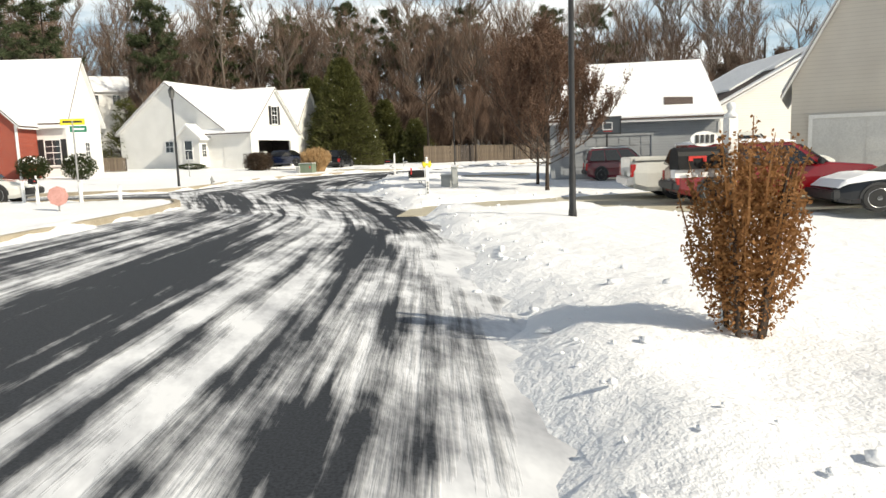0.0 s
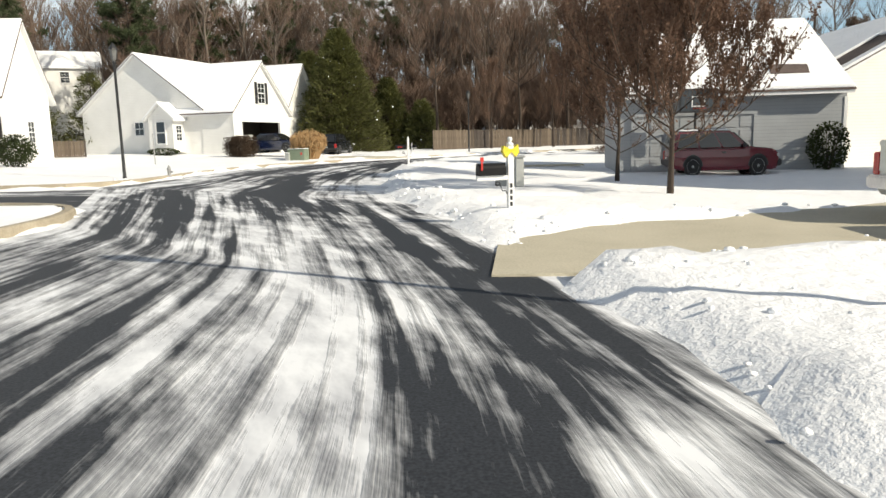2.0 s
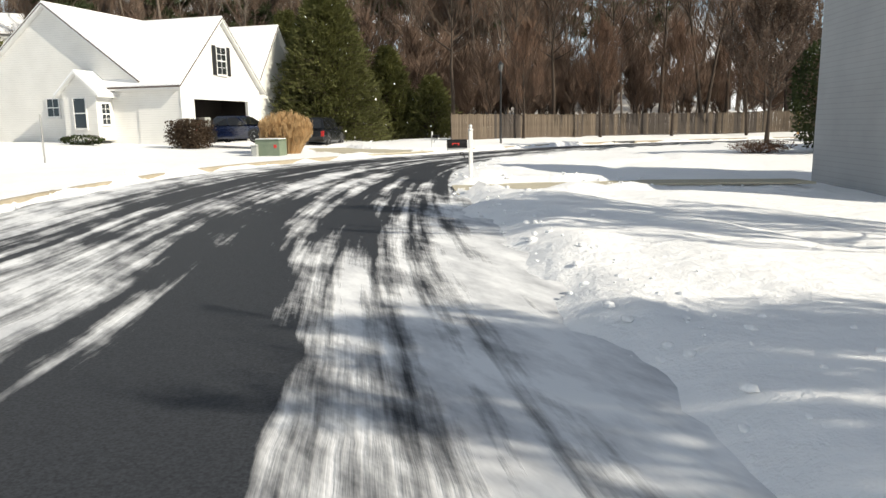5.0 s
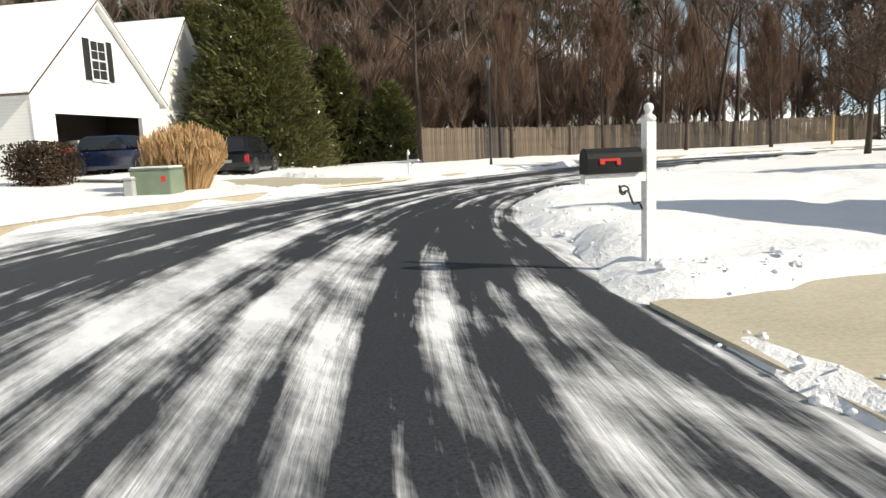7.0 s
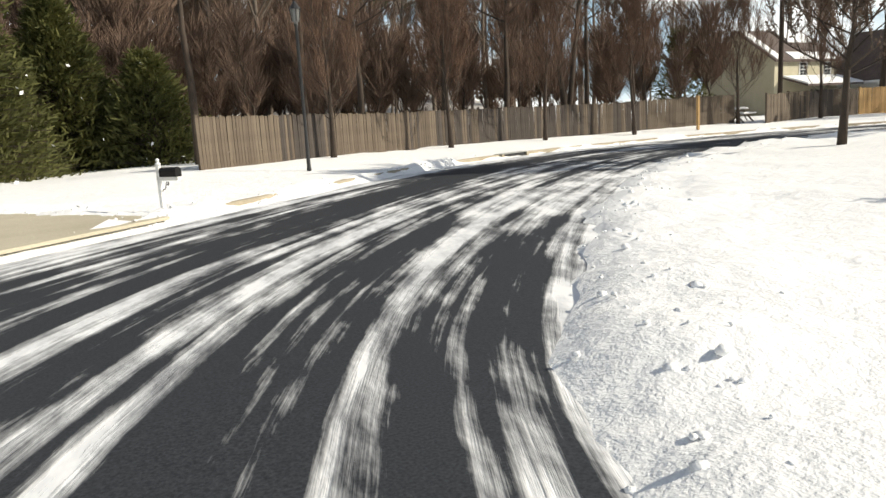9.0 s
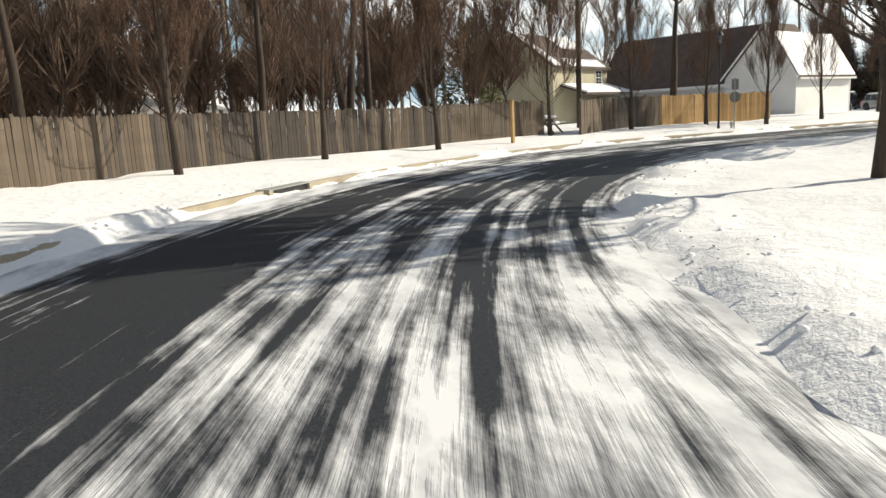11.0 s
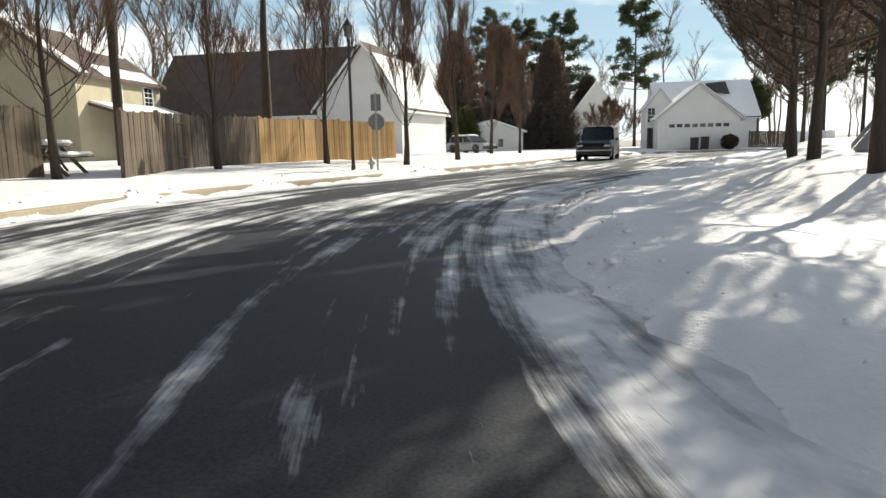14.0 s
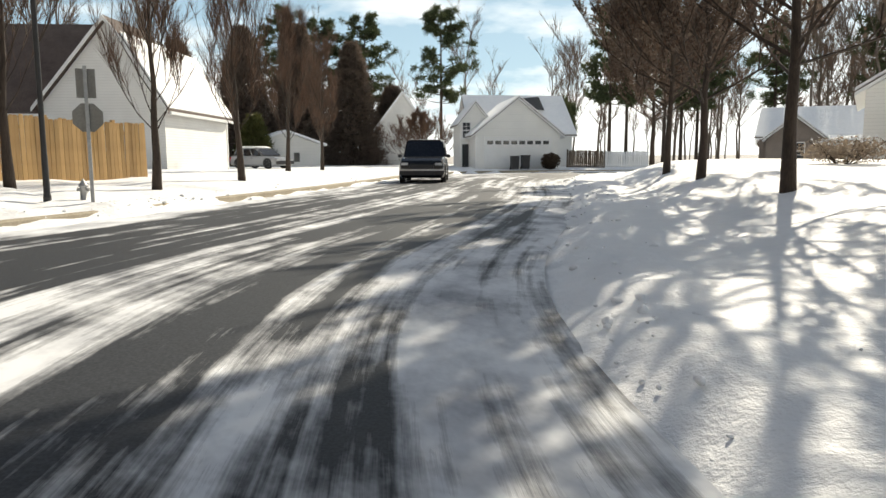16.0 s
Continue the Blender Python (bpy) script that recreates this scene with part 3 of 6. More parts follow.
def limb(wood, twigs, rng, p, d, length, r, depth, spread, rise, twig_n, twig_l, leaves=None, leaf_n=0, leaf_s=0.08, thin=1.0):
    """One branch with its children; the last ones carry twigs and, where given, leaves."""
    n = 4 if depth else 3
    pts, q, way = [p], p.copy(), d.normalized()
    for i in range(n):
        way = (way + Vector((rng.uniform(-1, 1), rng.uniform(-1, 1), rng.uniform(-0.6, 1) + rise)) * 0.13).normalized()
        q = q + way * length / n
        pts.append(q.copy())
    radii = [r * (1 - 0.8 * i / n) + 0.004 for i in range(n + 1)]
    wood.tube(pts, radii, 5 if r > 0.06 else 3, cap=False)
    if depth > 0:
        for k in range(rng.randint(3, 5)):
            t = rng.uniform(0.3, 1.0)
            i = min(int(t * n), n - 1)
            b = pts[i].lerp(pts[i + 1], t * n - i)
            side = Vector((rng.uniform(-1, 1), rng.uniform(-1, 1), 0))
            side = (way * (1.1 - spread) + side.normalized() * spread + Vector((0, 0, rise))).normalized()
            limb(wood, twigs, rng, b, side, length * rng.uniform(0.4, 0.62), r * 0.5, depth - 1, spread, rise, twig_n, twig_l, leaves, leaf_n, leaf_s, thin)
    for k in range(twig_n):
        t = rng.uniform(0.2, 1.0)
        i = min(int(t * n), n - 1)
        b = pts[i].lerp(pts[i + 1], t * n - i)
        s = (way + Vector((rng.uniform(-1, 1), rng.uniform(-1, 1), rng.uniform(-0.3, 0.8) + rise)) * 0.8).normalized()
        e = b + s * twig_l * rng.uniform(0.5, 1.2)
        ribbon(twigs, b, e, 0.009 * thin, rng)
        if leaves is not None:
            for j in range(leaf_n):
                c = b.lerp(e, rng.random()) + Vector((rng.uniform(-1, 1), rng.uniform(-1, 1), rng.uniform(-1, 1))) * 0.05
                leaf(leaves, c, leaf_s * rng.uniform(0.6, 1.3), rng)


def leaf(sh, c, s, rng):
    a = Vector((rng.uniform(-1, 1), rng.uniform(-1, 1), rng.uniform(-1, 1))).normalized() * s
    b = a.cross(Vector((rng.uniform(-1, 1), rng.uniform(-1, 1), rng.uniform(-1, 1)))).normalized() * s * 0.6
    n = len(sh.v)
    sh.v += [tuple(c - a), tuple(c + b), tuple(c + a), tuple(c - b)]
    sh.f.append((n, n + 1, n + 2, n + 3))


def street_tree(name, seed, h, clear, r, x, y, label, leafy=0, upright=0.5, boughs=24, group="street trees", twig_n=9, sink=0.05, wide=0.21, mat=None):
    """A pear-like tree: short trunk, a leader, many ascending boughs filling an egg-shaped crown with fine twigs."""
    rng = random.Random(seed)
    t = thing(name, pose(x, y, level(x, y) - sink), label, "tree", group)
    trunk, boughs_s, twigs, leaves = Shape(), Shape(), Shape(), Shape()
    lean = Vector((rng.uniform(-0.04, 0.04), rng.uniform(-0.04, 0.04), 1))
    pts = [lean * (h * 0.9) * k / 8 + Vector((rng.uniform(-1, 1), rng.uniform(-1, 1), 0)) * 0.022 * k for k in range(9)]
    pts[0] = Vector((0, 0, -0.1))
    trunk.tube(pts, [r * 1.4, r, r * 0.82, r * 0.64, r * 0.48, r * 0.34, r * 0.22, r * 0.13, r * 0.05], 9)
    for k in range(boughs):
        u = (k / boughs) ** 1.25
        z = clear + (h * 0.8 - clear) * u
        a = k * 2.4 + rng.uniform(-0.5, 0.5)
        f = z / (h * 0.9) * 8
        i = min(int(f), 7)
        p = pts[i].lerp(pts[i + 1], f - i)
        up = upright - 0.22 + 0.35 * u + rng.uniform(-0.06, 0.06)
        d = Vector((math.cos(a) * (1 - up), math.sin(a) * (1 - up), up))
        reach = h * wide * (0.8 + 0.5 * math.sin(math.pi * min(1, 0.3 + u)) - 0.6 * u)
        d.normalize()
        slim = 0.5 if upright > 0.55 else 1.0
        length = min(1.25 * reach / max(0.3, math.hypot(d.x, d.y)), (h - z) * 0.95) * rng.uniform(0.8, 1.05)
        limb(boughs_s, twigs, rng, p, d, length, r * rng.uniform(0.26, 0.4) * slim * (1 - 0.5 * u), 2, 0.5, 0.55 if slim == 1.0 else 0.8, twig_n, 0.5 if slim == 1.0 else 0.62, leaves if leafy else None, leafy, 0.055 if mat else 0.04, 0.75 if slim == 1.0 else 0.55)
    part("trunk", trunk, BARK, t, smooth=True)
    part("crown", boughs_s, BARK, t, "ascending boughs")
    part("twig_mass", twigs, TWIG, t)["kind"] = "stuff"
    if leafy:
        part("dry_foliage", leaves, mat or BROWN_LEAF, t, "dry reddish-brown leaves")["kind"] = "stuff"
    return t


def wood_template(seed, h, kind):
    """Corners and quads of one forest tree, for the joined woods: trunk and limbs, and twigs."""
    rng = random.Random(seed)
    wood, twigs = Shape(), Shape()
    r = h * 0.010
    bend = Vector((rng.uniform(-0.06, 0.06), rng.uniform(-0.06, 0.06), 1))
    pts = [bend * h * k / 7 + Vector((rng.uniform(-1, 1), rng.uniform(-1, 1), 0)) * 0.10 * k for k in range(8)]
    pts[0].z = -0.5
    wood.tube(pts, [r * (1.15 - 0.98 * k / 7) for k in range(8)], 6, cap=False)
    for k in range(17 if kind else 12):
        f = rng.uniform(2.0 if kind else 2.8, 6.9)
        i = int(f)
        p = pts[i].lerp(pts[i + 1], f - i)
        a = rng.uniform(0, 6.283)
        limb(wood, twigs, rng, p, Vector((math.cos(a) * 0.6, math.sin(a) * 0.6, 0.75)), h * rng.uniform(0.13, 0.28), r * 0.36, 1, 0.5, 0.3, 13, 1.4, thin=1.9)
    return [np.array(s.v) for s in (wood, twigs)], [np.array(s.f) for s in (wood, twigs)]


def scatter(name, label, templates, spots, mats, category="woods"):
    """Joins many turned and scaled copies of templates into one mesh a material."""
    root = thing(name, pose(0, 0, 0), label, category, kind="stuff")
    for part_no, mat in enumerate(mats):
        vs, fs, n = [], [], 0
        for x, y, z, s, a, k in spots:
            v, f = templates[k][0][part_no], templates[k][1][part_no]
            c, sn = math.cos(a), math.sin(a)
            w = np.stack([x + s * (c * v[:, 0] - sn * v[:, 1]), y + s * (sn * v[:, 0] + c * v[:, 1]), z + s * v[:, 2]], -1)
            vs.append(w)
            fs.append(f + n)
            n += len(v)
        ob = new(("trunk_mass", "branch_mass")[part_no], raw_mesh(name, np.concatenate(vs), np.concatenate(fs), mat))
        ob.parent = root
        ob["kind"] = "stuff"
    return root


def clump(sh, rng, c, rad, n, size, flat=1.0):
    for k in range(n):
        d = Vector((rng.gauss(0, 1), rng.gauss(0, 1), rng.gauss(0, 1))).normalized() * rad * rng.random() ** 0.4
        d.z *= flat
        leaf(sh, c + d, size * rng.uniform(0.6, 1.4), rng)


def shrub(name, seed, x, y, w, d, h, label, mat, n=1500, size=0.06, turn=0, snow=0.0, group="", shape=0.0, hollow=0.72):
    """A rounded or clipped shrub of many small leaves round a few stems; shape 1: boxy."""
    rng = random.Random(seed)
    t = thing(name, pose(x, y, level(x, y) - 0.03, 0, 0, turn), label, "shrub", group)
    stems, leaves, caps = Shape(), Shape(), Shape()
    for k in range(9):
        a = rng.uniform(0, 6.283)
        stems.tube([(0.1 * math.cos(a), 0.1 * math.sin(a), -0.05), (0.25 * w * math.cos(a), 0.25 * d * math.sin(a), h * 0.5), (0.38 * w * math.cos(a), 0.38 * d * math.sin(a), h * 0.85)], [0.02, 0.014, 0.006], 5)
    for k in range(n):
        u = Vector((rng.gauss(0, 1), rng.gauss(0, 1), rng.gauss(0, 1))).normalized()
        if shape:
            m = max(abs(u.x), abs(u.y), abs(u.z))
            u = u.lerp(u / m, shape)
        rr = rng.uniform(hollow, 1.0) * (1 + 0.10 * noise.noise(u * 2.5 + Vector((seed, 0, 0))))
        c = Vector((u.x * w / 2 * rr, u.y * d / 2 * rr, h / 2 + u.z * h / 2 * rr))
        leaf(leaves, c, size * rng.uniform(0.6, 1.4), rng)
        if snow and u.z > 0.45 and rng.random() < snow:
            leaf(caps, c + Vector((0, 0, 0.04)), size * 1.5, rng)
    part("stem_mass", stems, BARK, t)["kind"] = "stuff"
    part("foliage", leaves, mat, t)
    if snow:
        part("snow_dusting", caps, SNOW, t, "patches of snow on the leaves")["kind"] = "stuff"
    return t


def cedar(name, seed, x, y, h, w, label, snow=60, group="evergreens", n=6400, mat=None):
    """A dense cone of drooping sprays hung on whorled limbs, with gaps and a ragged outline."""
    rng = random.Random(seed)
    t = thing(name, pose(x, y, level(x, y) - 0.1), label, "evergreen tree", group)
    trunk, limbs, sprays, caps = Shape(), Shape(), Shape(), Shape()
    trunk.tube([(0, 0, -0.1), (0.05, 0, h * 0.4), (0, 0.05, h * 0.96)], [0.17, 0.11, 0.015], 7)
    for k in range(n // 16):
        z = h * (0.03 + 0.95 * rng.random() ** 1.15)
        a = rng.uniform(0, 6.283)
        rad = w / 2 * (1 - (z / h) ** 1.2) ** 0.8 * rng.uniform(0.7, 1.12) + 0.12
        tip = Vector((math.cos(a) * rad, math.sin(a) * rad, z + 0.25 * rad - 0.1 * rad * rad))
        root = Vector((0, 0, max(0.1, z - 0.15 * rad)))
        limbs.tube([root, root.lerp(tip, 0.5) + Vector((0, 0, 0.05)), tip], [0.03, 0.018, 0.005], 3, cap=False)
        for j in range(16):
            f = 0.35 + 0.65 * rng.random() ** 0.6
            c = root.lerp(tip, f) + Vector((rng.uniform(-1, 1), rng.uniform(-1, 1), rng.uniform(-1, 1))) * 0.28
            out = Vector((math.cos(a), math.sin(a), 0.55)) + Vector((rng.uniform(-1, 1), rng.uniform(-1, 1), rng.uniform(-1, 1))) * 0.8
            ribbon(sprays, c, c + out.normalized() * rng.uniform(0.16, 0.42), rng.uniform(0.022, 0.055), rng)
        if rng.random() < snow / (n / 16):
            leaf(caps, tip + Vector((0, 0, 0.06)), rng.uniform(0.04, 0.11), rng)
    part("trunk", trunk, BARK, t)
    part("branch_frame", limbs, BARK, t)
    part("foliage", sprays, mat or CEDAR, t)
    if snow:
        part("snow_dusting", caps, SNOW, t, "lumps of snow on the sprays")["kind"] = "stuff"
    return t


def pine(name, seed, x, y, h, label, crown=0.45, group="pines", spread=1.0):
    rng = random.Random(seed)
    t = thing(name, pose(x, y, level(x, y) - 0.2), label, "pine tree", group)
    trunk, limbs, needles = Shape(), Shape(), Shape()
    bend = rng.uniform(-0.03, 0.03)
    trunk.tube([(bend * h * k / 5 * k / 5, 0, h * k / 5 - (0.2 if k == 0 else 0)) for k in range(6)], [0.22, 0.18, 0.15, 0.11, 0.07, 0.02], 7)
    for k in range(58):
        f = rng.random()
        z = h * (1 - crown + crown * f)
        a = rng.uniform(0, 6.283)
        rad = spread * h * 0.15 * (0.3 + 0.7 * math.sin(math.pi * min(1.0, 0.18 + 0.82 * f))) * rng.uniform(0.45, 1.2) + 0.3
        root, tip = Vector((bend * h * (z / h) ** 2, 0, z)), Vector((math.cos(a) * rad, math.sin(a) * rad, z + rad * rng.uniform(0.0, 0.35)))
        limbs.tube([root, root.lerp(tip, 0.5) - Vector((0, 0, 0.1)), tip], [0.06, 0.035, 0.012], 4, cap=False)
        for j in range(6):
            c = root.lerp(tip, rng.uniform(0.4, 1.05)) + Vector((rng.uniform(-1, 1), rng.uniform(-1, 1), rng.uniform(0, 1))) * 0.35
            for q in range(30):
                w = Vector((rng.gauss(0, 1), rng.gauss(0, 1), rng.gauss(0.25, 0.8))).normalized()
                ribbon(needles, c + w * 0.1, c + w * rng.uniform(0.35, 0.7), rng.uniform(0.03, 0.06), rng)
    part("trunk", trunk, BARK, t)
    part("branch_frame", limbs, BARK, t)
    part("foliage", needles, PINE, t)
    return t


def plume_grass(seed, x, y, w, h):
    rng = random.Random(seed)
    t = thing("ornamental_grass", pose(x, y, level(x, y) - 0.05), "big tawny clump of dry ornamental grass with feathery plumes", "ornamental grass")
    blades, plumes = Shape(), Shape()
    for k in range(2300):
        a, rr = rng.uniform(0, 6.283), rng.random() ** 0.5
        b = Vector((math.cos(a) * rr * w * 0.25, math.sin(a) * rr * w * 0.25, 0))
        hh = h * rng.uniform(0.55, 1.0) * (1 - 0.25 * rr * rr)
        e = Vector((math.cos(a) * rr * w * 0.5, math.sin(a) * rr * w * 0.5, hh))
        m = b.lerp(e, 0.55) + Vector((0, 0, hh * 0.12))
        ribbon(blades, b, m, 0.014, rng)
        ribbon(blades, m, e, 0.014, rng)
        if rng.random() < 0.45:
            for q in range(4):
                ribbon(plumes, e + Vector((0, 0, -0.05)), e + Vector((rng.uniform(-0.1, 0.1), rng.uniform(-0.1, 0.1), rng.uniform(0.12, 0.3))), 0.017, rng)
    part("grass_clump", blades, STRAW, t)
    part("seed_head", plumes, STRAW, t, "feathery straw-coloured seed heads")
    return t

# ---- houses ----
def gable_walls(sh, x0, x1, y0, y1, z0, eave, ridge, axis):
    if axis == "x":
        ym = (y0 + y1) / 2
        sh.prism([(x0, y0, z0), (x0, y0, eave), (x0, ym, ridge), (x0, y1, eave), (x0, y1, z0)][::-1], (x1 - x0, 0, 0))
    else:
        xm = (x0 + x1) / 2
        sh.prism([(x0, y0, z0), (x0, y0, eave), (xm, y0, ridge), (x1, y0, eave), (x1, y0, z0)], (0, y1 - y0, 0))


def roof_slabs(sh, x0, x1, y0, y1, eave, ridge, axis, over=0.35, lift=0.02, thick=0.16, ends=0.3, sides=(1, 1)):
    """Two sloping slabs over a gabled block; lift: height over the wall's own slope."""
    half = ((y1 - y0) if axis == "x" else (x1 - x0)) / 2
    mid = ((y0 + y1) if axis == "x" else (x0 + x1)) / 2
    k = (ridge - eave) / half
    for s in (-1, 1):
        if not sides[0 if s < 0 else 1]:
            continue
        a, b = (mid, ridge + lift), (mid + s * (half + over), eave - k * over + lift)
        prof = [a, b, (b[0], b[1] + thick), (a[0], a[1] + thick)]
        if axis == "x":
            poly = [(x0 - ends, p, z) for p, z in prof]
            sh.prism(poly if s > 0 else poly[::-1], (x1 - x0 + 2 * ends, 0, 0))
        else:
            poly = [(p, y0 - ends, z) for p, z in prof]
            sh.prism(poly[::-1] if s > 0 else poly, (0, y1 - y0 + 2 * ends, 0))


def snow_slabs(sh, x0, x1, y0, y1, eave, ridge, axis, over=0.32, thick=0.12, ends=0.28, sides=(1, 1), base=0.20):
    roof_slabs(sh, x0, x1, y0, y1, eave, ridge, axis, over, base + 0.004, thick, ends, sides)


def roof_over(h, x0, x1, y0, y1, eave, ridge, axis, over=0.35, ends=0.3, snow=True, sides=(1, 1), m=None, label="thick smooth snow"):
    """White soffit and fascia, a layer of shingles and, where it lies, the snow."""
    so, sh, sn = Shape(), Shape(), Shape()
    roof_slabs(so, x0, x1, y0, y1, eave, ridge, axis, over, 0.02, 0.13, ends)
    roof_slabs(sh, x0, x1, y0, y1, eave, ridge, axis, over + 0.03, 0.154, 0.035, ends + 0.03)
    snow_slabs(sn, x0, x1, y0, y1, eave, ridge, axis, over, ends=ends, sides=sides)
    for q in (so, sh, sn):
        if m:
            q.v = [tuple(m @ Vector(v)) for v in q.v]
    r = part("roof", sh, SHINGLE, h)
    part("soffit", so, TRIM, r, "white painted soffit and fascia")
    if snow:
        part("roof_snow", sn, SNOW, r, label, bevel=0.03)
    return r


def block(h, mat, x0, x1, y0, y1, z0, eave, ridge, axis, m=None, name="wall", **roof):
    w = Shape()
    gable_walls(w, x0, x1, y0, y1, z0, eave, ridge, axis)
    if m:
        w.v = [tuple(m @ Vector(v)) for v in w.v]
    part(name, w, mat, h)
    return roof_over(h, x0, x1, y0, y1, eave, ridge, axis, m=m, **roof)


def window(parent, m, w, h, shutters=False, cols=2, rows=4, name="window"):
    """A sash window in the plane x-z of m, facing its -y."""
    fr = Shape()
    t = 0.07
    fr.box(-w / 2 - t, -0.05, -h / 2 - t, -w / 2, 0.03, h / 2 + t, m).box(w / 2, -0.05, -h / 2 - t, w / 2 + t, 0.03, h / 2 + t, m)
    fr.box(-w / 2, -0.05, h / 2, w / 2, 0.03, h / 2 + t, m).box(-w / 2, -0.05, -h / 2 - t, w / 2, 0.03, -h / 2, m)
    win = part(name, fr, TRIM, parent, "white framed sash window")
    part("meeting_rail", Shape().box(-w / 2, -0.045, -0.03, w / 2, 0.02, 0.03, m), TRIM, win)
    for i in range(1, cols):
        x = -w / 2 + w * i / cols
        part("muntin", Shape().box(x - 0.014, -0.035, -h / 2, x + 0.014, 0.0, h / 2, m), TRIM, win)
    for j in range(1, rows):
        z = -h / 2 + h * j / rows
        if abs(z) > 0.04:
            part("muntin", Shape().box(-w / 2, -0.034, z - 0.014, w / 2, 0.0, z + 0.014, m), TRIM, win)
    part("pane", Shape().box(-w / 2, -0.02, -h / 2, w / 2, -0.012, h / 2, m), GLASS, win)
    part("sill", Shape().box(-w / 2 - 0.1, -0.10, -h / 2 - t - 0.04, w / 2 + 0.1, -0.02, -h / 2 - t, m), TRIM, win)
    if shutters:
        for s in (-1, 1):
            sh = Shape()
            x = s * (w / 2 + t + 0.2)
            sh.box(x - 0.18, -0.06, -h / 2 - t, x + 0.18, -0.01, h / 2 + t, m)
            for q in range(12):
                z = -h / 2 + h * q / 12
                sh.box(x - 0.14, -0.075, z, x + 0.14, -0.06, z + 0.06, m)
            part("shutter", sh, SHUTTER, win, "black louvred shutter")
    return win


def garage_door(parent, m, w, h, lights=0, mat=None):
    """A panelled overhead door, in the plane x-z of m, facing its -y; lights: small panes in the upper row."""
    door = part("garage_door", Shape().box(-w / 2, 0, 0, w / 2, 0.05, h, m), mat or DOOR_PAINT, parent, "panelled overhead garage door")
    n = 8 if w > 3.5 else 4
    for r in range(3 if lights else 4):
        for c in range(n):
            x0, z0 = -w / 2 + w * c / n + 0.06, h * r / 4 + 0.06
            part("panel", Shape().box(x0, -0.018, z0, x0 + w / n - 0.12, 0.002, z0 + h / 4 - 0.12, m), mat or DOOR_PAINT, door)
    tr = Shape()
    tr.box(-w / 2 - 0.12, -0.05, 0, -w / 2, 0.06, h + 0.12, m).box(w / 2, -0.05, 0, w / 2 + 0.12, 0.06, h + 0.12, m).box(-w / 2, -0.05, h, w / 2, 0.06, h + 0.12, m)
    part("door_casing", tr, mat or TRIM, door)
    for c in range(lights):
        x = -w / 2 + w * (c + 0.5) / lights
        part("pane", Shape().box(x - w / lights * 0.36, -0.02, h * 0.80, x + w / lights * 0.36, -0.004, h * 0.93, m), GLASS, door)
    return door


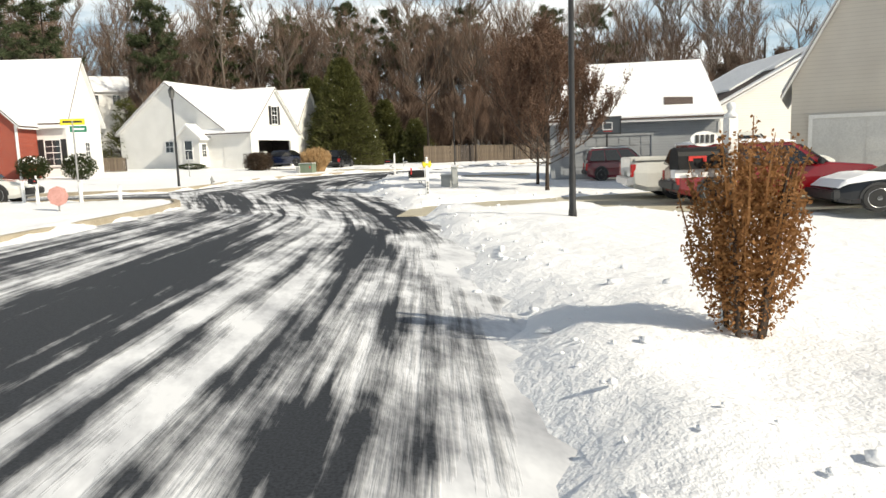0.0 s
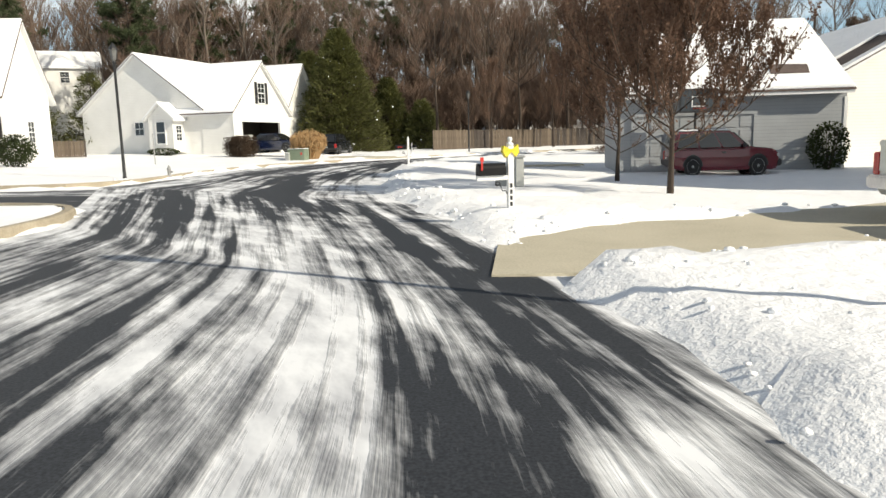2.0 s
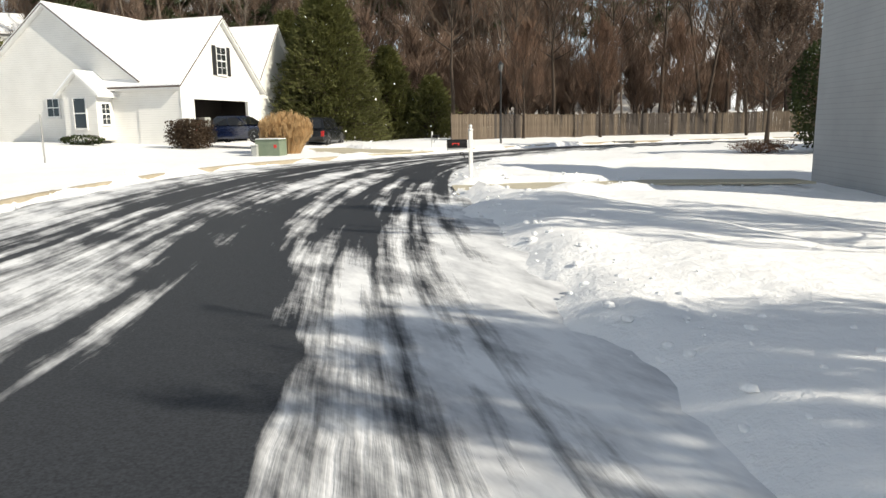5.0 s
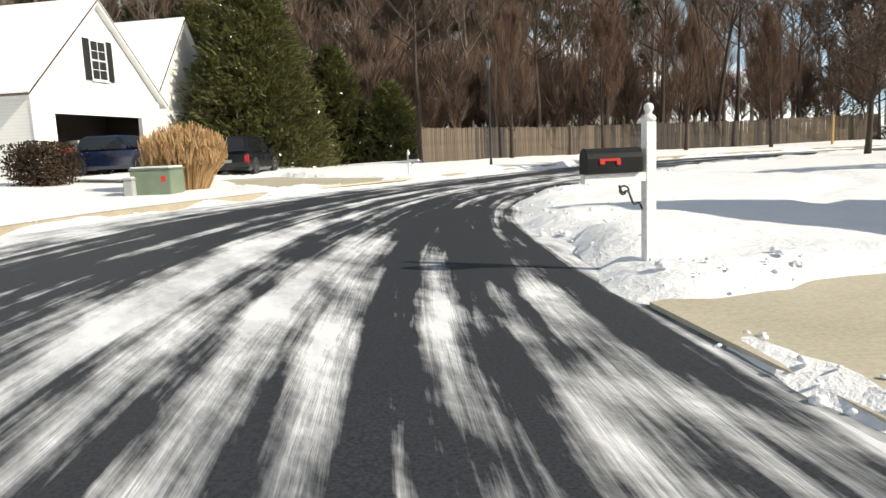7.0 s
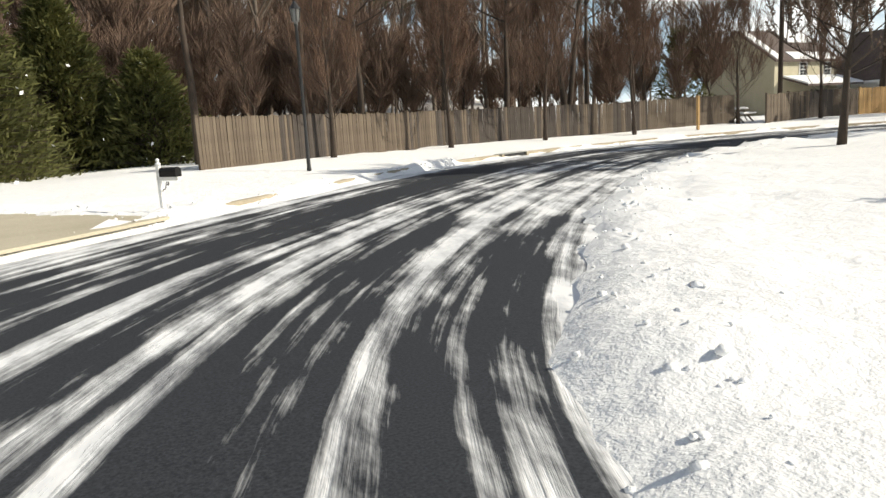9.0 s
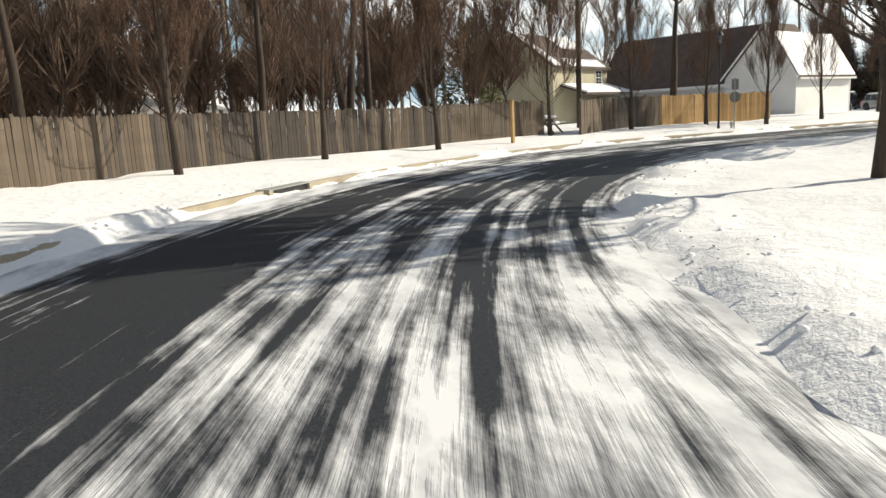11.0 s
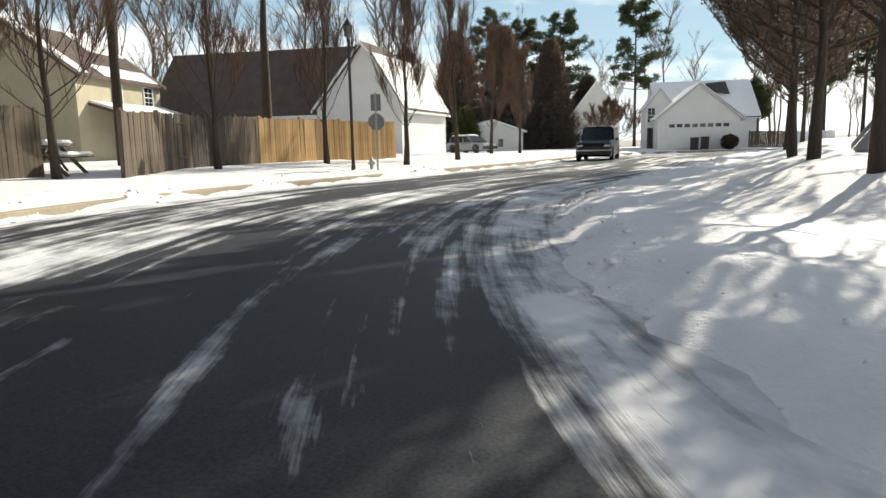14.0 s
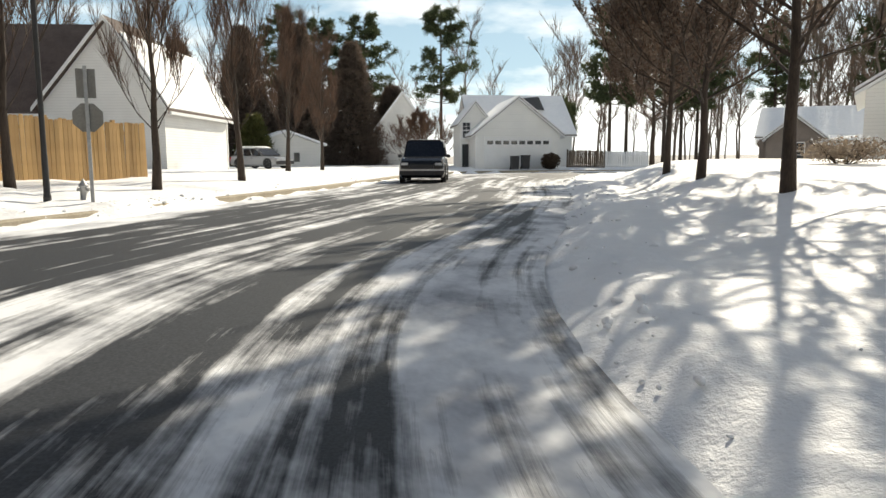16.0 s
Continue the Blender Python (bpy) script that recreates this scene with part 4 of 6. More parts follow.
def white_house():
    h = thing("house", pose(-17.46, 65.42, 0.83, 0, 0, -18.5), "white clapboard house with steep snowy roof and open garage", "house", "houses along the street")
    block(h, WHITE_SIDING, -14.8, -2.9, 0.05, 14.0, -0.9, 3.36, 7.75, "y")
    g, e, a = 8.4, 3.1, 7.0
    part("garage_side", Shape().box(-2.9, 0.0, -0.9, 0.0, 0.16, e), WHITE_SIDING, h)
    part("garage_side", Shape().box(-2.9, g - 0.16, -0.9, 0.0, g, e), WHITE_SIDING, h)
    part("garage_pier", Shape().box(-0.16, 0.16, -0.9, 0.0, 1.15, 2.3), WHITE_SIDING, h)
    part("garage_pier", Shape().box(-0.16, 6.9, -0.9, 0.0, g - 0.16, 2.3), WHITE_SIDING, h)
    part("garage_gable", Shape().prism([(-0.16, 0.16, 2.3), (-0.16, 0.16, e), (-0.16, g / 2, a), (-0.16, g - 0.16, e), (-0.16, g - 0.16, 2.3)][::-1], (0.16, 0, 0)), WHITE_SIDING, h)
    part("garage_inside", Shape().box(-2.85, 0.18, -0.02, -2.8, g - 0.2, 3.0).box(-2.8, 0.18, -0.02, -0.2, 0.22, 3.0).box(-2.8, g - 0.24, -0.02, -0.2, g - 0.2, 3.0).box(-2.8, 0.2, 2.45, -0.2, g - 0.2, 2.5).box(-2.8, 0.2, -0.06, -0.1, g - 0.2, -0.02), DARK_INSIDE, h, "inside of the open garage, its shade painted dark")
    roof_over(h, -7.6, 0.0, 0.0, g, e, a, "x", ends=0.28)
    for x0, y0, z0, x1, y1, z1 in ((-0.02, -0.03, -0.9, 0.03, 0.1, e - 0.1), (-0.02, g - 0.1, -0.9, 0.03, g + 0.03, e - 0.1), (-0.02, 1.03, -0.1, 0.05, 1.17, 2.42), (-0.02, 6.88, -0.1, 0.05, 7.02, 2.42), (-0.02, 1.17, 2.28, 0.05, 6.88, 2.42)):
        part("trim", Shape().box(x0, y0, z0, x1, y1, z1), TRIM, h)
    window(h, pose(0.01, g / 2, 4.65, 0, 0, 90), 0.95, 1.6, True)
    window(h, pose(-9.0, 0.04, 1.95), 0.85, 1.0, cols=2, rows=2)
    bay = part("bay", Shape().box(-7.0, -1.25, 0.0, -4.7, 0.06, 2.75).prism([(-7.0, -1.25, 2.75), (-5.85, -1.25, 3.75), (-4.7, -1.25, 2.75)], (0, 1.3, 0)), WHITE_SIDING, h, "small gabled bay")
    br, bs = Shape(), Shape()
    roof_slabs(br, -7.0, -4.7, -1.25, 0.05, 2.75, 3.75, "y", over=0.4, thick=0.1, ends=0.28)
    snow_slabs(bs, -7.0, -4.7, -1.25, 0.05, 2.75, 3.75, "y", over=0.38, thick=0.1, ends=0.27, base=0.12)
    part("bay_roof", br, TRIM, bay)
    part("bay_snow", bs, SNOW, bay)
    window(h, pose(-5.85, -1.26, 1.55), 0.8, 1.65, rows=2, cols=1)
    window(h, pose(-4.69, -0.6, 1.5, 0, 0, 90), 0.62, 1.15, rows=4, cols=2)
    block(h, WHITE_SIDING, -9.0, -0.6, 8.8, 15.4, -0.9, 3.1, 7.5, "x", name="back_wing")
    part("vent_pipe", Shape().tube([(-9.6, 5.0, 7.0), (-9.6, 5.0, 8.1)], [0.09, 0.09], 8), GALV, h)
    part("vent_pipe", Shape().tube([(-7.6, 9.0, 7.0), (-7.6, 9.0, 7.9)], [0.06, 0.06], 8), GALV, h)


def brick_house():
    h = thing("house", pose(-25.35, 49.7, 0.55, 0, 0, 3), "red brick and white clapboard house with snow-covered roof", "house", "houses along the street")
    block(h, WHITE_SIDING, -13.0, -0.6, 0.0, 5.6, -0.9, 4.0, 8.1, "x")
    block(h, BRICK, -9.2, -2.6, -2.6, 0.05, -0.9, 3.6, 6.9, "y", name="brick_front")
    part("fascia", Shape().box(-2.6, -0.42, 3.35, -0.3, -0.36, 3.6), TRIM, h)
    part("corner_board", Shape().box(-0.7, -0.04, -0.9, -0.56, 0.1, 3.8), TRIM, h)
    part("corner_board", Shape().box(-2.68, -2.64, -0.9, -2.56, -2.5, 3.5), TRIM, h)
    window(h, pose(-5.9, -2.62, 1.6), 1.5, 1.5, True)
    window(h, pose(-1.6, -0.02, 1.7), 1.0, 1.7, True)
    window(h, pose(-0.58, 3.0, 1.8, 0, 0, 90), 0.7, 1.2)


def cream_and_grey_house():
    h = thing("house", pose(14.4, 39.8, -0.15, 0, 0, 0), "cream and grey clapboard house with patchy snow on its roof", "house", "houses along the street")
    r = block(h, CREAM_SIDING, 0.0, 14.0, 0.0, 12.0, -0.6, 2.95, 6.7, "y", snow=False)
    k = 3.75 / 7.0
    # snow lies in strips, with bare shingle where it slid off
    for y0, y1, x0, x1 in ((-0.3, 0.45, 0.0, 6.95), (1.6, 3.0, 4.6, 6.95), (3.0, 12.2, 2.6, 6.95), (4.6, 12.2, -0.3, 2.6), (-0.3, 12.2, 7.05, 14.2), (0.45, 1.6, 6.0, 6.95)):
        def z(x):
            return (2.95 + k * min(x, 14.0 - x)) + 0.2
        part("roof_snow", Shape().prism([(x0, y0, z(x0)), (x1, y0, z(x1)), (x1, y0, z(x1) + 0.12), (x0, y0, z(x0) + 0.12)], (0, y1 - y0, 0)), SNOW, r, "patch of snow beside bare shingle", bevel=0.04)
    rot = pose(-1.9, -3.8, 0, 0, 0, -8)
    # the garage wing has a long front slope and a short steep back one
    part("garage_wing", Shape().prism([(-7.0, 0.0, -0.6), (-7.0, 0.0, 2.95), (-7.0, 5.1, 5.92), (-7.0, 5.8, 5.0), (-7.0, 5.8, -0.6)][::-1], (8.3, 0, 0), rot), GREY_SIDING, h)

    def slab(lift, thick, front, more):
        (ya, za), (yb, zb) = ((5.1, 5.92), (-0.45 - more, 2.688 - 0.582 * more)) if front else ((5.11, 5.92), (6.0 + more, 4.737 - 1.314 * more))
        poly = [(-7.1 - more, ya, za + lift), (-7.1 - more, yb, zb + lift), (-7.1 - more, yb, zb + lift + thick), (-7.1 - more, ya, za + lift + thick)]
        return Shape().prism(poly[::-1] if front else poly, (8.5 + 2 * more, 0, 0), rot)
    wing = part("roof", slab(0.154, 0.035, True, 0.03), SHINGLE, h)
    part("soffit", slab(0.02, 0.13, True, 0.0), TRIM, wing, "white painted soffit and fascia")
    part("roof_snow", slab(0.204, 0.12, True, 0.0), SNOW, wing, "thick smooth snow", bevel=0.03)
    back_slope = part("roof", slab(0.154, 0.035, False, 0.03), SHINGLE, h)
    part("soffit", slab(0.02, 0.13, False, 0.0), TRIM, back_slope, "white painted soffit and fascia")
    garage_door(h, rot @ pose(-4.2, -0.06, -0.05), 4.4, 2.1, 0, GREY_SIDING)
    part("bare_patch", Shape().prism([(-1.3, 0.45, 3.54), (0.1, 0.45, 3.54), (0.2, 1.05, 3.89), (-1.2, 1.15, 3.95)], (0, 0, 0.03), rot), SHINGLE, wing, "dark patch where snow slid off")
    part("corner_board", Shape().box(1.22, -0.03, -0.6, 1.33, 0.08, 2.6, rot), TRIM, h)


def beige_garage_house():
    """The near garage front with its steep gable and the larger house behind it."""
    h = thing("house", pose(11.7, 24.2, -0.25, 0, 0, -27), "beige clapboard house with steep garage gable and snowy roof", "house", "houses along the street")
    block(h, BEIGE_SIDING, 0.0, 4.3, 0.0, 8.0, -0.5, 3.5, 7.5, "y", over=0.3)
    block(h, BEIGE_SIDING, 3.6, 15.0, 2.2, 12.0, -0.5, 3.5, 8.0, "x", name="main_wall")
    garage_door(h, pose(2.15, -0.06, 0.0), 3.0, 2.3)


def steep_roof_house():
    """Behind the new fence: a long dark slope facing the road, a sunlit cross gable and a lower snowy wing."""
    h = thing("house", pose(59.0, 82.2, 0.0), "white house with steep dark shingle roof and sunlit gable", "house", "houses round the bend")
    part("wall", Shape().prism([(0.9, 1.2, -0.6), (0.9, 1.2, 3.6), (4.6, 1.2, 7.75), (8.3, 1.2, 3.6), (8.3, 1.2, -0.6)], (0, 14.6, 0)), WHITE_SIDING, h)
    part("roof", Shape().prism([(4.6, 0.9, 7.8), (0.3, 0.9, 2.98), (0.3, 0.9, 3.2), (4.6, 0.9, 8.02)], (0, 15.3, 0)), SHINGLE, h, "steep bare dark shingles")
    part("roof", Shape().prism([(4.61, 0.9, 7.8), (8.9, 0.9, 2.98), (8.9, 0.9, 3.2), (4.61, 0.9, 8.02)][::-1], (0, 15.3, 0)), SHINGLE, h)
    part("fascia", Shape().box(0.24, 0.9, 2.93, 0.3, 16.2, 3.16), TRIM, h)
    m = pose(0, 0, 0, 0, 0, -5)
    part("gable_wall", Shape().prism([(0, -2.5, -0.6), (0, -2.5, 3.65), (0, -0.75, 6.5), (0, 0, 7.42), (0, 3.4, 3.5), (0, 3.4, -0.6)][::-1], (4.6, 0, 0), m), WHITE_SIDING, h, "sunlit pale clapboard gable")
    part("wing_wall", Shape().prism([(4.6, -2.5, -0.6), (4.6, -2.5, 3.65), (4.6, -0.75, 6.5), (4.6, 1.0, 3.65), (4.6, 1.0, -0.6)][::-1], (4.6, 0, 0), m), WHITE_SIDING, h)
    wing = part("roof", Shape().prism([(-0.3, -0.7, 6.6), (-0.3, -0.7, 6.78), (-0.3, -2.8, 3.34), (-0.3, -2.8, 3.12)], (9.8, 0, 0), m), SHINGLE, h)
    part("roof_snow", Shape().prism([(-0.25, -0.76, 6.70), (-0.25, -0.72, 6.92), (-0.25, -2.82, 3.46), (-0.25, -2.78, 3.38)], (9.7, 0, 0), m), SNOW, wing, "smooth snow on the wing roof", bevel=0.03)
    part("roof", Shape().prism([(4.6, -0.69, 6.6), (4.6, 1.3, 3.34), (4.6, 1.3, 3.52), (4.6, -0.69, 6.78)][::-1], (4.9, 0, 0), m), SHINGLE, h)
    part("roof", Shape().prism([(-0.3, 0.02, 7.46), (-0.3, 0.02, 7.62), (-0.3, -0.8, 6.62), (-0.3, -0.8, 6.46)], (4.9, 0, 0), m), SHINGLE, h, "bare dark shingles by the peak")
    part("roof", Shape().prism([(-0.3, 0.03, 7.46), (-0.3, 3.65, 3.29), (-0.3, 3.65, 3.45), (-0.3, 0.03, 7.62)][::-1], (4.9, 0, 0), m), SHINGLE, h)
    part("bargeboard", Shape().prism([(-0.36, 0.03, 7.6), (-0.36, 3.65, 3.43), (-0.36, 3.65, 3.23), (-0.36, 0.03, 7.38)][::-1], (0.055, 0, 0), m), TRIM, h)
    part("bargeboard", Shape().prism([(-0.36, 0.02, 7.6), (-0.36, -0.78, 6.62), (-0.36, -2.8, 3.3), (-0.36, -2.8, 3.06), (-0.36, -0.78, 6.36), (-0.36, 0.02, 7.38)], (0.055, 0, 0), m), TRIM, h)
    part("gutter", Shape().box(-0.2, -2.92, 3.1, 9.4, -2.82, 3.24, m), TRIM, h, "white eaves gutter")
    part("corner_board", Shape().box(9.1, -2.54, -0.6, 9.23, -2.45, 3.5, m), TRIM, h)


def olive_house():
    h = thing("house", pose(49.5, 95.6, 0.4, 0, 0, 6), "olive clapboard house with patchy snow on its roof", "house", "houses round the bend")
    w, r, s = Shape(), Shape(), Shape()
    gable_walls(w, 0.0, 9.2, 0.0, 8.0, -0.6, 5.0, 7.9, "x")
    roof_slabs(r, 0.0, 9.2, 0.0, 8.0, 5.0, 7.9, "x")
    part("wall", w, OLIVE_SIDING, h)
    rf = part("roof", r, SHINGLE, h)
    k = 2.9 / 4.0
    for x0, x1, y0, y1 in ((0.0, 1.0, -0.2, 3.9), (5.0, 9.0, 2.2, 3.95), (2.4, 8.6, -0.25, 0.7)):
        part("roof_snow", Shape().prism([(x0, y0, 5.0 + k * y0 + 0.19), (x0, y1, 5.0 + k * y1 + 0.19), (x0, y1, 5.0 + k * y1 + 0.28), (x0, y0, 5.0 + k * y0 + 0.28)][::-1], (x1 - x0, 0, 0)), SNOW, rf, bevel=0.03)
    pr = part("porch_roof", Shape().prism([(1.0, -2.6, 2.5), (1.0, 0.0, 3.3), (1.0, 0.0, 3.45), (1.0, -2.6, 2.65)][::-1], (8.2, 0, 0)), SHINGLE, h)
    part("roof_snow", Shape().prism([(1.05, -2.6, 2.66), (1.05, -0.05, 3.455), (1.05, -0.05, 3.6), (1.05, -2.6, 2.8)][::-1], (8.1, 0, 0)), SNOW, pr, bevel=0.03)
    window(h, pose(7.6, -0.02, 4.1), 1.0, 1.2)
    window(h, pose(4.0, -0.02, 4.1), 1.0, 1.2)


def far_garage_house():
    h = thing("house", pose(77.8, 56.3, 0.35, 0, 0, -88), "white house with garage gable facing down the road", "house", "houses round the bend")
    # local x runs along the front, local y goes back
    block(h, WHITE_SIDING, -6.5, 0.0, 0.0, 7.5, -0.6, 2.4, 5.0, "y")
    block(h, WHITE_SIDING, -6.0, 2.4, 5.0, 14.0, -0.6, 2.6, 5.8, "x", name="main_wall")
    block(h, WHITE_SIDING, -7.2, -4.8, 3.4, 8.0, -0.6, 3.4, 4.9, "y", name="entry_wall", over=0.25)
    garage_door(h, pose(-3.25, -0.06, 0.0), 4.9, 2.1, 8, TRIM)
    window(h, pose(-6.72, 3.38, 2.85), 0.6, 1.2)
    part("entry_door", Shape().box(-7.05, 3.36, -0.1, -6.55, 3.42, 1.75), SHUTTER, h)
    # thin black sheet just above the roof snow makes the bare patch
    roof_bare = Shape().prism([(0.4, 8.8, 5.93), (-1.4, 8.6, 5.79), (-1.5, 7.4, 4.94), (0.5, 7.0, 4.66)], (0, 0, 0.02))
    part("dark_roof_patch", roof_bare, SHUTTER, h, "dark bare patch of roof")


def porch_house():
    h = thing("house", pose(78.8, 40.1, 0.5, 0, 0, -122.6), "low brown house with a columned porch and snowy roof", "house", "houses round the bend")
    block(h, BROWN_SIDING, 0.0, 8.6, 0.0, 8.0, -1.2, 2.1, 4.3, "x")
    block(h, BROWN_SIDING, 0.6, 4.6, -1.6, 4.0, -1.2, 1.9, 3.5, "y", name="front_gable", over=0.25)
    part("porch_roof", Shape().prism([(4.6, -1.7, 1.75), (4.6, 0.0, 2.1), (4.6, 0.0, 2.25), (4.6, -1.7, 1.9)][::-1], (4.2, 0, 0)), SNOW, h, "snow-covered porch roof")
    for x in (4.9, 6.6, 8.4):
        part("porch_column", Shape().box(x - 0.1, -1.55, -1.0, x + 0.1, -1.35, 1.8), TRIM, h)
    window(h, pose(2.6, -1.62, 1.0), 1.3, 1.2)
    window(h, pose(6.6, -0.02, 1.1), 1.0, 1.2)


def corner_house():
    h = thing("house", pose(48.9, 52.0, 0.75, 0, 0, -34.6), "pale beige clapboard house corner with snowy roof", "house", "houses round the bend")
    block(h, CREAM_SIDING, 0.0, 10.0, -9.0, 0.0, -0.9, 2.7, 5.6, "x")


def garden_shed():
    h = thing("garden_shed", pose(88.0, 78.3, 0.3, 0, 0, -70), "small white shed with a low snowy roof", "shed")
    w, r = Shape(), Shape()
    gable_walls(w, -3.2, 3.2, 0.0, 4.0, -0.5, 1.9, 3.0, "y")
    roof_slabs(r, -3.2, 3.2, 0.0, 4.0, 1.9, 3.0, "y", thick=0.2)
    part("wall", w, CREAM_SIDING, h)
    part("roof", r, SNOW, h)
    part("pane", Shape().box(0.6, -0.05, 0.4, 1.1, -0.01, 1.2), GLASS, h)


def hill_house(x, y, z, turn, w_, d_, e, rdg):
    h = thing("house", pose(x, y, z, 0, 0, turn), "distant pale house with snowy roof among bare trees", "house", "distant houses")
    w, r = Shape(), Shape()
    gable_walls(w, 0.0, w_, 0.0, d_, -6.0, e, rdg, "x")
    roof_slabs(r, 0.0, w_, 0.0, d_, e, rdg, "x", thick=0.3)
    part("wall", w, WHITE_SIDING, h)
    part("roof", r, SNOW, h)
    for k in range(3):
        window(h, pose(w_ * (k + 0.5) / 3, -0.02, e - 1.3), 1.0, 1.3)


white_house()
brick_house()
cream_and_grey_house()
beige_garage_house()
steep_roof_house()
olive_house()
far_garage_house()
porch_house()
corner_house()
garden_shed()
hill_house(-52.8, 100.5, 9.3, 22, 8.5, 6, 2.4, 4.4)
hill_house(96, 65.5, 0.4, 0, 10, 5, 3.6, 6.9)
hill_house(-44, 128, 5.0, -15, 12, 9, 5, 8.5)

# ---- woods, street trees, evergreens, shrubs ----
rng = random.Random(7)
TEMPLATES = [wood_template(100 + k, (17, 20, 22, 19, 15, 21)[k], k % 2) for k in range(6)]
spots = []


def open_ground(x, y):
    """No trees stand on the clearing below the house on the hill."""
    a = math.degrees(math.atan2(-(x + 2.3), y - 13.5))
    return not (25.3 < a < 30.3 and math.hypot(x + 2.3, y - 13.5) < 104)


def plant_band(n, x0, x1, y0, y1, lo, hi, keep=open_ground):
    got = 0
    while got < n:
        x, y = rng.uniform(x0, x1), rng.uniform(y0, y1)
        if keep(x, y):
            spots.append((x, y, level(x, y), rng.uniform(lo, hi), rng.uniform(0, 6.28), rng.randrange(6)))
            got += 1


plant_band(110, -75, 34, 92, 120, 0.7, 1.05)
plant_band(90, -85, 45, 120, 165, 0.7, 1.0)
plant_band(150, -60, 14, 98, 150, 0.65, 0.95)
plant_band(20, -75, -34, 78, 95, 0.7, 1.1)
plant_band(26, 30, 80, 112, 150, 0.8, 1.2)
plant_band(14, 66, 110, 84, 115, 0.6, 0.95)
plant_band(16, 100, 150, 20, 110, 0.5, 0.85)
plant_band(26, 70, 115, 10, 34, 0.6, 0.95)
plant_band(34, 112, 150, -30, 52, 0.5, 0.8)
spots = [p for p in spots if not (14 < p[0] < 40 and p[1] < 125) or rng.random() < 0.5]
scatter("bare_woods", "dense bare brown woods behind the gardens", TEMPLATES, spots, (PALE_BARK, WOOD_TWIG))

# a belt of brushwood and saplings at the edge of the woods
BRUSH = [wood_template(200 + k, (5, 7, 6)[k], 1) for k in range(3)]
spots = []
for k in range(330):
    spots.append((rng.uniform(-70, 36), rng.uniform(86, 104), 0.2, rng.uniform(0.7, 1.3), rng.uniform(0, 6.28), rng.randrange(3)))
for k in range(36):
    spots.append((rng.uniform(68, 120), rng.uniform(20, 110), 0.2, rng.uniform(0.5, 0.9), rng.uniform(0, 6.28), rng.randrange(3)))
spots = [s for s in spots if open_ground(s[0], s[1]) and not (60 < s[0] < 97 and 32 < s[1] < 84)]
spots = [p for p in spots if not (14 < p[0] < 40) or rng.random() < 0.4]
scatter("brushwood", "tangled reddish-brown saplings and brush", BRUSH, spots, (BARK, WOOD_TWIG))

ROW = "row of street trees along the fence"
for k, (x, y, hh) in enumerate([(3.4, 75.0, 8.5), (9.5, 77.3, 9), (15.5, 79.0, 9), (21.8, 79.9, 9), (29.8, 80.3, 8.5), (35.4, 79.2, 8.0), (40.8, 77.7, 8.5), (42.5, 75.0, 8.0), (48.0, 74.0, 8.5), (58.5, 74.0, 8.0), (69, 73.4, 8.5)]):
    street_tree("street_tree", 300 + k, hh, 1.4, 0.10, x, y, "bare upright pear tree beside the plank fence" if k < 9 else "bare upright tree on the snowy verge", 1 if k in (1, 3) else 0, 0.62 if k < 5 else 0.72, 30 if k < 5 else 22, ROW, 14 if k < 5 else 11, wide=0.16 if k < 5 else 0.12)
for k, (x, y, hh) in enumerate([(3.5, 24.2, 5.6), (4.1, 31.2, 6.4)]):
    street_tree("street_tree", 400 + k, hh, 0.9, 0.06, x, y, "upright pear tree with dry reddish-brown leaves", 3, 0.45, 28, "leafy street trees", 15, wide=0.27)
for k, (x, y, hh) in enumerate([(14.2, 61.2, 9.5), (25.5, 63.8, 9.5), (30.0, 63.4, 9.5), (35.3, 62.5, 10.0), (42.3, 60.9, 10.0), (47.5, 59.8, 10.0), (57.0, 56.8, 9.5)]):
    street_tree("street_tree", 402 + k, hh, 1.9, 0.10, x, y, "tall pear tree with dense dry grey-brown leaves", 3, 0.47, 34, "leafy street trees", 15, wide=0.2, mat=DULL_LEAF)
# taller bare trees that stand close behind the fence
street_tree("bare_tree", 701, 17, 7.5, 0.24, 45.1, 82.2, "tall thick-trunked bare tree behind the new fence", 0, 0.55, 16, "tall bare trees", 7, wide=0.16)
for k, (x, y, hh, rr) in enumerate([(-1.5, 76.5, 15, 0.16), (3.5, 80.0, 16, 0.15), (7.0, 82.5, 15, 0.17), (12.0, 83.5, 17, 0.16), (16.5, 85.0, 16, 0.18), (22.5, 85.5, 17, 0.17), (25.5, 84.6, 15, 0.13), (29.0, 88.0, 16, 0.15)]):
    street_tree("bare_tree", 710 + k, hh, hh * 0.4, rr, x, y, "tall straight bare tree behind the plank fence", 0, 0.55, 14, "tall bare trees", 7, wide=0.15)


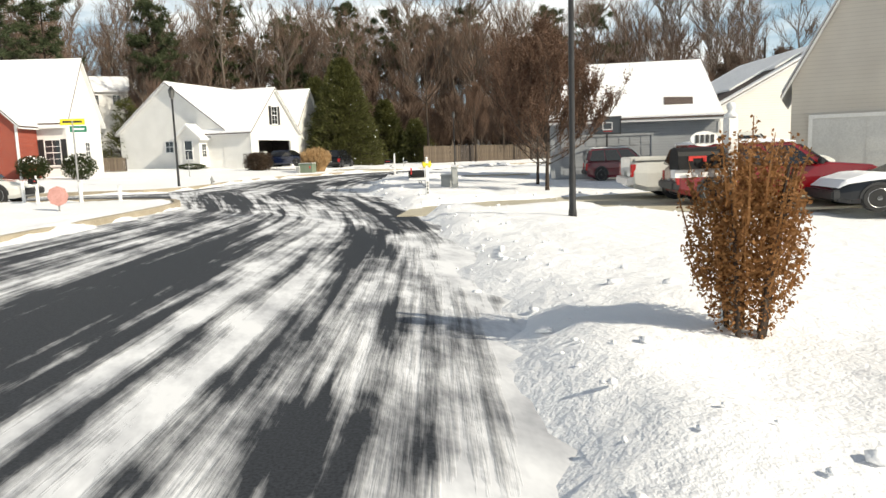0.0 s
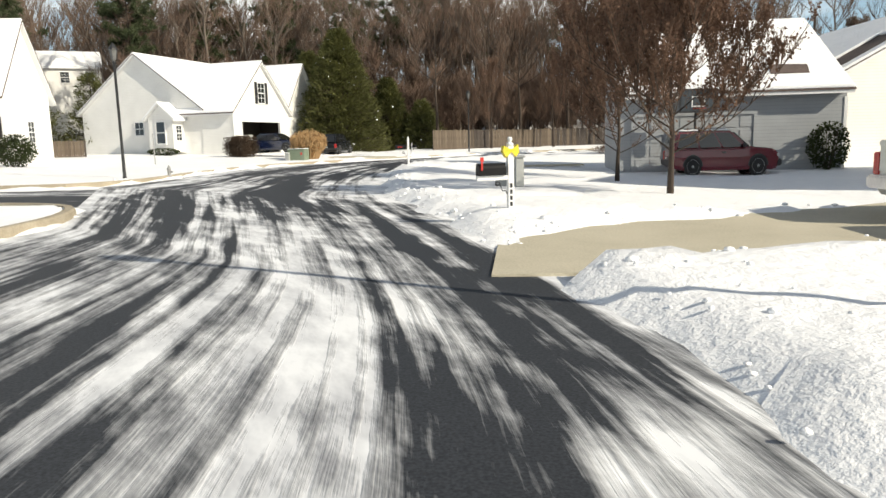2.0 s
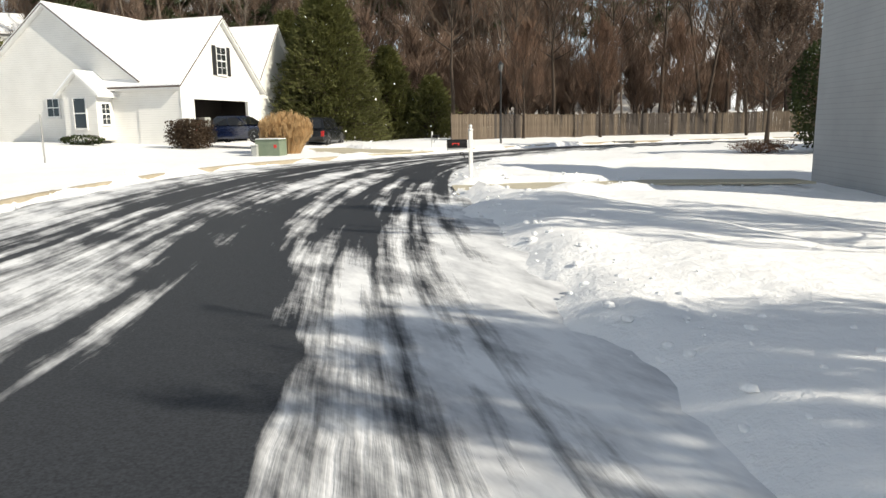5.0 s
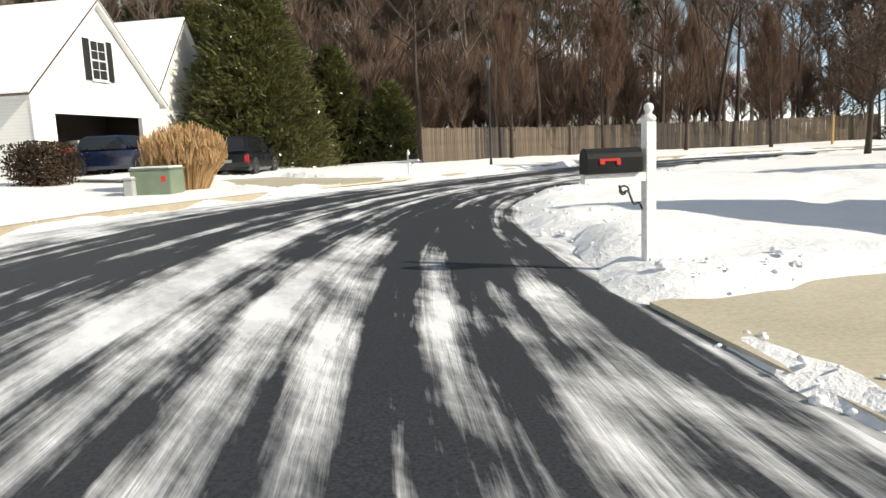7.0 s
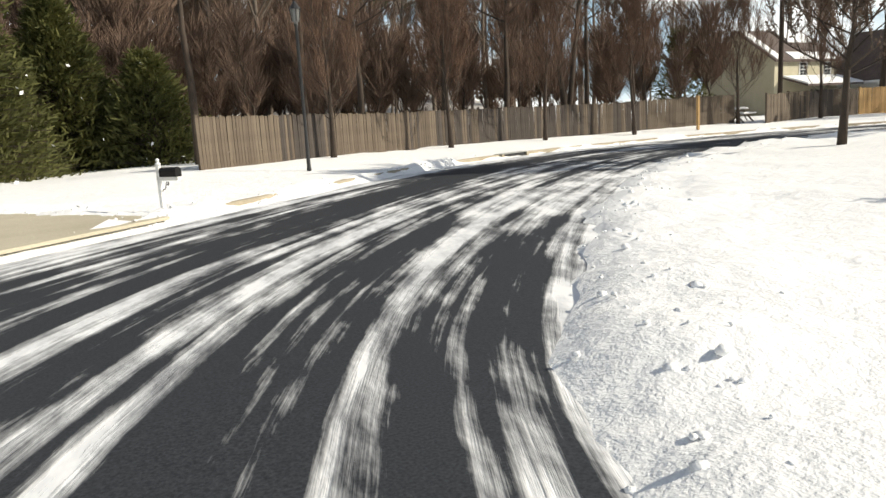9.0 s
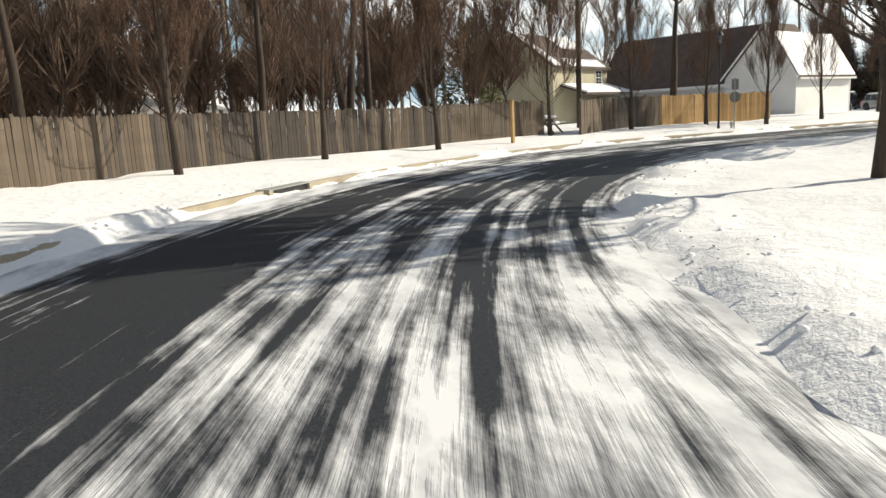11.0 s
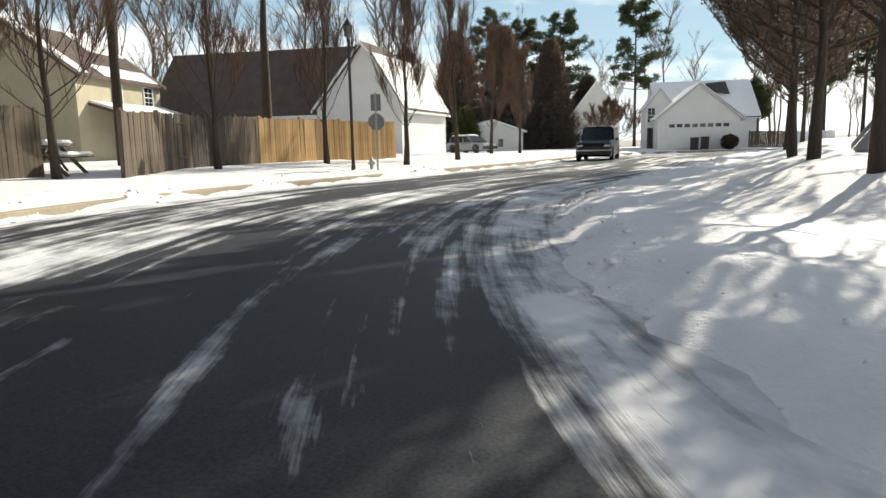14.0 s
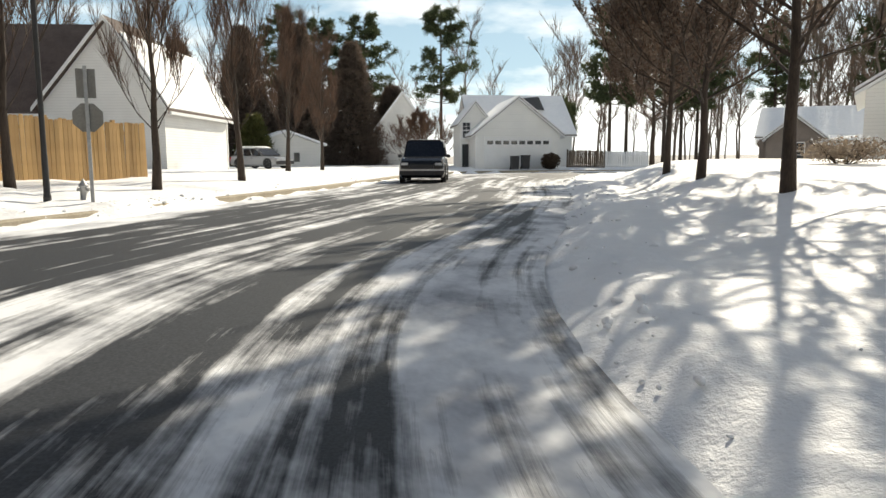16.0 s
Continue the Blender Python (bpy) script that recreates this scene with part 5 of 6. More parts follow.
def forked_tree(seed, x, y, h):
    """Two stems that part near the ground and lean away from each other."""
    rng = random.Random(seed)
    t = thing("forked_tree", pose(x, y, level(x, y) - 0.1), "bare forked tree with two leaning stems behind the fence", "tree", "tall bare trees")
    for s in (-1, 1):
        st, br, tw = Shape(), Shape(), Shape()
        pts = [Vector((s * 0.24 * k * (1 + 0.05 * k), 0.1 * k * s, h * k / 8)) for k in range(9)]
        st.tube(pts, [0.2 - 0.022 * k for k in range(9)], 8)
        for q in range(9):
            f = rng.uniform(3.5, 7.8)
            i = int(f)
            a = rng.uniform(0, 6.283)
            limb(br, tw, rng, pts[i].lerp(pts[i + 1], f - i), Vector((math.cos(a) * 0.5, math.sin(a) * 0.5, 0.8)), h * rng.uniform(0.15, 0.26), 0.06, 2, 0.5, 0.22, 6, 0.6)
        stem = part("stem", st, BARK, t, smooth=True)
        part("crown", br, BARK, stem)
        part("twig_mass", tw, TWIG, stem)["kind"] = "stuff"


forked_tree(41, 19.6, 83.2, 14)
cedar("cedar", 1, -10.6, 77.0, 11.0, 9.2, "tall broad green cedar with scraps of snow", 90, n=52000)
cedar("cedar", 2, -14.2, 81.5, 9.5, 6.0, "tall dense green cedar with scraps of snow", 20, n=14000)
cedar("cedar", 3, -6.4, 81.0, 7.0, 5.5, "dense green cedar with scraps of snow", 40, n=18000)
cedar("cedar", 4, -3.0, 80.0, 4.6, 4.6, "low spreading green cedar", 50, n=9000)
cedar("cedar", 5, -31.5, 72.0, 7.0, 6.0, "dense dark evergreen beside the house", 10, n=3000)
cedar("cedar", 6, -35.5, 70.0, 6.5, 5.5, "dense dark evergreen beside the house", 10, n=3000)
cedar("cedar", 7, 33.0, 89.0, 7.0, 4.4, "dark conical evergreen behind the fence gap", 0, n=3000)
for k, (x, y, hh) in enumerate([(-47, 78, 21), (-45, 83, 22), (-54, 80, 22), (-35, 90, 20), (-29, 100, 22), (-22, 104, 20), (-14, 108, 22), (-8, 110, 22), (-3, 112, 21), (4, 112, 22), (16, 108, 21), (24, 112, 22)]):
    pine("pine", 500 + k, x, y, hh, "tall dark pine rising above the bare woods", 0.52, spread=1.1)
for k, (x, y, hh) in enumerate([(105, 63.5, 17), (106, 72, 16.5), (101, 76.5, 14.5), (112, 82, 18), (94, 42, 16), (97, 39, 15), (103, 50, 7), (95.7, 47, 15.5), (98, 44.5, 15), (100, 36, 14), (97, 29, 15), (90, 22, 15), (81, 15, 14)]):
    pine("pine", 520 + k, x, y, hh, "tall loblolly pine with open tufted crown", 0.6, "distant pines", 1.35)
for k, (x, y, hh, w) in enumerate([(90.5, 88.0, 11, 7), (93.6, 83.0, 13, 8), (95, 78, 13.5, 8), (96, 73.0, 12, 7), (99, 69, 8, 6)]):
    cedar("brown_tree", 60 + k, x, y, hh, w, "tall dense brown-leaved tree beyond the bend", 0, "distant brown trees", 36000, DULL_LEAF)
cedar("cedar", 8, 85.5, 80.6, 4.2, 3.2, "dark green evergreen beside the white shed", 0, n=9000)
plume_grass(11, -10.45, 58.7, 2.5, 1.9)
shrub("hedge", 21, -16.3, 62.9, 2.4, 1.8, 1.6, "clipped dark brown hedge dusted with snow", HEDGE_LEAF, 9000, 0.05, -22, 0.006, shape=0.7, hollow=0.45)
shrub("shrub", 22, -22.8, 64.6, 3.4, 0.9, 0.6, "low dark shrubs under the bay window", GREEN_LEAF, 900, 0.06, -22)
shrub("shrub", 23, -26.5, 46.2, 2.3, 1.5, 1.6, "round dark green shrub capped with snow", GREEN_LEAF, 3600, 0.06, 0, 0.06, hollow=0.5)
shrub("shrub", 24, -24.0, 47.1, 2.4, 1.7, 1.8, "round dark green shrub capped with snow", GREEN_LEAF, 3600, 0.06, 0, 0.05, hollow=0.5)
bush = shrub("shrub", 25, 1.86, 4.36, 0.74, 0.62, 1.28, "rust-brown dried shrub round the mailbox post", RUST_LEAF, 11000, 0.0145, hollow=0.35)
brng = random.Random(5)
tips = Shape()
for k in range(70):
    a, rr = brng.uniform(0, 6.283), brng.random() ** 0.5 * 0.32
    b = Vector((math.cos(a) * rr, math.sin(a) * rr, brng.uniform(0.3, 1.0)))
    e = b + Vector((math.cos(a) * 0.10, math.sin(a) * 0.10, brng.uniform(0.2, 0.42)))
    ribbon(tips, b, e, 0.008, brng)
    for q in range(34):
        leaf(tips, b.lerp(e, brng.uniform(0.1, 1.0)) + Vector((brng.uniform(-1, 1), brng.uniform(-1, 1), brng.uniform(-1, 1))) * 0.03, 0.014, brng)
part("sprig_mass", tips, RUST_LEAF, bush)["kind"] = "stuff"
shrub("shrub", 31, 10.6, 49.6, 2.6, 2.4, 4.2, "tall dark evergreen holly in a snowy yard", GREEN_LEAF, 5200, 0.07)
shrub("shrub", 26, 12.9, 35.3, 1.5, 1.3, 1.8, "dark evergreen shrub beside the garage", GREEN_LEAF, 1500, 0.06)
shrub("shrub", 27, 8.5, 50.0, 2.6, 1.2, 0.55, "low twiggy brown shrub in the snowy yard", BROWN_LEAF, 2600, 0.03, hollow=0.3)
shrub("shrub", 28, 40.4, 58.2, 3.2, 1.6, 0.7, "low twiggy pale brown shrub with snow on it", STRAW_TWIG, 3600, 0.03, 0, 0.15, hollow=0.3)
shrub("shrub", 29, 76.5, 57.3, 2.2, 1.4, 1.3, "dark rounded shrub at the garage corner", HEDGE_LEAF, 2600, 0.07, hollow=0.3)
street_tree("small_tree", 431, 5.2, 0.5, 0.09, 88, 66.5, "small broad brown-leaved tree by the house", 4, 0.3, 26, "", 10, wide=0.42)

# ---- street furniture ----
def street_lamp(x, y, h=4.9):
    t = thing("street_lamp", pose(x, y, level(x, y) - 0.05), "black post street lamp with a glass lantern on snowy verge", "street lamp", "street lamps")
    part("post", Shape().lathe([(0.075, 0), (0.075, 0.12), (0.062, 0.18), (0.058, 0.9), (0.052, 1.0), (0.048, h - 0.55), (0.075, h - 0.5), (0.05, h - 0.45)], 12), IRON, t, smooth=True)
    lan = part("lantern", Shape().lathe([(0.05, h - 0.45), (0.10, h - 0.38), (0.15, h - 0.05), (0.12, h - 0.03)], 8), LANTERN_GLASS, t, "smoky glass lantern")
    part("cap", Shape().lathe([(0.18, h - 0.05), (0.17, h - 0.02), (0.07, h + 0.12), (0.02, h + 0.2)], 10), IRON, lan)
    for k in range(4):
        a = k * math.pi / 2
        part("rib", Shape().tube([(0.10 * math.cos(a), 0.10 * math.sin(a), h - 0.40), (0.155 * math.cos(a), 0.155 * math.sin(a), h - 0.05)], [0.016, 0.016], 4), IRON, lan)


def mailbox(x, y, turn, h=1.45, ribbon_on=False, number=True, plate=False, label="black metal mailbox with red flag on a white post", thick=0.055, size=0.8, up=0.0, sunk=0.05, flag_up=False):
    """A round-topped box on an arm; the box points along local -x, towards the road."""
    t = thing("mailbox", pose(x, y, level(x, y) - sunk, 0, 0, turn) @ Matrix.Diagonal((size, size, size, 1)), label, "mailbox", "mailboxes")
    w = thick
    post = Shape().box(-w, -w, -0.3, w, w, h - 0.1)
    p = part("post", post, TRIM, t, "white painted wooden post", bevel=0.008)
    part("finial", Shape().lathe([(0.06, h - 0.1), (0.066, h - 0.075), (0.05, h - 0.055), (0.03, h - 0.04), (0.03, h - 0.025), (0.038, h - 0.012), (0.044, h + 0.008), (0.042, h + 0.025), (0.032, h + 0.044), (0.012, h + 0.055)], 20), TRIM, p, smooth=True)
    part("arm", Shape().box(-0.62, -0.045, 0.80 + up, w, 0.045, 0.88 + up), TRIM, t)
    prof = [(-0.085, 0.0), (-0.085, 0.13)] + [(-0.085 * math.cos(a), 0.13 + 0.085 * math.sin(a)) for a in (0.5, 1.0, 1.571, 2.14, 2.64)] + [(0.085, 0.13), (0.085, 0.0)]
    b = part("box", Shape().prism([(-0.60, py, 0.885 + up + pz) for py, pz in prof][::-1], (0.50, 0, 0)), MAILBOX_BLACK, t, "round-topped black metal box")
    part("door", Shape().prism([(-0.612, py * 1.04, 0.883 + up + pz * 1.03) for py, pz in prof][::-1], (0.012, 0, 0)), MAILBOX_BLACK, b)
    if flag_up:
        part("flag", Shape().box(-0.56, -0.105, 0.98 + up, -0.53, -0.09, 1.18 + up).box(-0.575, -0.108, 1.13 + up, -0.515, -0.092, 1.21 + up), RED_PAINT, b, "red signal flag raised")
    else:
        part("flag", Shape().box(-0.50, -0.094, 0.99 + up, -0.31, -0.086, 1.012 + up).box(-0.50, -0.095, 0.965 + up, -0.455, -0.087, 0.99 + up).box(-0.345, -0.095, 0.955 + up, -0.31, -0.087, 0.99 + up), RED_PAINT, b, "red signal flag folded down")
    pts = [(-0.06 - 0.22 * k / 14, 0, 0.55 + up + 0.22 * k / 14 + 0.03 * math.sin(k * 0.9)) for k in range(15)]
    curl = [(-0.24 + 0.055 * math.cos(q * 0.7) * (1 - q / 14), 0, 0.72 + up + 0.055 * math.sin(q * 0.7) * (1 - q / 14)) for q in range(10)]
    part("scroll_bracket", Shape().tube(pts, [0.010] * len(pts), 5).tube(curl, [0.009] * len(curl), 5), IRON, t, "black wrought scroll bracket")
    if number:
        for k in range(4):
            z = 0.66 - 0.11 * k
            part("number_bar", Shape().box(-0.022, -w - 0.006, z, 0.022, -w + 0.001, z + 0.075), IRON, p)
    if ribbon_on:
        part("ribbon", Shape().prism([(-0.15, -0.075, 1.30), (-0.13, -0.075, 1.40), (-0.03, -0.08, 1.34), (0.03, -0.08, 1.34), (0.13, -0.075, 1.42), (0.15, -0.075, 1.28), (0.09, -0.08, 1.20), (0.0, -0.08, 1.29), (-0.09, -0.08, 1.19)], (0, 0.15, 0)), YELLOW, p, "yellow ribbon bow")
    if plate:
        pl = part("oval_plate", Shape().lathe([(0.15, -0.008), (0.15, 0.008)], 20, pose(-0.3, -0.02, 1.18 + up, 90) @ Matrix.Diagonal((1, 0.5, 1, 1))), TRIM, b, "white oval plate with dark characters")
        for k in range(4):
            part("number_bar", Shape().box(-0.395 + 0.055 * k, -0.04, 1.14 + up, -0.365 + 0.055 * k, -0.028, 1.22 + up), IRON, pl)
    return t


street_lamp(2.25, 12.5, 5.0)
street_lamp(-13.5, 36.3)
street_lamp(1.1, 69.2)
street_lamp(38.45, 75.8)
mailbox(-0.45, 19.1, 12, 1.5, True, sunk=0.24, flag_up=True)
mailbox(-2.85, 41.75, 5, 1.36, number=False, size=0.96, up=-0.06, sunk=0.03, thick=0.05)
mailbox(-3.4, 61.2, 130, 1.25, number=False, label="small dark mailbox on a pale post beside a driveway", thick=0.045)
mailbox(1.80, 4.50, 10, 2.3, size=0.62, plate=True, up=0.82, number=False, label="black mailbox with white oval plate, half inside a shrub")
mailbox(-13.5, 23.6, 100, 1.15, number=False, label="black mailbox on a white post at the corner")


def street_name_sign(x, y):
    t = thing("street_sign", pose(x, y, level(x, y) - 0.05, 0, 0, 10), "street name blades in yellow and green on a steel post", "street sign")
    part("post", Shape().tube([(0, 0, -0.2), (0, 0, 2.75)], [0.03, 0.03], 8), GALV, t)
    a = part("blade", Shape().box(-0.38, -0.012, 2.62, 0.38, 0.012, 2.82), YELLOW, t, "yellow upper blade")
    b = part("blade", Shape().box(-0.10, -0.012, 2.38, 0.42, 0.012, 2.58), GREEN_SIGN, t, "green lower blade")
    part("lettering", Shape().box(-0.3, -0.016, 2.69, 0.3, -0.011, 2.75), IRON, a)
    part("lettering", Shape().box(-0.03, -0.016, 2.45, 0.35, -0.011, 2.51), TRIM, b)


street_name_sign(-12.2, 23.8)


def marker_post(x, y, h=0.75):
    t = thing("marker_post", pose(x, y, level(x, y) - 0.05), "short white wooden marker post standing in snow", "post", "white marker posts")
    part("post", Shape().box(-0.045, -0.045, -0.2, 0.045, 0.045, h), TRIM, t, bevel=0.01)
    part("cap", Shape().prism([(-0.052, -0.052, h), (0.052, -0.052, h), (0.052, 0.052, h), (-0.052, 0.052, h)], (0, 0, 0.03)), TRIM, t)


marker_post(-10.3, 22.6, 0.5)
marker_post(-14.2, 24.0, 0.75)
marker_post(-12.0, 23.5, 0.7)


def octagon_board(x, y, turn):
    t = thing("low_sign", pose(x, y, level(x, y) - 0.02, 0, 0, turn), "small faded red octagonal yard sign on a stake", "yard sign")
    part("board", Shape().lathe([(0.26, -0.012), (0.26, 0.012)], 8, pose(0, 0, 0.42, 90, 0, 0)), FADED_RED, t, "faded red octagonal board")
    part("stake", Shape().box(-0.02, 0.012, -0.2, 0.02, 0.03, 0.4), GALV, t)


octagon_board(-10.0, 18.4, 10)


def hydrant(x, y, label="grey fire hydrant half buried in snow"):
    t = thing("fire_hydrant", pose(x, y, level(x, y) - 0.04) @ Matrix.Diagonal((0.6, 0.6, 0.6, 1)), label, "hydrant")
    part("barrel", Shape().lathe([(0.16, 0), (0.16, 0.06), (0.11, 0.08), (0.11, 0.5), (0.15, 0.52), (0.15, 0.56), (0.12, 0.6), (0.06, 0.72), (0.03, 0.74), (0.03, 0.79)], 14), GALV, t, smooth=True)
    for s in (-1, 1):
        part("outlet", Shape().tube([(0, 0.1 * s, 0.42), (0, 0.2 * s, 0.42)], [0.055, 0.06], 10), GALV, t)
    part("pumper_nozzle", Shape().tube([(0.1, 0, 0.36), (0.21, 0, 0.36)], [0.075, 0.08], 10), GALV, t)


hydrant(-11.9, 36.6)
hydrant(38.8, 75.25)
part_of_yard = thing("marker_pole", pose(-18.5, 52.0, level(-18.5, 52.0) - 0.05), "thin grey sign pole on the snowy lawn", "pole")
part("pole", Shape().tube([(0, 0, -0.1), (0, 0, 1.9)], [0.03, 0.03], 6), GALV, part_of_yard)


def stop_sign_back(x, y):
    t = thing("stop_sign", pose(x, y, level(x, y) - 0.05, 0, 0, -72), "back of a stop sign and square plate on a post", "road sign")
    part("post", Shape().box(-0.035, -0.03, -0.3, 0.03, 0.03, 2.65), GALV, t)
    part("square_plate", Shape().box(-0.17, 0.035, 2.05, 0.17, 0.045, 2.6), SIGN_BACK, t, "bare metal back of a square sign")
    part("octagon", Shape().lathe([(0.29, -0.006), (0.29, 0.006)], 8, pose(0, 0.045, 1.68, 90) @ pose(0, 0, 0, 0, 0, 22.5)), SIGN_BACK, t, "bare metal back of an octagonal sign")


stop_sign_back(38.25, 74.85)


def utility_box(x, y, turn, w, d, h, mat, label):
    t = thing("utility_box", pose(x, y, level(x, y) - 0.05, 0, 0, turn), label, "utility box", "utility boxes")
    part("cabinet", Shape().box(-w / 2, -d / 2, -0.1, w / 2, d / 2, h), mat, t, bevel=0.02)
    part("lid", Shape().box(-w / 2 - 0.03, -d / 2 - 0.03, h, w / 2 + 0.03, d / 2 + 0.03, h + 0.05), mat, t, bevel=0.015)
    part("snow_cap", Shape().box(-w / 2, -d / 2, h + 0.05, w / 2, d / 2, h + 0.09), SNOW, t, bevel=0.02)
    if w > 0.6:
        part("warning_label", Shape().box(w / 2 - 0.26, -d / 2 - 0.004, h * 0.55, w / 2 - 0.12, -d / 2 + 0.001, h * 0.75), RED_PAINT, t, "orange-red warning label")


utility_box(0.2, 25.9, 5, 0.58, 0.5, 0.45, UTILITY_GREY, "grey-green metal utility box in the snow")
utility_box(0.38, 25.4, 5, 0.2, 0.2, 0.72, UTILITY_GREY, "tall grey plastic cable pedestal in the snow")
utility_box(-10.85, 57.0, -12, 1.15, 0.9, 0.74, UTILITY_GREEN, "pale green transformer cabinet with an orange label")
utility_box(-11.5, 56.6, -12, 0.26, 0.26, 0.48, UTILITY_GREY, "pale cable pedestal beside the transformer cabinet")


def basketball_hoop(x, y, turn):
    t = thing("basketball_hoop", pose(x, y, level(x, y) - 0.3, 0, 0, turn), "black basketball hoop with framed backboard on a pole", "basketball hoop")
    part("pole", Shape().tube([(0, 0, -0.1), (0, 0, 2.4), (0, -0.5, 2.85)], [0.05, 0.05, 0.04], 8), IRON, t)
    b = part("backboard", Shape().box(-0.62, -0.56, 2.55, 0.62, -0.53, 3.35), GLASS, t, "smoked backboard")
    fr = Shape()
    fr.box(-0.66, -0.58, 2.51, 0.66, -0.52, 2.57).box(-0.66, -0.58, 3.32, 0.66, -0.52, 3.38).box(-0.66, -0.58, 2.57, -0.60, -0.52, 3.32).box(0.60, -0.58, 2.57, 0.66, -0.52, 3.32)
    part("backboard_frame", fr, IRON, b)
    part("target_square", Shape().box(-0.24, -0.59, 2.72, 0.24, -0.565, 2.76).box(-0.24, -0.59, 3.06, 0.24, -0.565, 3.1).box(-0.24, -0.59, 2.76, -0.2, -0.565, 3.06).box(0.2, -0.59, 2.76, 0.24, -0.565, 3.06), TRIM, b)
    ring = [(0.23 * math.cos(a), -0.85 + 0.23 * math.sin(a), 2.65) for a in [k * math.pi / 8 for k in range(17)]]
    part("rim", Shape().tube(ring, [0.012] * 17, 6), RED_PAINT, t)
    part("base", Shape().box(-0.4, -0.3, -0.05, 0.4, 0.5, 0.2), BLACK_PLASTIC, t, bevel=0.05)


basketball_hoop(8.25, 36.1, -10)


def utility_pole(x, y, h=13):
    t = thing("utility_pole", pose(x, y, level(x, y) - 0.3), "tall dark wooden utility pole behind the fence gap", "utility pole")
    part("pole", Shape().tube([(0, 0, 0), (0.02, 0, h * 0.5), (0, 0, h)], [0.17, 0.15, 0.12], 10), BARK, t, smooth=True)


utility_pole(37.4, 84.1)


# ---- fences ----
def plank_fence(name, line, mat, label, h=1.75, post_every=2.4):
    """Dog-eared boards side by side on rails, following the ground; each board is a piece of its own."""
    t = thing(name, pose(0, 0, 0), label, "fence", "plank fences")
    pts = along(np.array(line, float), 2000)
    seg = np.hypot(*np.diff(pts, axis=0).T)
    total = seg.sum()
    s = np.concatenate([[0], np.cumsum(seg)])
    n = int(total / 0.148)
    frng = random.Random(len(line) * 17 + int(total))
    shapes = []
    for k in range(8):
        w, e = 0.068, 0.03
        hh = h + (0.0, 0.02, -0.025, 0.01)[k % 4]
        shapes.append(Shape().prism([(-w, 0, -0.2), (w, 0, -0.2), (w, 0, hh - e), (w - e, 0, hh), (-w + e, 0, hh), (-w, 0, hh - e)], (0, 0.02, 0)).mesh("board", mat if k < 4 else DARK_WOOD))
    posts = []
    for i in range(n):
        q = (i + 0.5) * total / n
        x, y = np.interp(q, s, pts[:, 0]), np.interp(q, s, pts[:, 1])
        x2, y2 = np.interp(q + 0.05, s, pts[:, 0]), np.interp(q + 0.05, s, pts[:, 1])
        a = math.degrees(math.atan2(y2 - y, x2 - x))
        posts.append((q, x, y, a))
    zs = height(np.array([p[1] for p in posts]), np.array([p[2] for p in posts]))
    zs = np.convolve(np.pad(zs, 8, mode="edge"), np.ones(17) / 17, "valid")
    for (q, x, y, a), z in zip(posts, zs):
        # smooth noise along a grey fence picks runs of darker boards
        in_dark_run = mat is GREY_WOOD and float(lattice(np.array([q * 0.33]), np.array([3.5]), 5)[0]) + frng.uniform(-0.25, 0.25) > 0.44
        ob = new("board", shapes[frng.randrange(4) + (4 if in_dark_run else 0)])
        ob.parent = t
        ob.matrix_world = pose(x, y, z - 0.05 + frng.uniform(-0.012, 0.012), frng.uniform(-0.6, 0.6), frng.uniform(-0.5, 0.5), a + frng.uniform(-1.2, 1.2))
    for zr in (0.35, h - 0.35):
        part("rail", Shape().tube([(p[1] + 0.05 * -math.sin(radians(p[3])), p[2] + 0.05 * math.cos(radians(p[3])), z + zr) for p, z in list(zip(posts, zs))[::6]], [0.035] * len(posts[::6]), 4), mat, t)
    for j in range(0, n, max(1, int(post_every / 0.148))):
        q, x, y, a = posts[j]
        ob = part("post", Shape().box(-0.05, 0.022, -0.3, 0.05, 0.12, h + 0.02), mat, t)
        ob.matrix_world = pose(x, y, zs[j], 0, 0, a)
    return t



# ---- vehicles ----
def wheel(parent, x, y, r, w, side):
    m = pose(x, y, r, 90)
    t = part("wheel", Shape().lathe([(r * 0.70, -w / 2), (r * 0.94, -w / 2), (r, -w / 2 + 0.03), (r, w / 2 - 0.03), (r * 0.94, w / 2), (r * 0.70, w / 2)], 22, m), RUBBER, parent, smooth=False)
    o = -w / 2 * side
    rim = Shape()
    for e in (-1, 1):
        rim.lathe([(r * 0.05, e * w * 0.50), (r * 0.16, e * w * 0.50), (r * 0.24, e * w * 0.40), (r * 0.60, e * w * 0.44), (r * 0.68, e * w * 0.51), (r * 0.72, e * w * 0.48)], 20, m)
    for k in range(5):
        a = k * 2 * math.pi / 5
        rim.box(r * 0.2, -0.04, -w * 0.48, r * 0.64, 0.04, w * 0.48, m @ pose(0, 0, 0, 0, 0, math.degrees(a)))
    part("rim", rim, CHROME, t)


def loft(rings):
    """A closed skin through rings of equal size."""
    sh = Shape()
    k = len(rings[0])
    for r in rings:
        sh.v += [tuple(p) for p in r]
    for i in range(len(rings) - 1):
        for j in range(k):
            j2 = (j + 1) % k
            sh.f.append((i * k + j, i * k + j2, (i + 1) * k + j2, (i + 1) * k + j))
    sh.f.append(tuple(reversed(range(k))))
    sh.f.append(tuple((len(rings) - 1) * k + j for j in range(k)))
    return sh


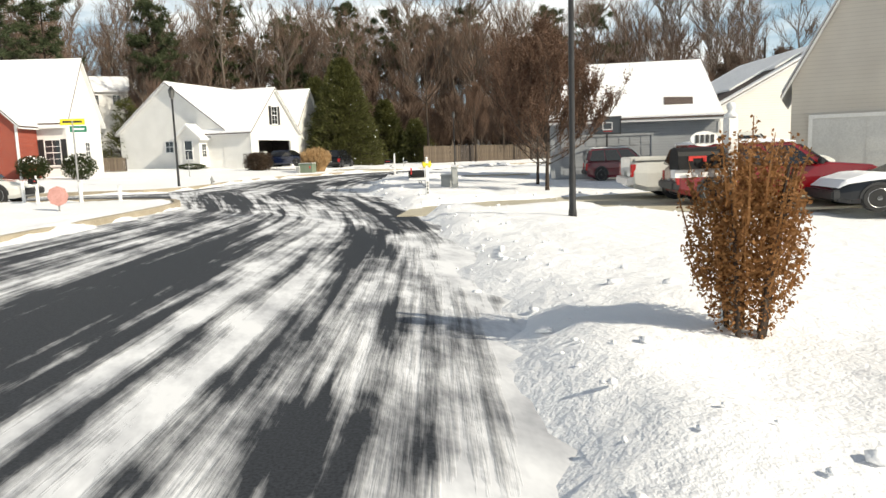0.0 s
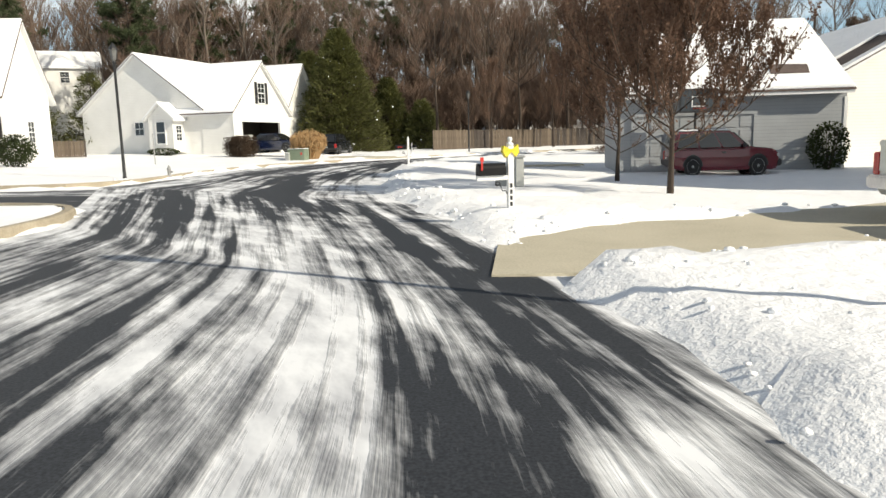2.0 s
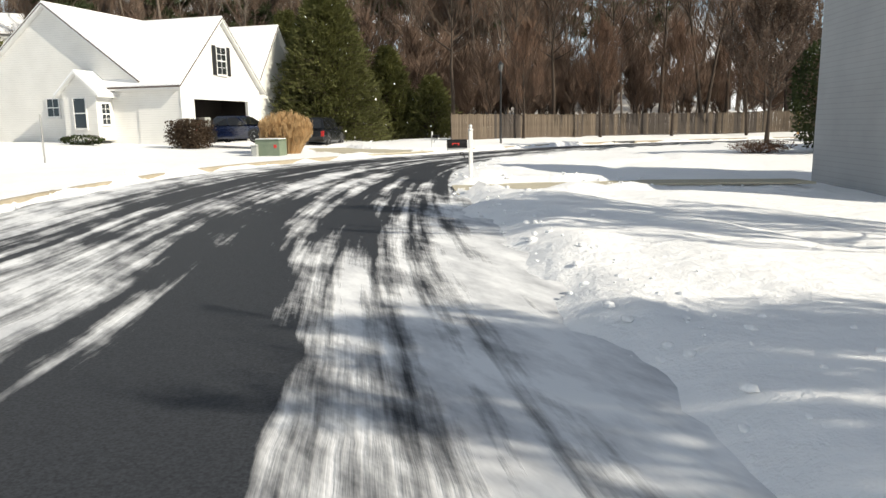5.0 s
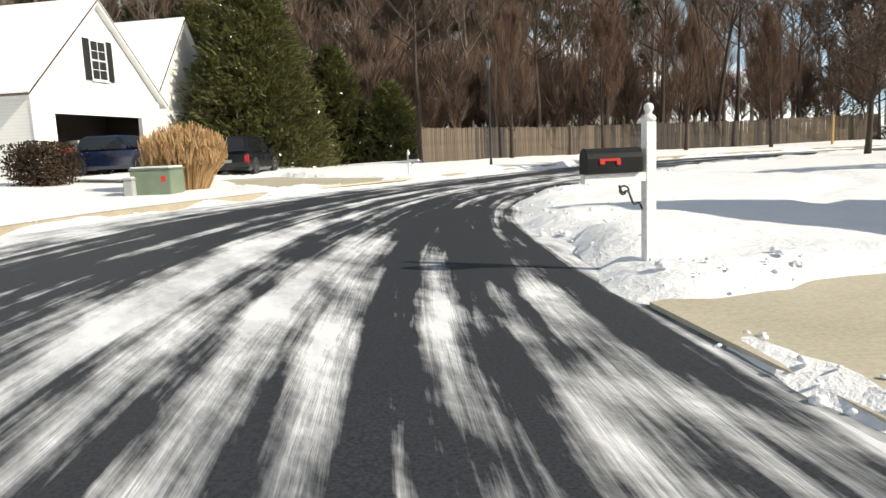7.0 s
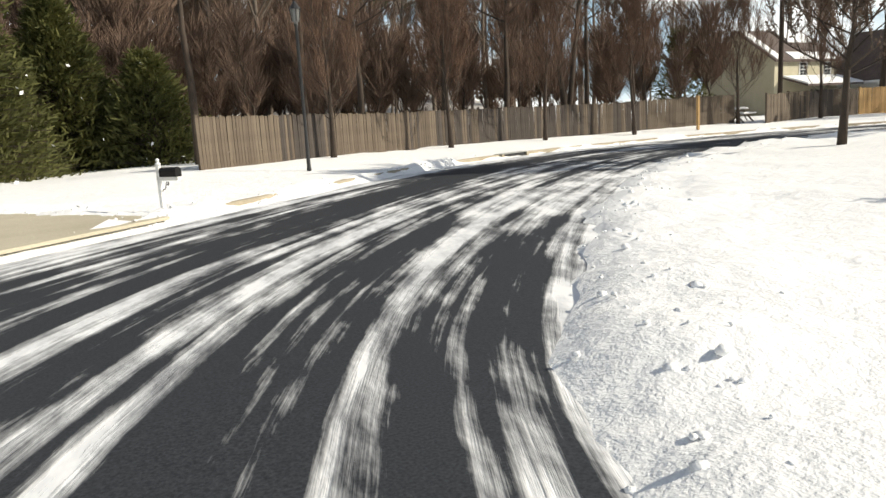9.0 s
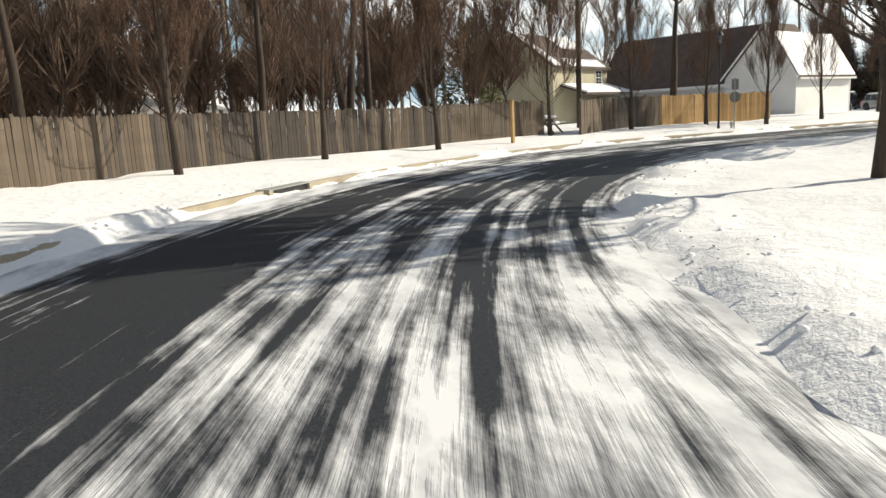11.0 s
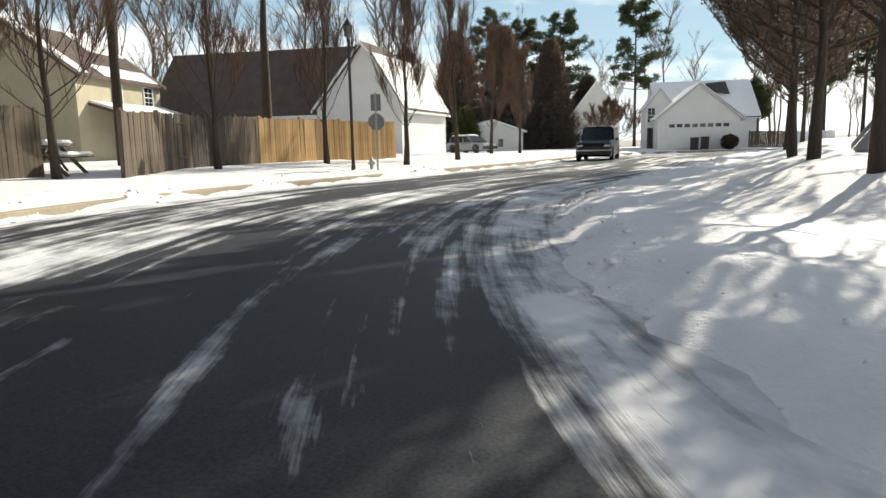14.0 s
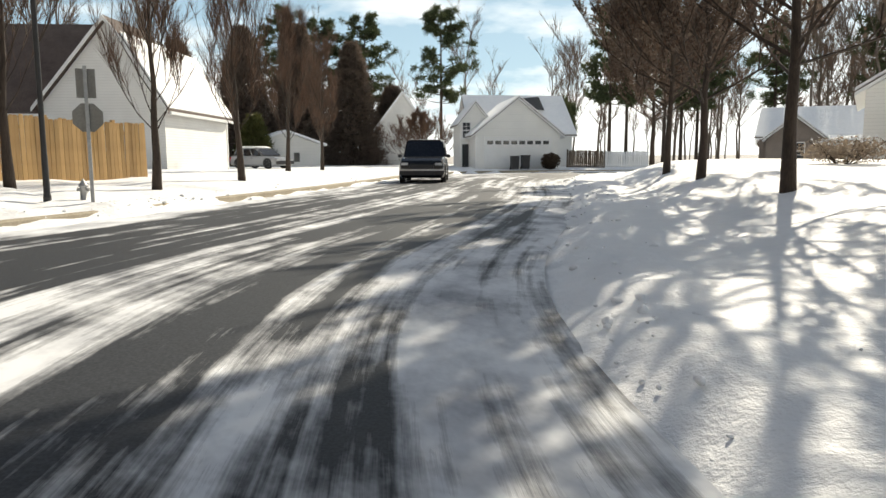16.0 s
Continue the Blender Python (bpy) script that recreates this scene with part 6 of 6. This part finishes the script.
def vehicle(name, m, label, category, paint, L=4.6, W=1.82, H=1.7, belt=0.98, hood=1.0, hood_len=1.25, tail=0.0, r=0.36, bed=None, snow=0.0, snow_hood=0.0, rack=False, grille=False, group="parked vehicles", windows=3):
    """Nose towards local +x, rear at x = 0; bed: length of a pickup's open box at the rear."""
    t = thing(name, m, label, category, group)
    c, hw = 0.22, W / 2

    def ring(x, z0, z1, k):
        w = hw * k
        return [(x, -w + 0.06, z0), (x, -w, z0 + 0.12), (x, -w, z0 + (z1 - z0) * 0.6), (x, -w + 0.05, z1 - 0.03), (x, -w + 0.12, z1), (x, w - 0.12, z1), (x, w - 0.05, z1 - 0.03), (x, w, z0 + (z1 - z0) * 0.6), (x, w, z0 + 0.12), (x, w - 0.06, z0)]
    top = belt
    xs = [(0.0, c + 0.22, top - 0.08, 0.93), (0.08, c + 0.08, top, 0.97), (0.4, c, top, 1.0), (L - hood_len - 0.25, c, top, 1.0), (L - hood_len, c, hood + 0.03, 1.0), (L - 0.3, c, hood - 0.06, 0.97), (L - 0.08, c + 0.05, hood - 0.16, 0.93), (L, c + 0.2, hood - 0.3, 0.88)]
    body = loft([ring(*q) for q in xs])
    b = part("body", body, paint, t, bevel=0.03, segments=3)
    # wheel openings stand out as dark arches
    for x in (0.85 if not bed else 1.15, L - 0.88):
        for s in (-1, 1):
            arch = Shape()
            pts = [(x + (r + 0.055) * math.cos(a), s * (hw - 0.10), r + (r + 0.055) * math.sin(a)) for a in [math.pi * k / 10 for k in range(11)]]
            arch.prism(pts if s < 0 else pts[::-1], (0, s * 0.103, 0))
            part("wheel_arch", arch, BLACK_PLASTIC, b)
            wheel(t, x, s * (hw - 0.09), r, 0.22, s)
    # cabin
    x0 = (bed + 0.02 if bed else tail)
    x1 = L - hood_len + 0.05
    k = 0.82
    cab = Shape()
    lo = [(x0, top - 0.02), (x1, top - 0.02)]
    hi = [(x0 + (0.12 if bed else 0.22), H), (x1 - 0.72, H)]
    ringv = []
    for (xa, za), f in ((lo[0], 0.96), (lo[1], 0.94), (hi[1], k), (hi[0], k)):
        ringv.append((xa, -hw * f, za))
    other = [(x, -y, z) for x, y, z in ringv]
    cab.v = ringv + other
    cab.f = [(0, 1, 2, 3), (7, 6, 5, 4), (0, 4, 5, 1), (1, 5, 6, 2), (2, 6, 7, 3), (3, 7, 4, 0)]
    part("cabin", cab, paint, t, bevel=0.09, segments=4)

    def side_pt(u, v, s, out=0.006):
        a = Vector(ringv[0]).lerp(Vector(ringv[1]), u)
        d = Vector(ringv[3]).lerp(Vector(ringv[2]), u)
        p = a.lerp(d, v)
        return (p.x, (p.y - out) * (1 if s < 0 else -1), p.z)
    n = windows
    for s in (-1, 1):
        for i in range(n):
            u0, u1 = 0.05 + 0.9 * i / n + 0.015, 0.05 + 0.9 * (i + 1) / n - 0.015
            if i == n - 1:
                u1 = 0.93
            q = [side_pt(u0, 0.08, s), side_pt(u1, 0.08, s), side_pt(u1 - (0.02 if i == n - 1 else 0), 0.86, s), side_pt(u0, 0.86, s)]
            gl = Shape().prism(q if s < 0 else q[::-1], (0, 0.004 * s, 0))
            part("side_window", gl, CAR_GLASS, t)
        part("door_handle", Shape().box(x1 - 1.15, s * (hw + 0.004) - 0.012, top - 0.16, x1 - 1.0, s * (hw + 0.004) + 0.012, top - 0.12), BLACK_PLASTIC, t)
        part("side_mirror", Shape().box(x1 - 0.35, s * (hw + 0.09) - 0.09, top + 0.02, x1 - 0.22, s * (hw + 0.09) + 0.09, top + 0.17), BLACK_PLASTIC, t, bevel=0.03)
    f0, f1 = ringv[1], ringv[2]
    ws = [(f0[0] - 0.05, f0[1] * 0.93, f0[2] + 0.06), (f0[0] - 0.05, -f0[1] * 0.93, f0[2] + 0.06), (f1[0] + 0.06, -f1[1] * 0.92, f1[2] - 0.08), (f1[0] + 0.06, f1[1] * 0.92, f1[2] - 0.08)]
    part("windscreen", Shape().prism(ws, (0.025, 0, 0.02)), CAR_GLASS, t)
    r0, r1 = ringv[0], ringv[3]
    rw = [(r0[0] + 0.035, -r0[1] * 0.86, r0[2] + 0.1), (r0[0] + 0.035, r0[1] * 0.86, r0[2] + 0.1), (r1[0] - 0.035, r1[1] * 0.88, r1[2] - 0.1), (r1[0] - 0.035, -r1[1] * 0.88, r1[2] - 0.1)]
    part("rear_window", Shape().prism(rw, (-0.05, 0, 0)), CAR_GLASS, t)
    part("front_bumper", Shape().box(L - 0.12, -hw * 0.95, 0.34, L + 0.09, hw * 0.95, 0.58), BLACK_PLASTIC, t, bevel=0.04)
    part("rear_bumper", Shape().box(-0.12, -hw * 0.95, 0.40, 0.08, hw * 0.95, 0.60), CHROME if bed else BLACK_PLASTIC, t, bevel=0.03)
    if grille:
        part("grille", Shape().box(L - 0.03, -hw * 0.5, 0.62, L + 0.02, hw * 0.5, hood - 0.32), BLACK_PLASTIC, t)
        part("bumper_strip", Shape().box(L + 0.06, -hw * 0.94, 0.53, L + 0.11, hw * 0.94, 0.60), CHROME, t, "bright chrome strip", bevel=0.01)
    for s in (-1, 1):
        part("headlight", Shape().box(L - 0.14, s * hw * 0.72 - 0.16, hood - 0.36, L + 0.01, s * hw * 0.72 + 0.14, hood - 0.24), CLEAR_LENS, t, bevel=0.02)
        part("tail_light", Shape().box(-0.02, s * (hw * 0.86) - 0.09, top - 0.42, 0.12, s * (hw * 0.86) + 0.09, top - 0.08), RED_LENS, t, bevel=0.015)
    part("plate", Shape().box(-0.03, -0.16, top - 0.42, -0.005, 0.16, top - 0.28), UTILITY_GREY, t)
    if bed:
        part("bed_floor", Shape().box(0.08, -hw + 0.1, top + 0.005, bed - 0.05, hw - 0.1, top + 0.03), BLACK_PLASTIC, t)
        for s in (-1, 1):
            part("bed_rail", Shape().box(0.06, s * (hw - 0.07) - 0.05, top, bed, s * (hw - 0.07) + 0.05, top + 0.10), paint, t, bevel=0.02)
        part("tailgate", Shape().box(-0.012, -hw + 0.2, c + 0.42, 0.05, hw - 0.2, top + 0.10), paint, t, bevel=0.02)
    if rack:
        for s in (-1, 1):
            part("roof_rail", Shape().tube([(x0 + 0.5, s * hw * 0.66, H + 0.05), (x1 - 1.0, s * hw * 0.66, H + 0.05)], [0.02, 0.02], 6), BLACK_PLASTIC, t)
    if snow:
        srng = random.Random(int(L * 100))
        xs_ = [hi[0][0] + 0.04 + (hi[1][0] - hi[0][0] - 0.08) * q / 9 for q in range(10)]
        rings = []
        for q, x in enumerate(xs_):
            f = 0.35 if q in (0, 9) else srng.uniform(0.75, 1.1)
            rings.append([(x, -hw * 0.77, H + 0.003), (x, -hw * 0.74, H + snow * f * 0.6), (x, -hw * 0.55, H + snow * f), (x, 0, H + snow * f * 1.1), (x, hw * 0.55, H + snow * f), (x, hw * 0.74, H + snow * f * 0.6), (x, hw * 0.77, H + 0.003)])
        part("roof_snow", loft(rings), SNOW, t, "layer of snow on the roof", smooth=True)
    if snow_hood:
        sh = loft([[(x, -hw * 0.9, z), (x, -hw * 0.8, z + snow_hood * f), (x, hw * 0.8, z + snow_hood * f), (x, hw * 0.9, z)] for x, z, f in ((L - hood_len + 0.15, hood + 0.02, 1.0), (L - 0.7, hood - 0.02, 1.1), (L - 0.25, hood - 0.10, 0.7), (L - 0.05, hood - 0.2, 0.2))])
        part("hood_snow", sh, SNOW, t, "thick snow on the bonnet", bevel=0.04)
    return t


def zv(x, y, dz=-0.04):
    return level(x, y) + dz


MAROON, RED, WHITE_CAR, NAVY, BLACK_CAR, DARK_GREY, SILVER = (car_paint(n, c) for n, c in (("maroon_paint", (0.15, 0.009, 0.02)), ("bright_red_paint", (0.22, 0.004, 0.009)), ("white_car_paint", (0.72, 0.71, 0.66)), ("navy_paint", (0.008, 0.016, 0.05)), ("black_car_paint", (0.014, 0.016, 0.02)), ("charcoal_paint", (0.006, 0.008, 0.012)), ("silver_paint", (0.35, 0.36, 0.37))))
vehicle("estate_car", pose(6.95, 35.2, -0.32, 0, 0, -6) @ Matrix.Diagonal((0.84, 0.92, 1.03, 1)), "maroon estate car with snow on its roof, parked in snow", "car", MAROON, 4.4, 1.75, 1.58, snow=0.08, rack=True)
vehicle("sport_utility_car", pose(5.05, 15.97, 0.03, 0, 0, -6) @ Matrix.Diagonal((0.88, 0.86, 0.86, 1)), "bright red sport utility car with snow on its roof", "car", RED, 4.8, 1.85, 1.5, 0.93, 0.96, 1.3, snow=0.1, rack=True, r=0.35)
vehicle("pickup_truck", pose(4.635, 18.2, 0.03, 0, 0, -4) @ Matrix.Diagonal((0.92, 0.9, 0.92, 1)), "white pickup truck with chrome bumper on a cleared driveway", "pickup truck", WHITE_CAR, 5.3, 1.85, 1.70, 1.02, 1.08, 1.35, bed=1.95, r=0.38, windows=2)
vehicle("saloon_car", pose(11.3, 13.7, -0.04, 0, 0, 174) @ Matrix.Diagonal((0.86, 0.86, 0.72, 1)), "dark saloon car under a thick layer of snow", "car", BLACK_CAR, 4.5, 1.75, 1.30, 0.85, 0.82, 1.25, tail=0.9, snow=0.16, snow_hood=0.18, windows=2)
vehicle("saloon_car", pose(-16.0, 64.9, 0.62, 0, 0, -18), "dark blue car parked before the open garage", "car", NAVY, 4.4, 1.75, 1.45, 0.92, 0.88, 1.25, tail=0.8, windows=2)
vehicle("sport_utility_car", pose(-10.6, 67.2, 0.25, 0, 0, 80), "black sport utility car parked beside the cedars", "car", BLACK_CAR, 4.6, 1.85, 1.72, 1.0, 1.02, r=0.37)
vehicle("sport_utility_car", pose(58.6, 67.3, 0.0, 0, 0, 174), "charcoal sport utility car with chrome bumper on the road", "car", DARK_GREY, 4.9, 1.95, 1.86, 1.05, 1.10, 1.5, grille=True, r=0.39, snow=0.02, rack=True)
vehicle("sport_utility_car", pose(81.0, 83.2, zv(79, 83), 0, 0, -172), "dark blue sport utility car with snow on its roof", "car", NAVY, 4.5, 1.85, 1.75, 1.0, 1.02, snow=0.1)
vehicle("saloon_car", pose(77.5, 80.3, zv(76, 79), 0, 0, -125), "silver car with snow parked beyond the street trees", "car", SILVER, 4.6, 1.78, 1.5, 0.92, 0.9, 1.3, tail=0.3, windows=3, snow=0.1)
vehicle("saloon_car", pose(-19.6, 25.6, 0.0, 0, 0, 8), "white car with snow on it in the side street", "car", WHITE_CAR, 4.5, 1.75, 1.45, 0.92, 0.88, 1.25, tail=0.6, windows=2, snow=0.06)

# ---- driveways and yard things ----
def driveway(name, poly, z, label):
    sh = Shape()
    wide = [Vector((x, y, 0)) for x, y in poly]
    mid = sum(wide, Vector()) / len(wide)
    sh.prism([tuple(v + (v - mid).normalized() * 0.3 + Vector((0, 0, z - 0.05))) for v in wide][::-1], (0, 0, 0.05))
    return tagged(part(name, sh, DRIVE), label, "driveway", kind="structure")


for k, (poly, z) in enumerate(DRIVES):
    driveway("driveway_%d" % (k + 1), poly, z, ("cleared tan concrete driveway with heaped snow along it", "narrow cleared strip of tan concrete driveway", "cleared tan concrete driveway beside the cedars")[k])

# fence behind the street trees, and its newer stretch
plank_fence("plank_fence", [(-1.9, 71.5), (1.4, 74.2), (5.2, 77.2), (10, 79.4), (15, 80.5), (20, 81.1), (25, 81.3), (30.2, 81.0)], GREY_WOOD, "weathered grey plank fence along the snowy bank")
plank_fence("plank_fence", [(31.0, 79.3), (35.0, 80.2), (39.6, 79.9)], GREY_WOOD, "weathered grey plank fence beside the utility pole")
plank_fence("plank_fence", [(39.7, 79.9), (43, 79.0), (47.6, 76.9)], NEW_WOOD, "new honey-coloured plank fence along the verge")
plank_fence("plank_fence", [(-29.6, 58.8), (-27.2, 61.5)], GREY_WOOD, "short weathered plank fence between two houses", 1.2)
plank_fence("plank_fence", [(80.2, 55.2), (79.7, 52.2)], GREY_WOOD, "low weathered plank fence beside the far house", 1.4)
plank_fence("plank_fence", [(81.5, 51.7), (80.5, 48.4)], TRIM, "low white plank fence beside the far house", 1.3)


def single_post(x, y):
    t = thing("fence_post", pose(x, y, level(x, y) - 0.1), "lone wooden post standing before the fence", "post")
    part("post", Shape().box(-0.07, -0.07, 0, 0.07, 0.07, 1.95), NEW_WOOD, t, bevel=0.01)
    part("cap", Shape().box(-0.09, -0.09, 1.95, 0.09, 0.09, 1.99), NEW_WOOD, t)


single_post(25.4, 78.9)


def picnic_table(x, y, turn):
    """Tipped table covered with snow in the gap of the fence."""
    t = thing("picnic_table", pose(x, y, level(x, y), 0, 0, turn), "wooden picnic table laden with snow in the fence gap", "picnic table")
    top = part("tabletop", Shape().box(-0.9, -0.4, 0.70, 0.9, 0.4, 0.75), GREY_WOOD, t)
    part("snow_layer", Shape().box(-0.88, -0.38, 0.752, 0.88, 0.38, 0.9), SNOW, top, bevel=0.05)
    for s in (-1, 1):
        bench = part("bench", Shape().box(-0.9, s * 0.75 - 0.14, 0.42, 0.9, s * 0.75 + 0.14, 0.46), GREY_WOOD, t)
        part("snow_layer", Shape().box(-0.88, s * 0.75 - 0.13, 0.462, 0.88, s * 0.75 + 0.13, 0.58), SNOW, bench, bevel=0.04)
        for q in (-1, 1):
            part("leg", Shape().tube([(s * 0.7, q * 0.1, 0.70), (s * 0.7, q * 0.75, -0.05)], [0.05, 0.05], 4), GREY_WOOD, t)


picnic_table(31.0, 81.6, 20)
picnic_table(32.3, 83.4, -10)


# clods of ploughed and shovelled snow along the road's edges and the driveways
def snow_clods(seed, count):
    crng = np.random.default_rng(seed)
    bm = bmesh.new()
    bmesh.ops.create_icosphere(bm, subdivisions=1, radius=1.0)
    bv = np.array([v.co[:] for v in bm.verts])
    bf = np.array([[v.index for v in f.verts] for f in bm.faces])
    bm.free()
    edges = [along(RIGHT[RIGHT[:, 1] > -5], 3000), along(LEFT_FAR[LEFT_FAR[:, 0] > -14], 3000)] + [along(np.concatenate([p, p[:1]]), 900) for p, z in DRIVES]
    spread = (0.45, 0.4, 0.22, 0.22, 0.22)
    share = (0.40, 0.34, 0.12, 0.05, 0.09)
    vs, fs, n = [], [], 0
    for line, w, q in zip(edges, spread, share):
        k = int(count * q)
        pick = line[crng.integers(0, len(line), k)] + crng.normal(0, w, (k, 2))
        zs = height(pick[:, 0], pick[:, 1])
        size = 0.014 + 0.036 * crng.random(k) ** 3
        for (x, y), z, r in zip(pick, zs, size):
            if z < -0.04:
                continue
            v = bv * (r * crng.uniform(0.7, 1.25, (len(bv), 1))) * np.array([crng.uniform(0.8, 1.5), crng.uniform(0.8, 1.5), 0.7])
            vs.append(v + np.array([x, y, z + 0.15 * r]))
            fs.append(bf + n)
            n += len(bv)
    ob = new("snow_clod_mass", raw_mesh("snow_clod_mass", np.concatenate(vs), np.concatenate(fs), SNOW))
    return tagged(ob, "loose clods of shovelled snow along road edges", "snow clods", kind="stuff")


snow_clods(3, 5200)


def drain_inlet(x, y, turn):
    t = thing("storm_drain", pose(x, y, 0.0, 0, 0, turn), "concrete storm drain inlet with a dark slot in the kerb", "storm drain")
    part("hood", Shape().box(-1.0, -0.02, 0.143, 1.0, 0.35, 0.172), UTILITY_GREY, t, "concrete slab over the slot", bevel=0.01)
    # solid black block gives the shade inside the slot
    part("slot", Shape().box(-0.85, 0.06, -0.1, 0.85, 0.12, 0.142), BLACK_PLASTIC, t, "black block for the shaded opening")
    for s in (-1, 1):
        part("cheek", Shape().box(s * 0.93 - 0.08, -0.02, -0.1, s * 0.93 + 0.08, 0.3, 0.143), KERB, t)


drain_inlet(9.9, 72.0, 30)


def storage_box(x, y, z, w, d, h, mat, label):
    t = thing("storage_box", pose(-17.46, 65.42, 0.83, 0, 0, -18.5) @ pose(x, y, z), label, "box", "things in the open garage")
    part("tub", Shape().box(-w / 2, -d / 2, 0, w / 2, d / 2, h * 0.86), mat, t, bevel=0.02)
    part("lid", Shape().box(-w / 2 - 0.02, -d / 2 - 0.02, h * 0.86, w / 2 + 0.02, d / 2 + 0.02, h), mat, t, bevel=0.015)


for x, y, z, w, d, h, mat, lb in ((-1.7, 1.9, -0.02, 0.6, 0.9, 1.15, RED_PAINT, "red tool chest standing in the open garage"), (-1.5, 3.1, -0.02, 0.5, 0.7, 0.95, RED_PAINT, "red storage box in the open garage"), (-1.6, 4.3, -0.02, 0.6, 0.6, 1.3, UTILITY_GREY, "grey storage box in the open garage"), (-1.9, 5.4, -0.02, 0.6, 0.9, 0.8, GREY_WOOD, "brown box in the open garage")):
    storage_box(x, y, z, w, d, h, mat, lb)


def garden_slide(x, y, turn):
    t = thing("garden_slide", pose(x, y, level(x, y) - 0.05, 0, 0, turn), "pale grey-green playground slide standing in the snow", "slide")
    part("chute", Shape().prism([(0, -0.25, 0.1), (1.15, -0.25, 1.45), (1.45, -0.25, 1.45), (1.45, -0.25, 1.38), (1.2, -0.25, 1.36), (0.08, -0.25, 0.04)][::-1], (0, 0.5, 0)), UTILITY_GREY, t, "sloping plastic chute", bevel=0.015)
    for s in (-1, 1):
        part("side_lip", Shape().prism([(0, s * 0.26, 0.1), (1.15, s * 0.26, 1.45), (1.15, s * 0.26, 1.57), (0, s * 0.26, 0.22)][::s], (0, 0.03 * s, 0)), UTILITY_GREY, t)
        part("leg", Shape().tube([(1.35, s * 0.22, 1.4), (1.55, s * 0.28, -0.1)], [0.03, 0.03], 6), GALV, t)
    for k in range(4):
        part("rung", Shape().tube([(1.38 + 0.04 * k, -0.26, 1.1 - 0.28 * k), (1.38 + 0.04 * k, 0.26, 1.1 - 0.28 * k)], [0.02, 0.02], 6), GALV, t)


garden_slide(31.25, 62.2, -75)


def wheeled_bin(x, y, turn):
    t = thing("wheeled_bin", pose(x, y, level(x, y), 0, 0, turn), "dark plastic wheeled bin beside the garage door", "bin", "wheeled bins")
    part("tub", Shape().prism([(-0.26, -0.3, 0.05), (0.26, -0.3, 0.05), (0.3, -0.36, 1.0), (-0.3, -0.36, 1.0)], (0, 0.6, 0)), BLACK_PLASTIC, t, bevel=0.02)
    part("lid", Shape().box(-0.32, -0.4, 1.0, 0.32, 0.32, 1.06), BLACK_PLASTIC, t, bevel=0.02)
    for s in (-1, 1):
        part("wheel", Shape().tube([(s * 0.24, 0.27, 0.1), (s * 0.3, 0.27, 0.1)], [0.1, 0.1], 12), RUBBER, t)


wheeled_bin(76.5, 59.2, -88)
wheeled_bin(76.5, 60.0, -88)
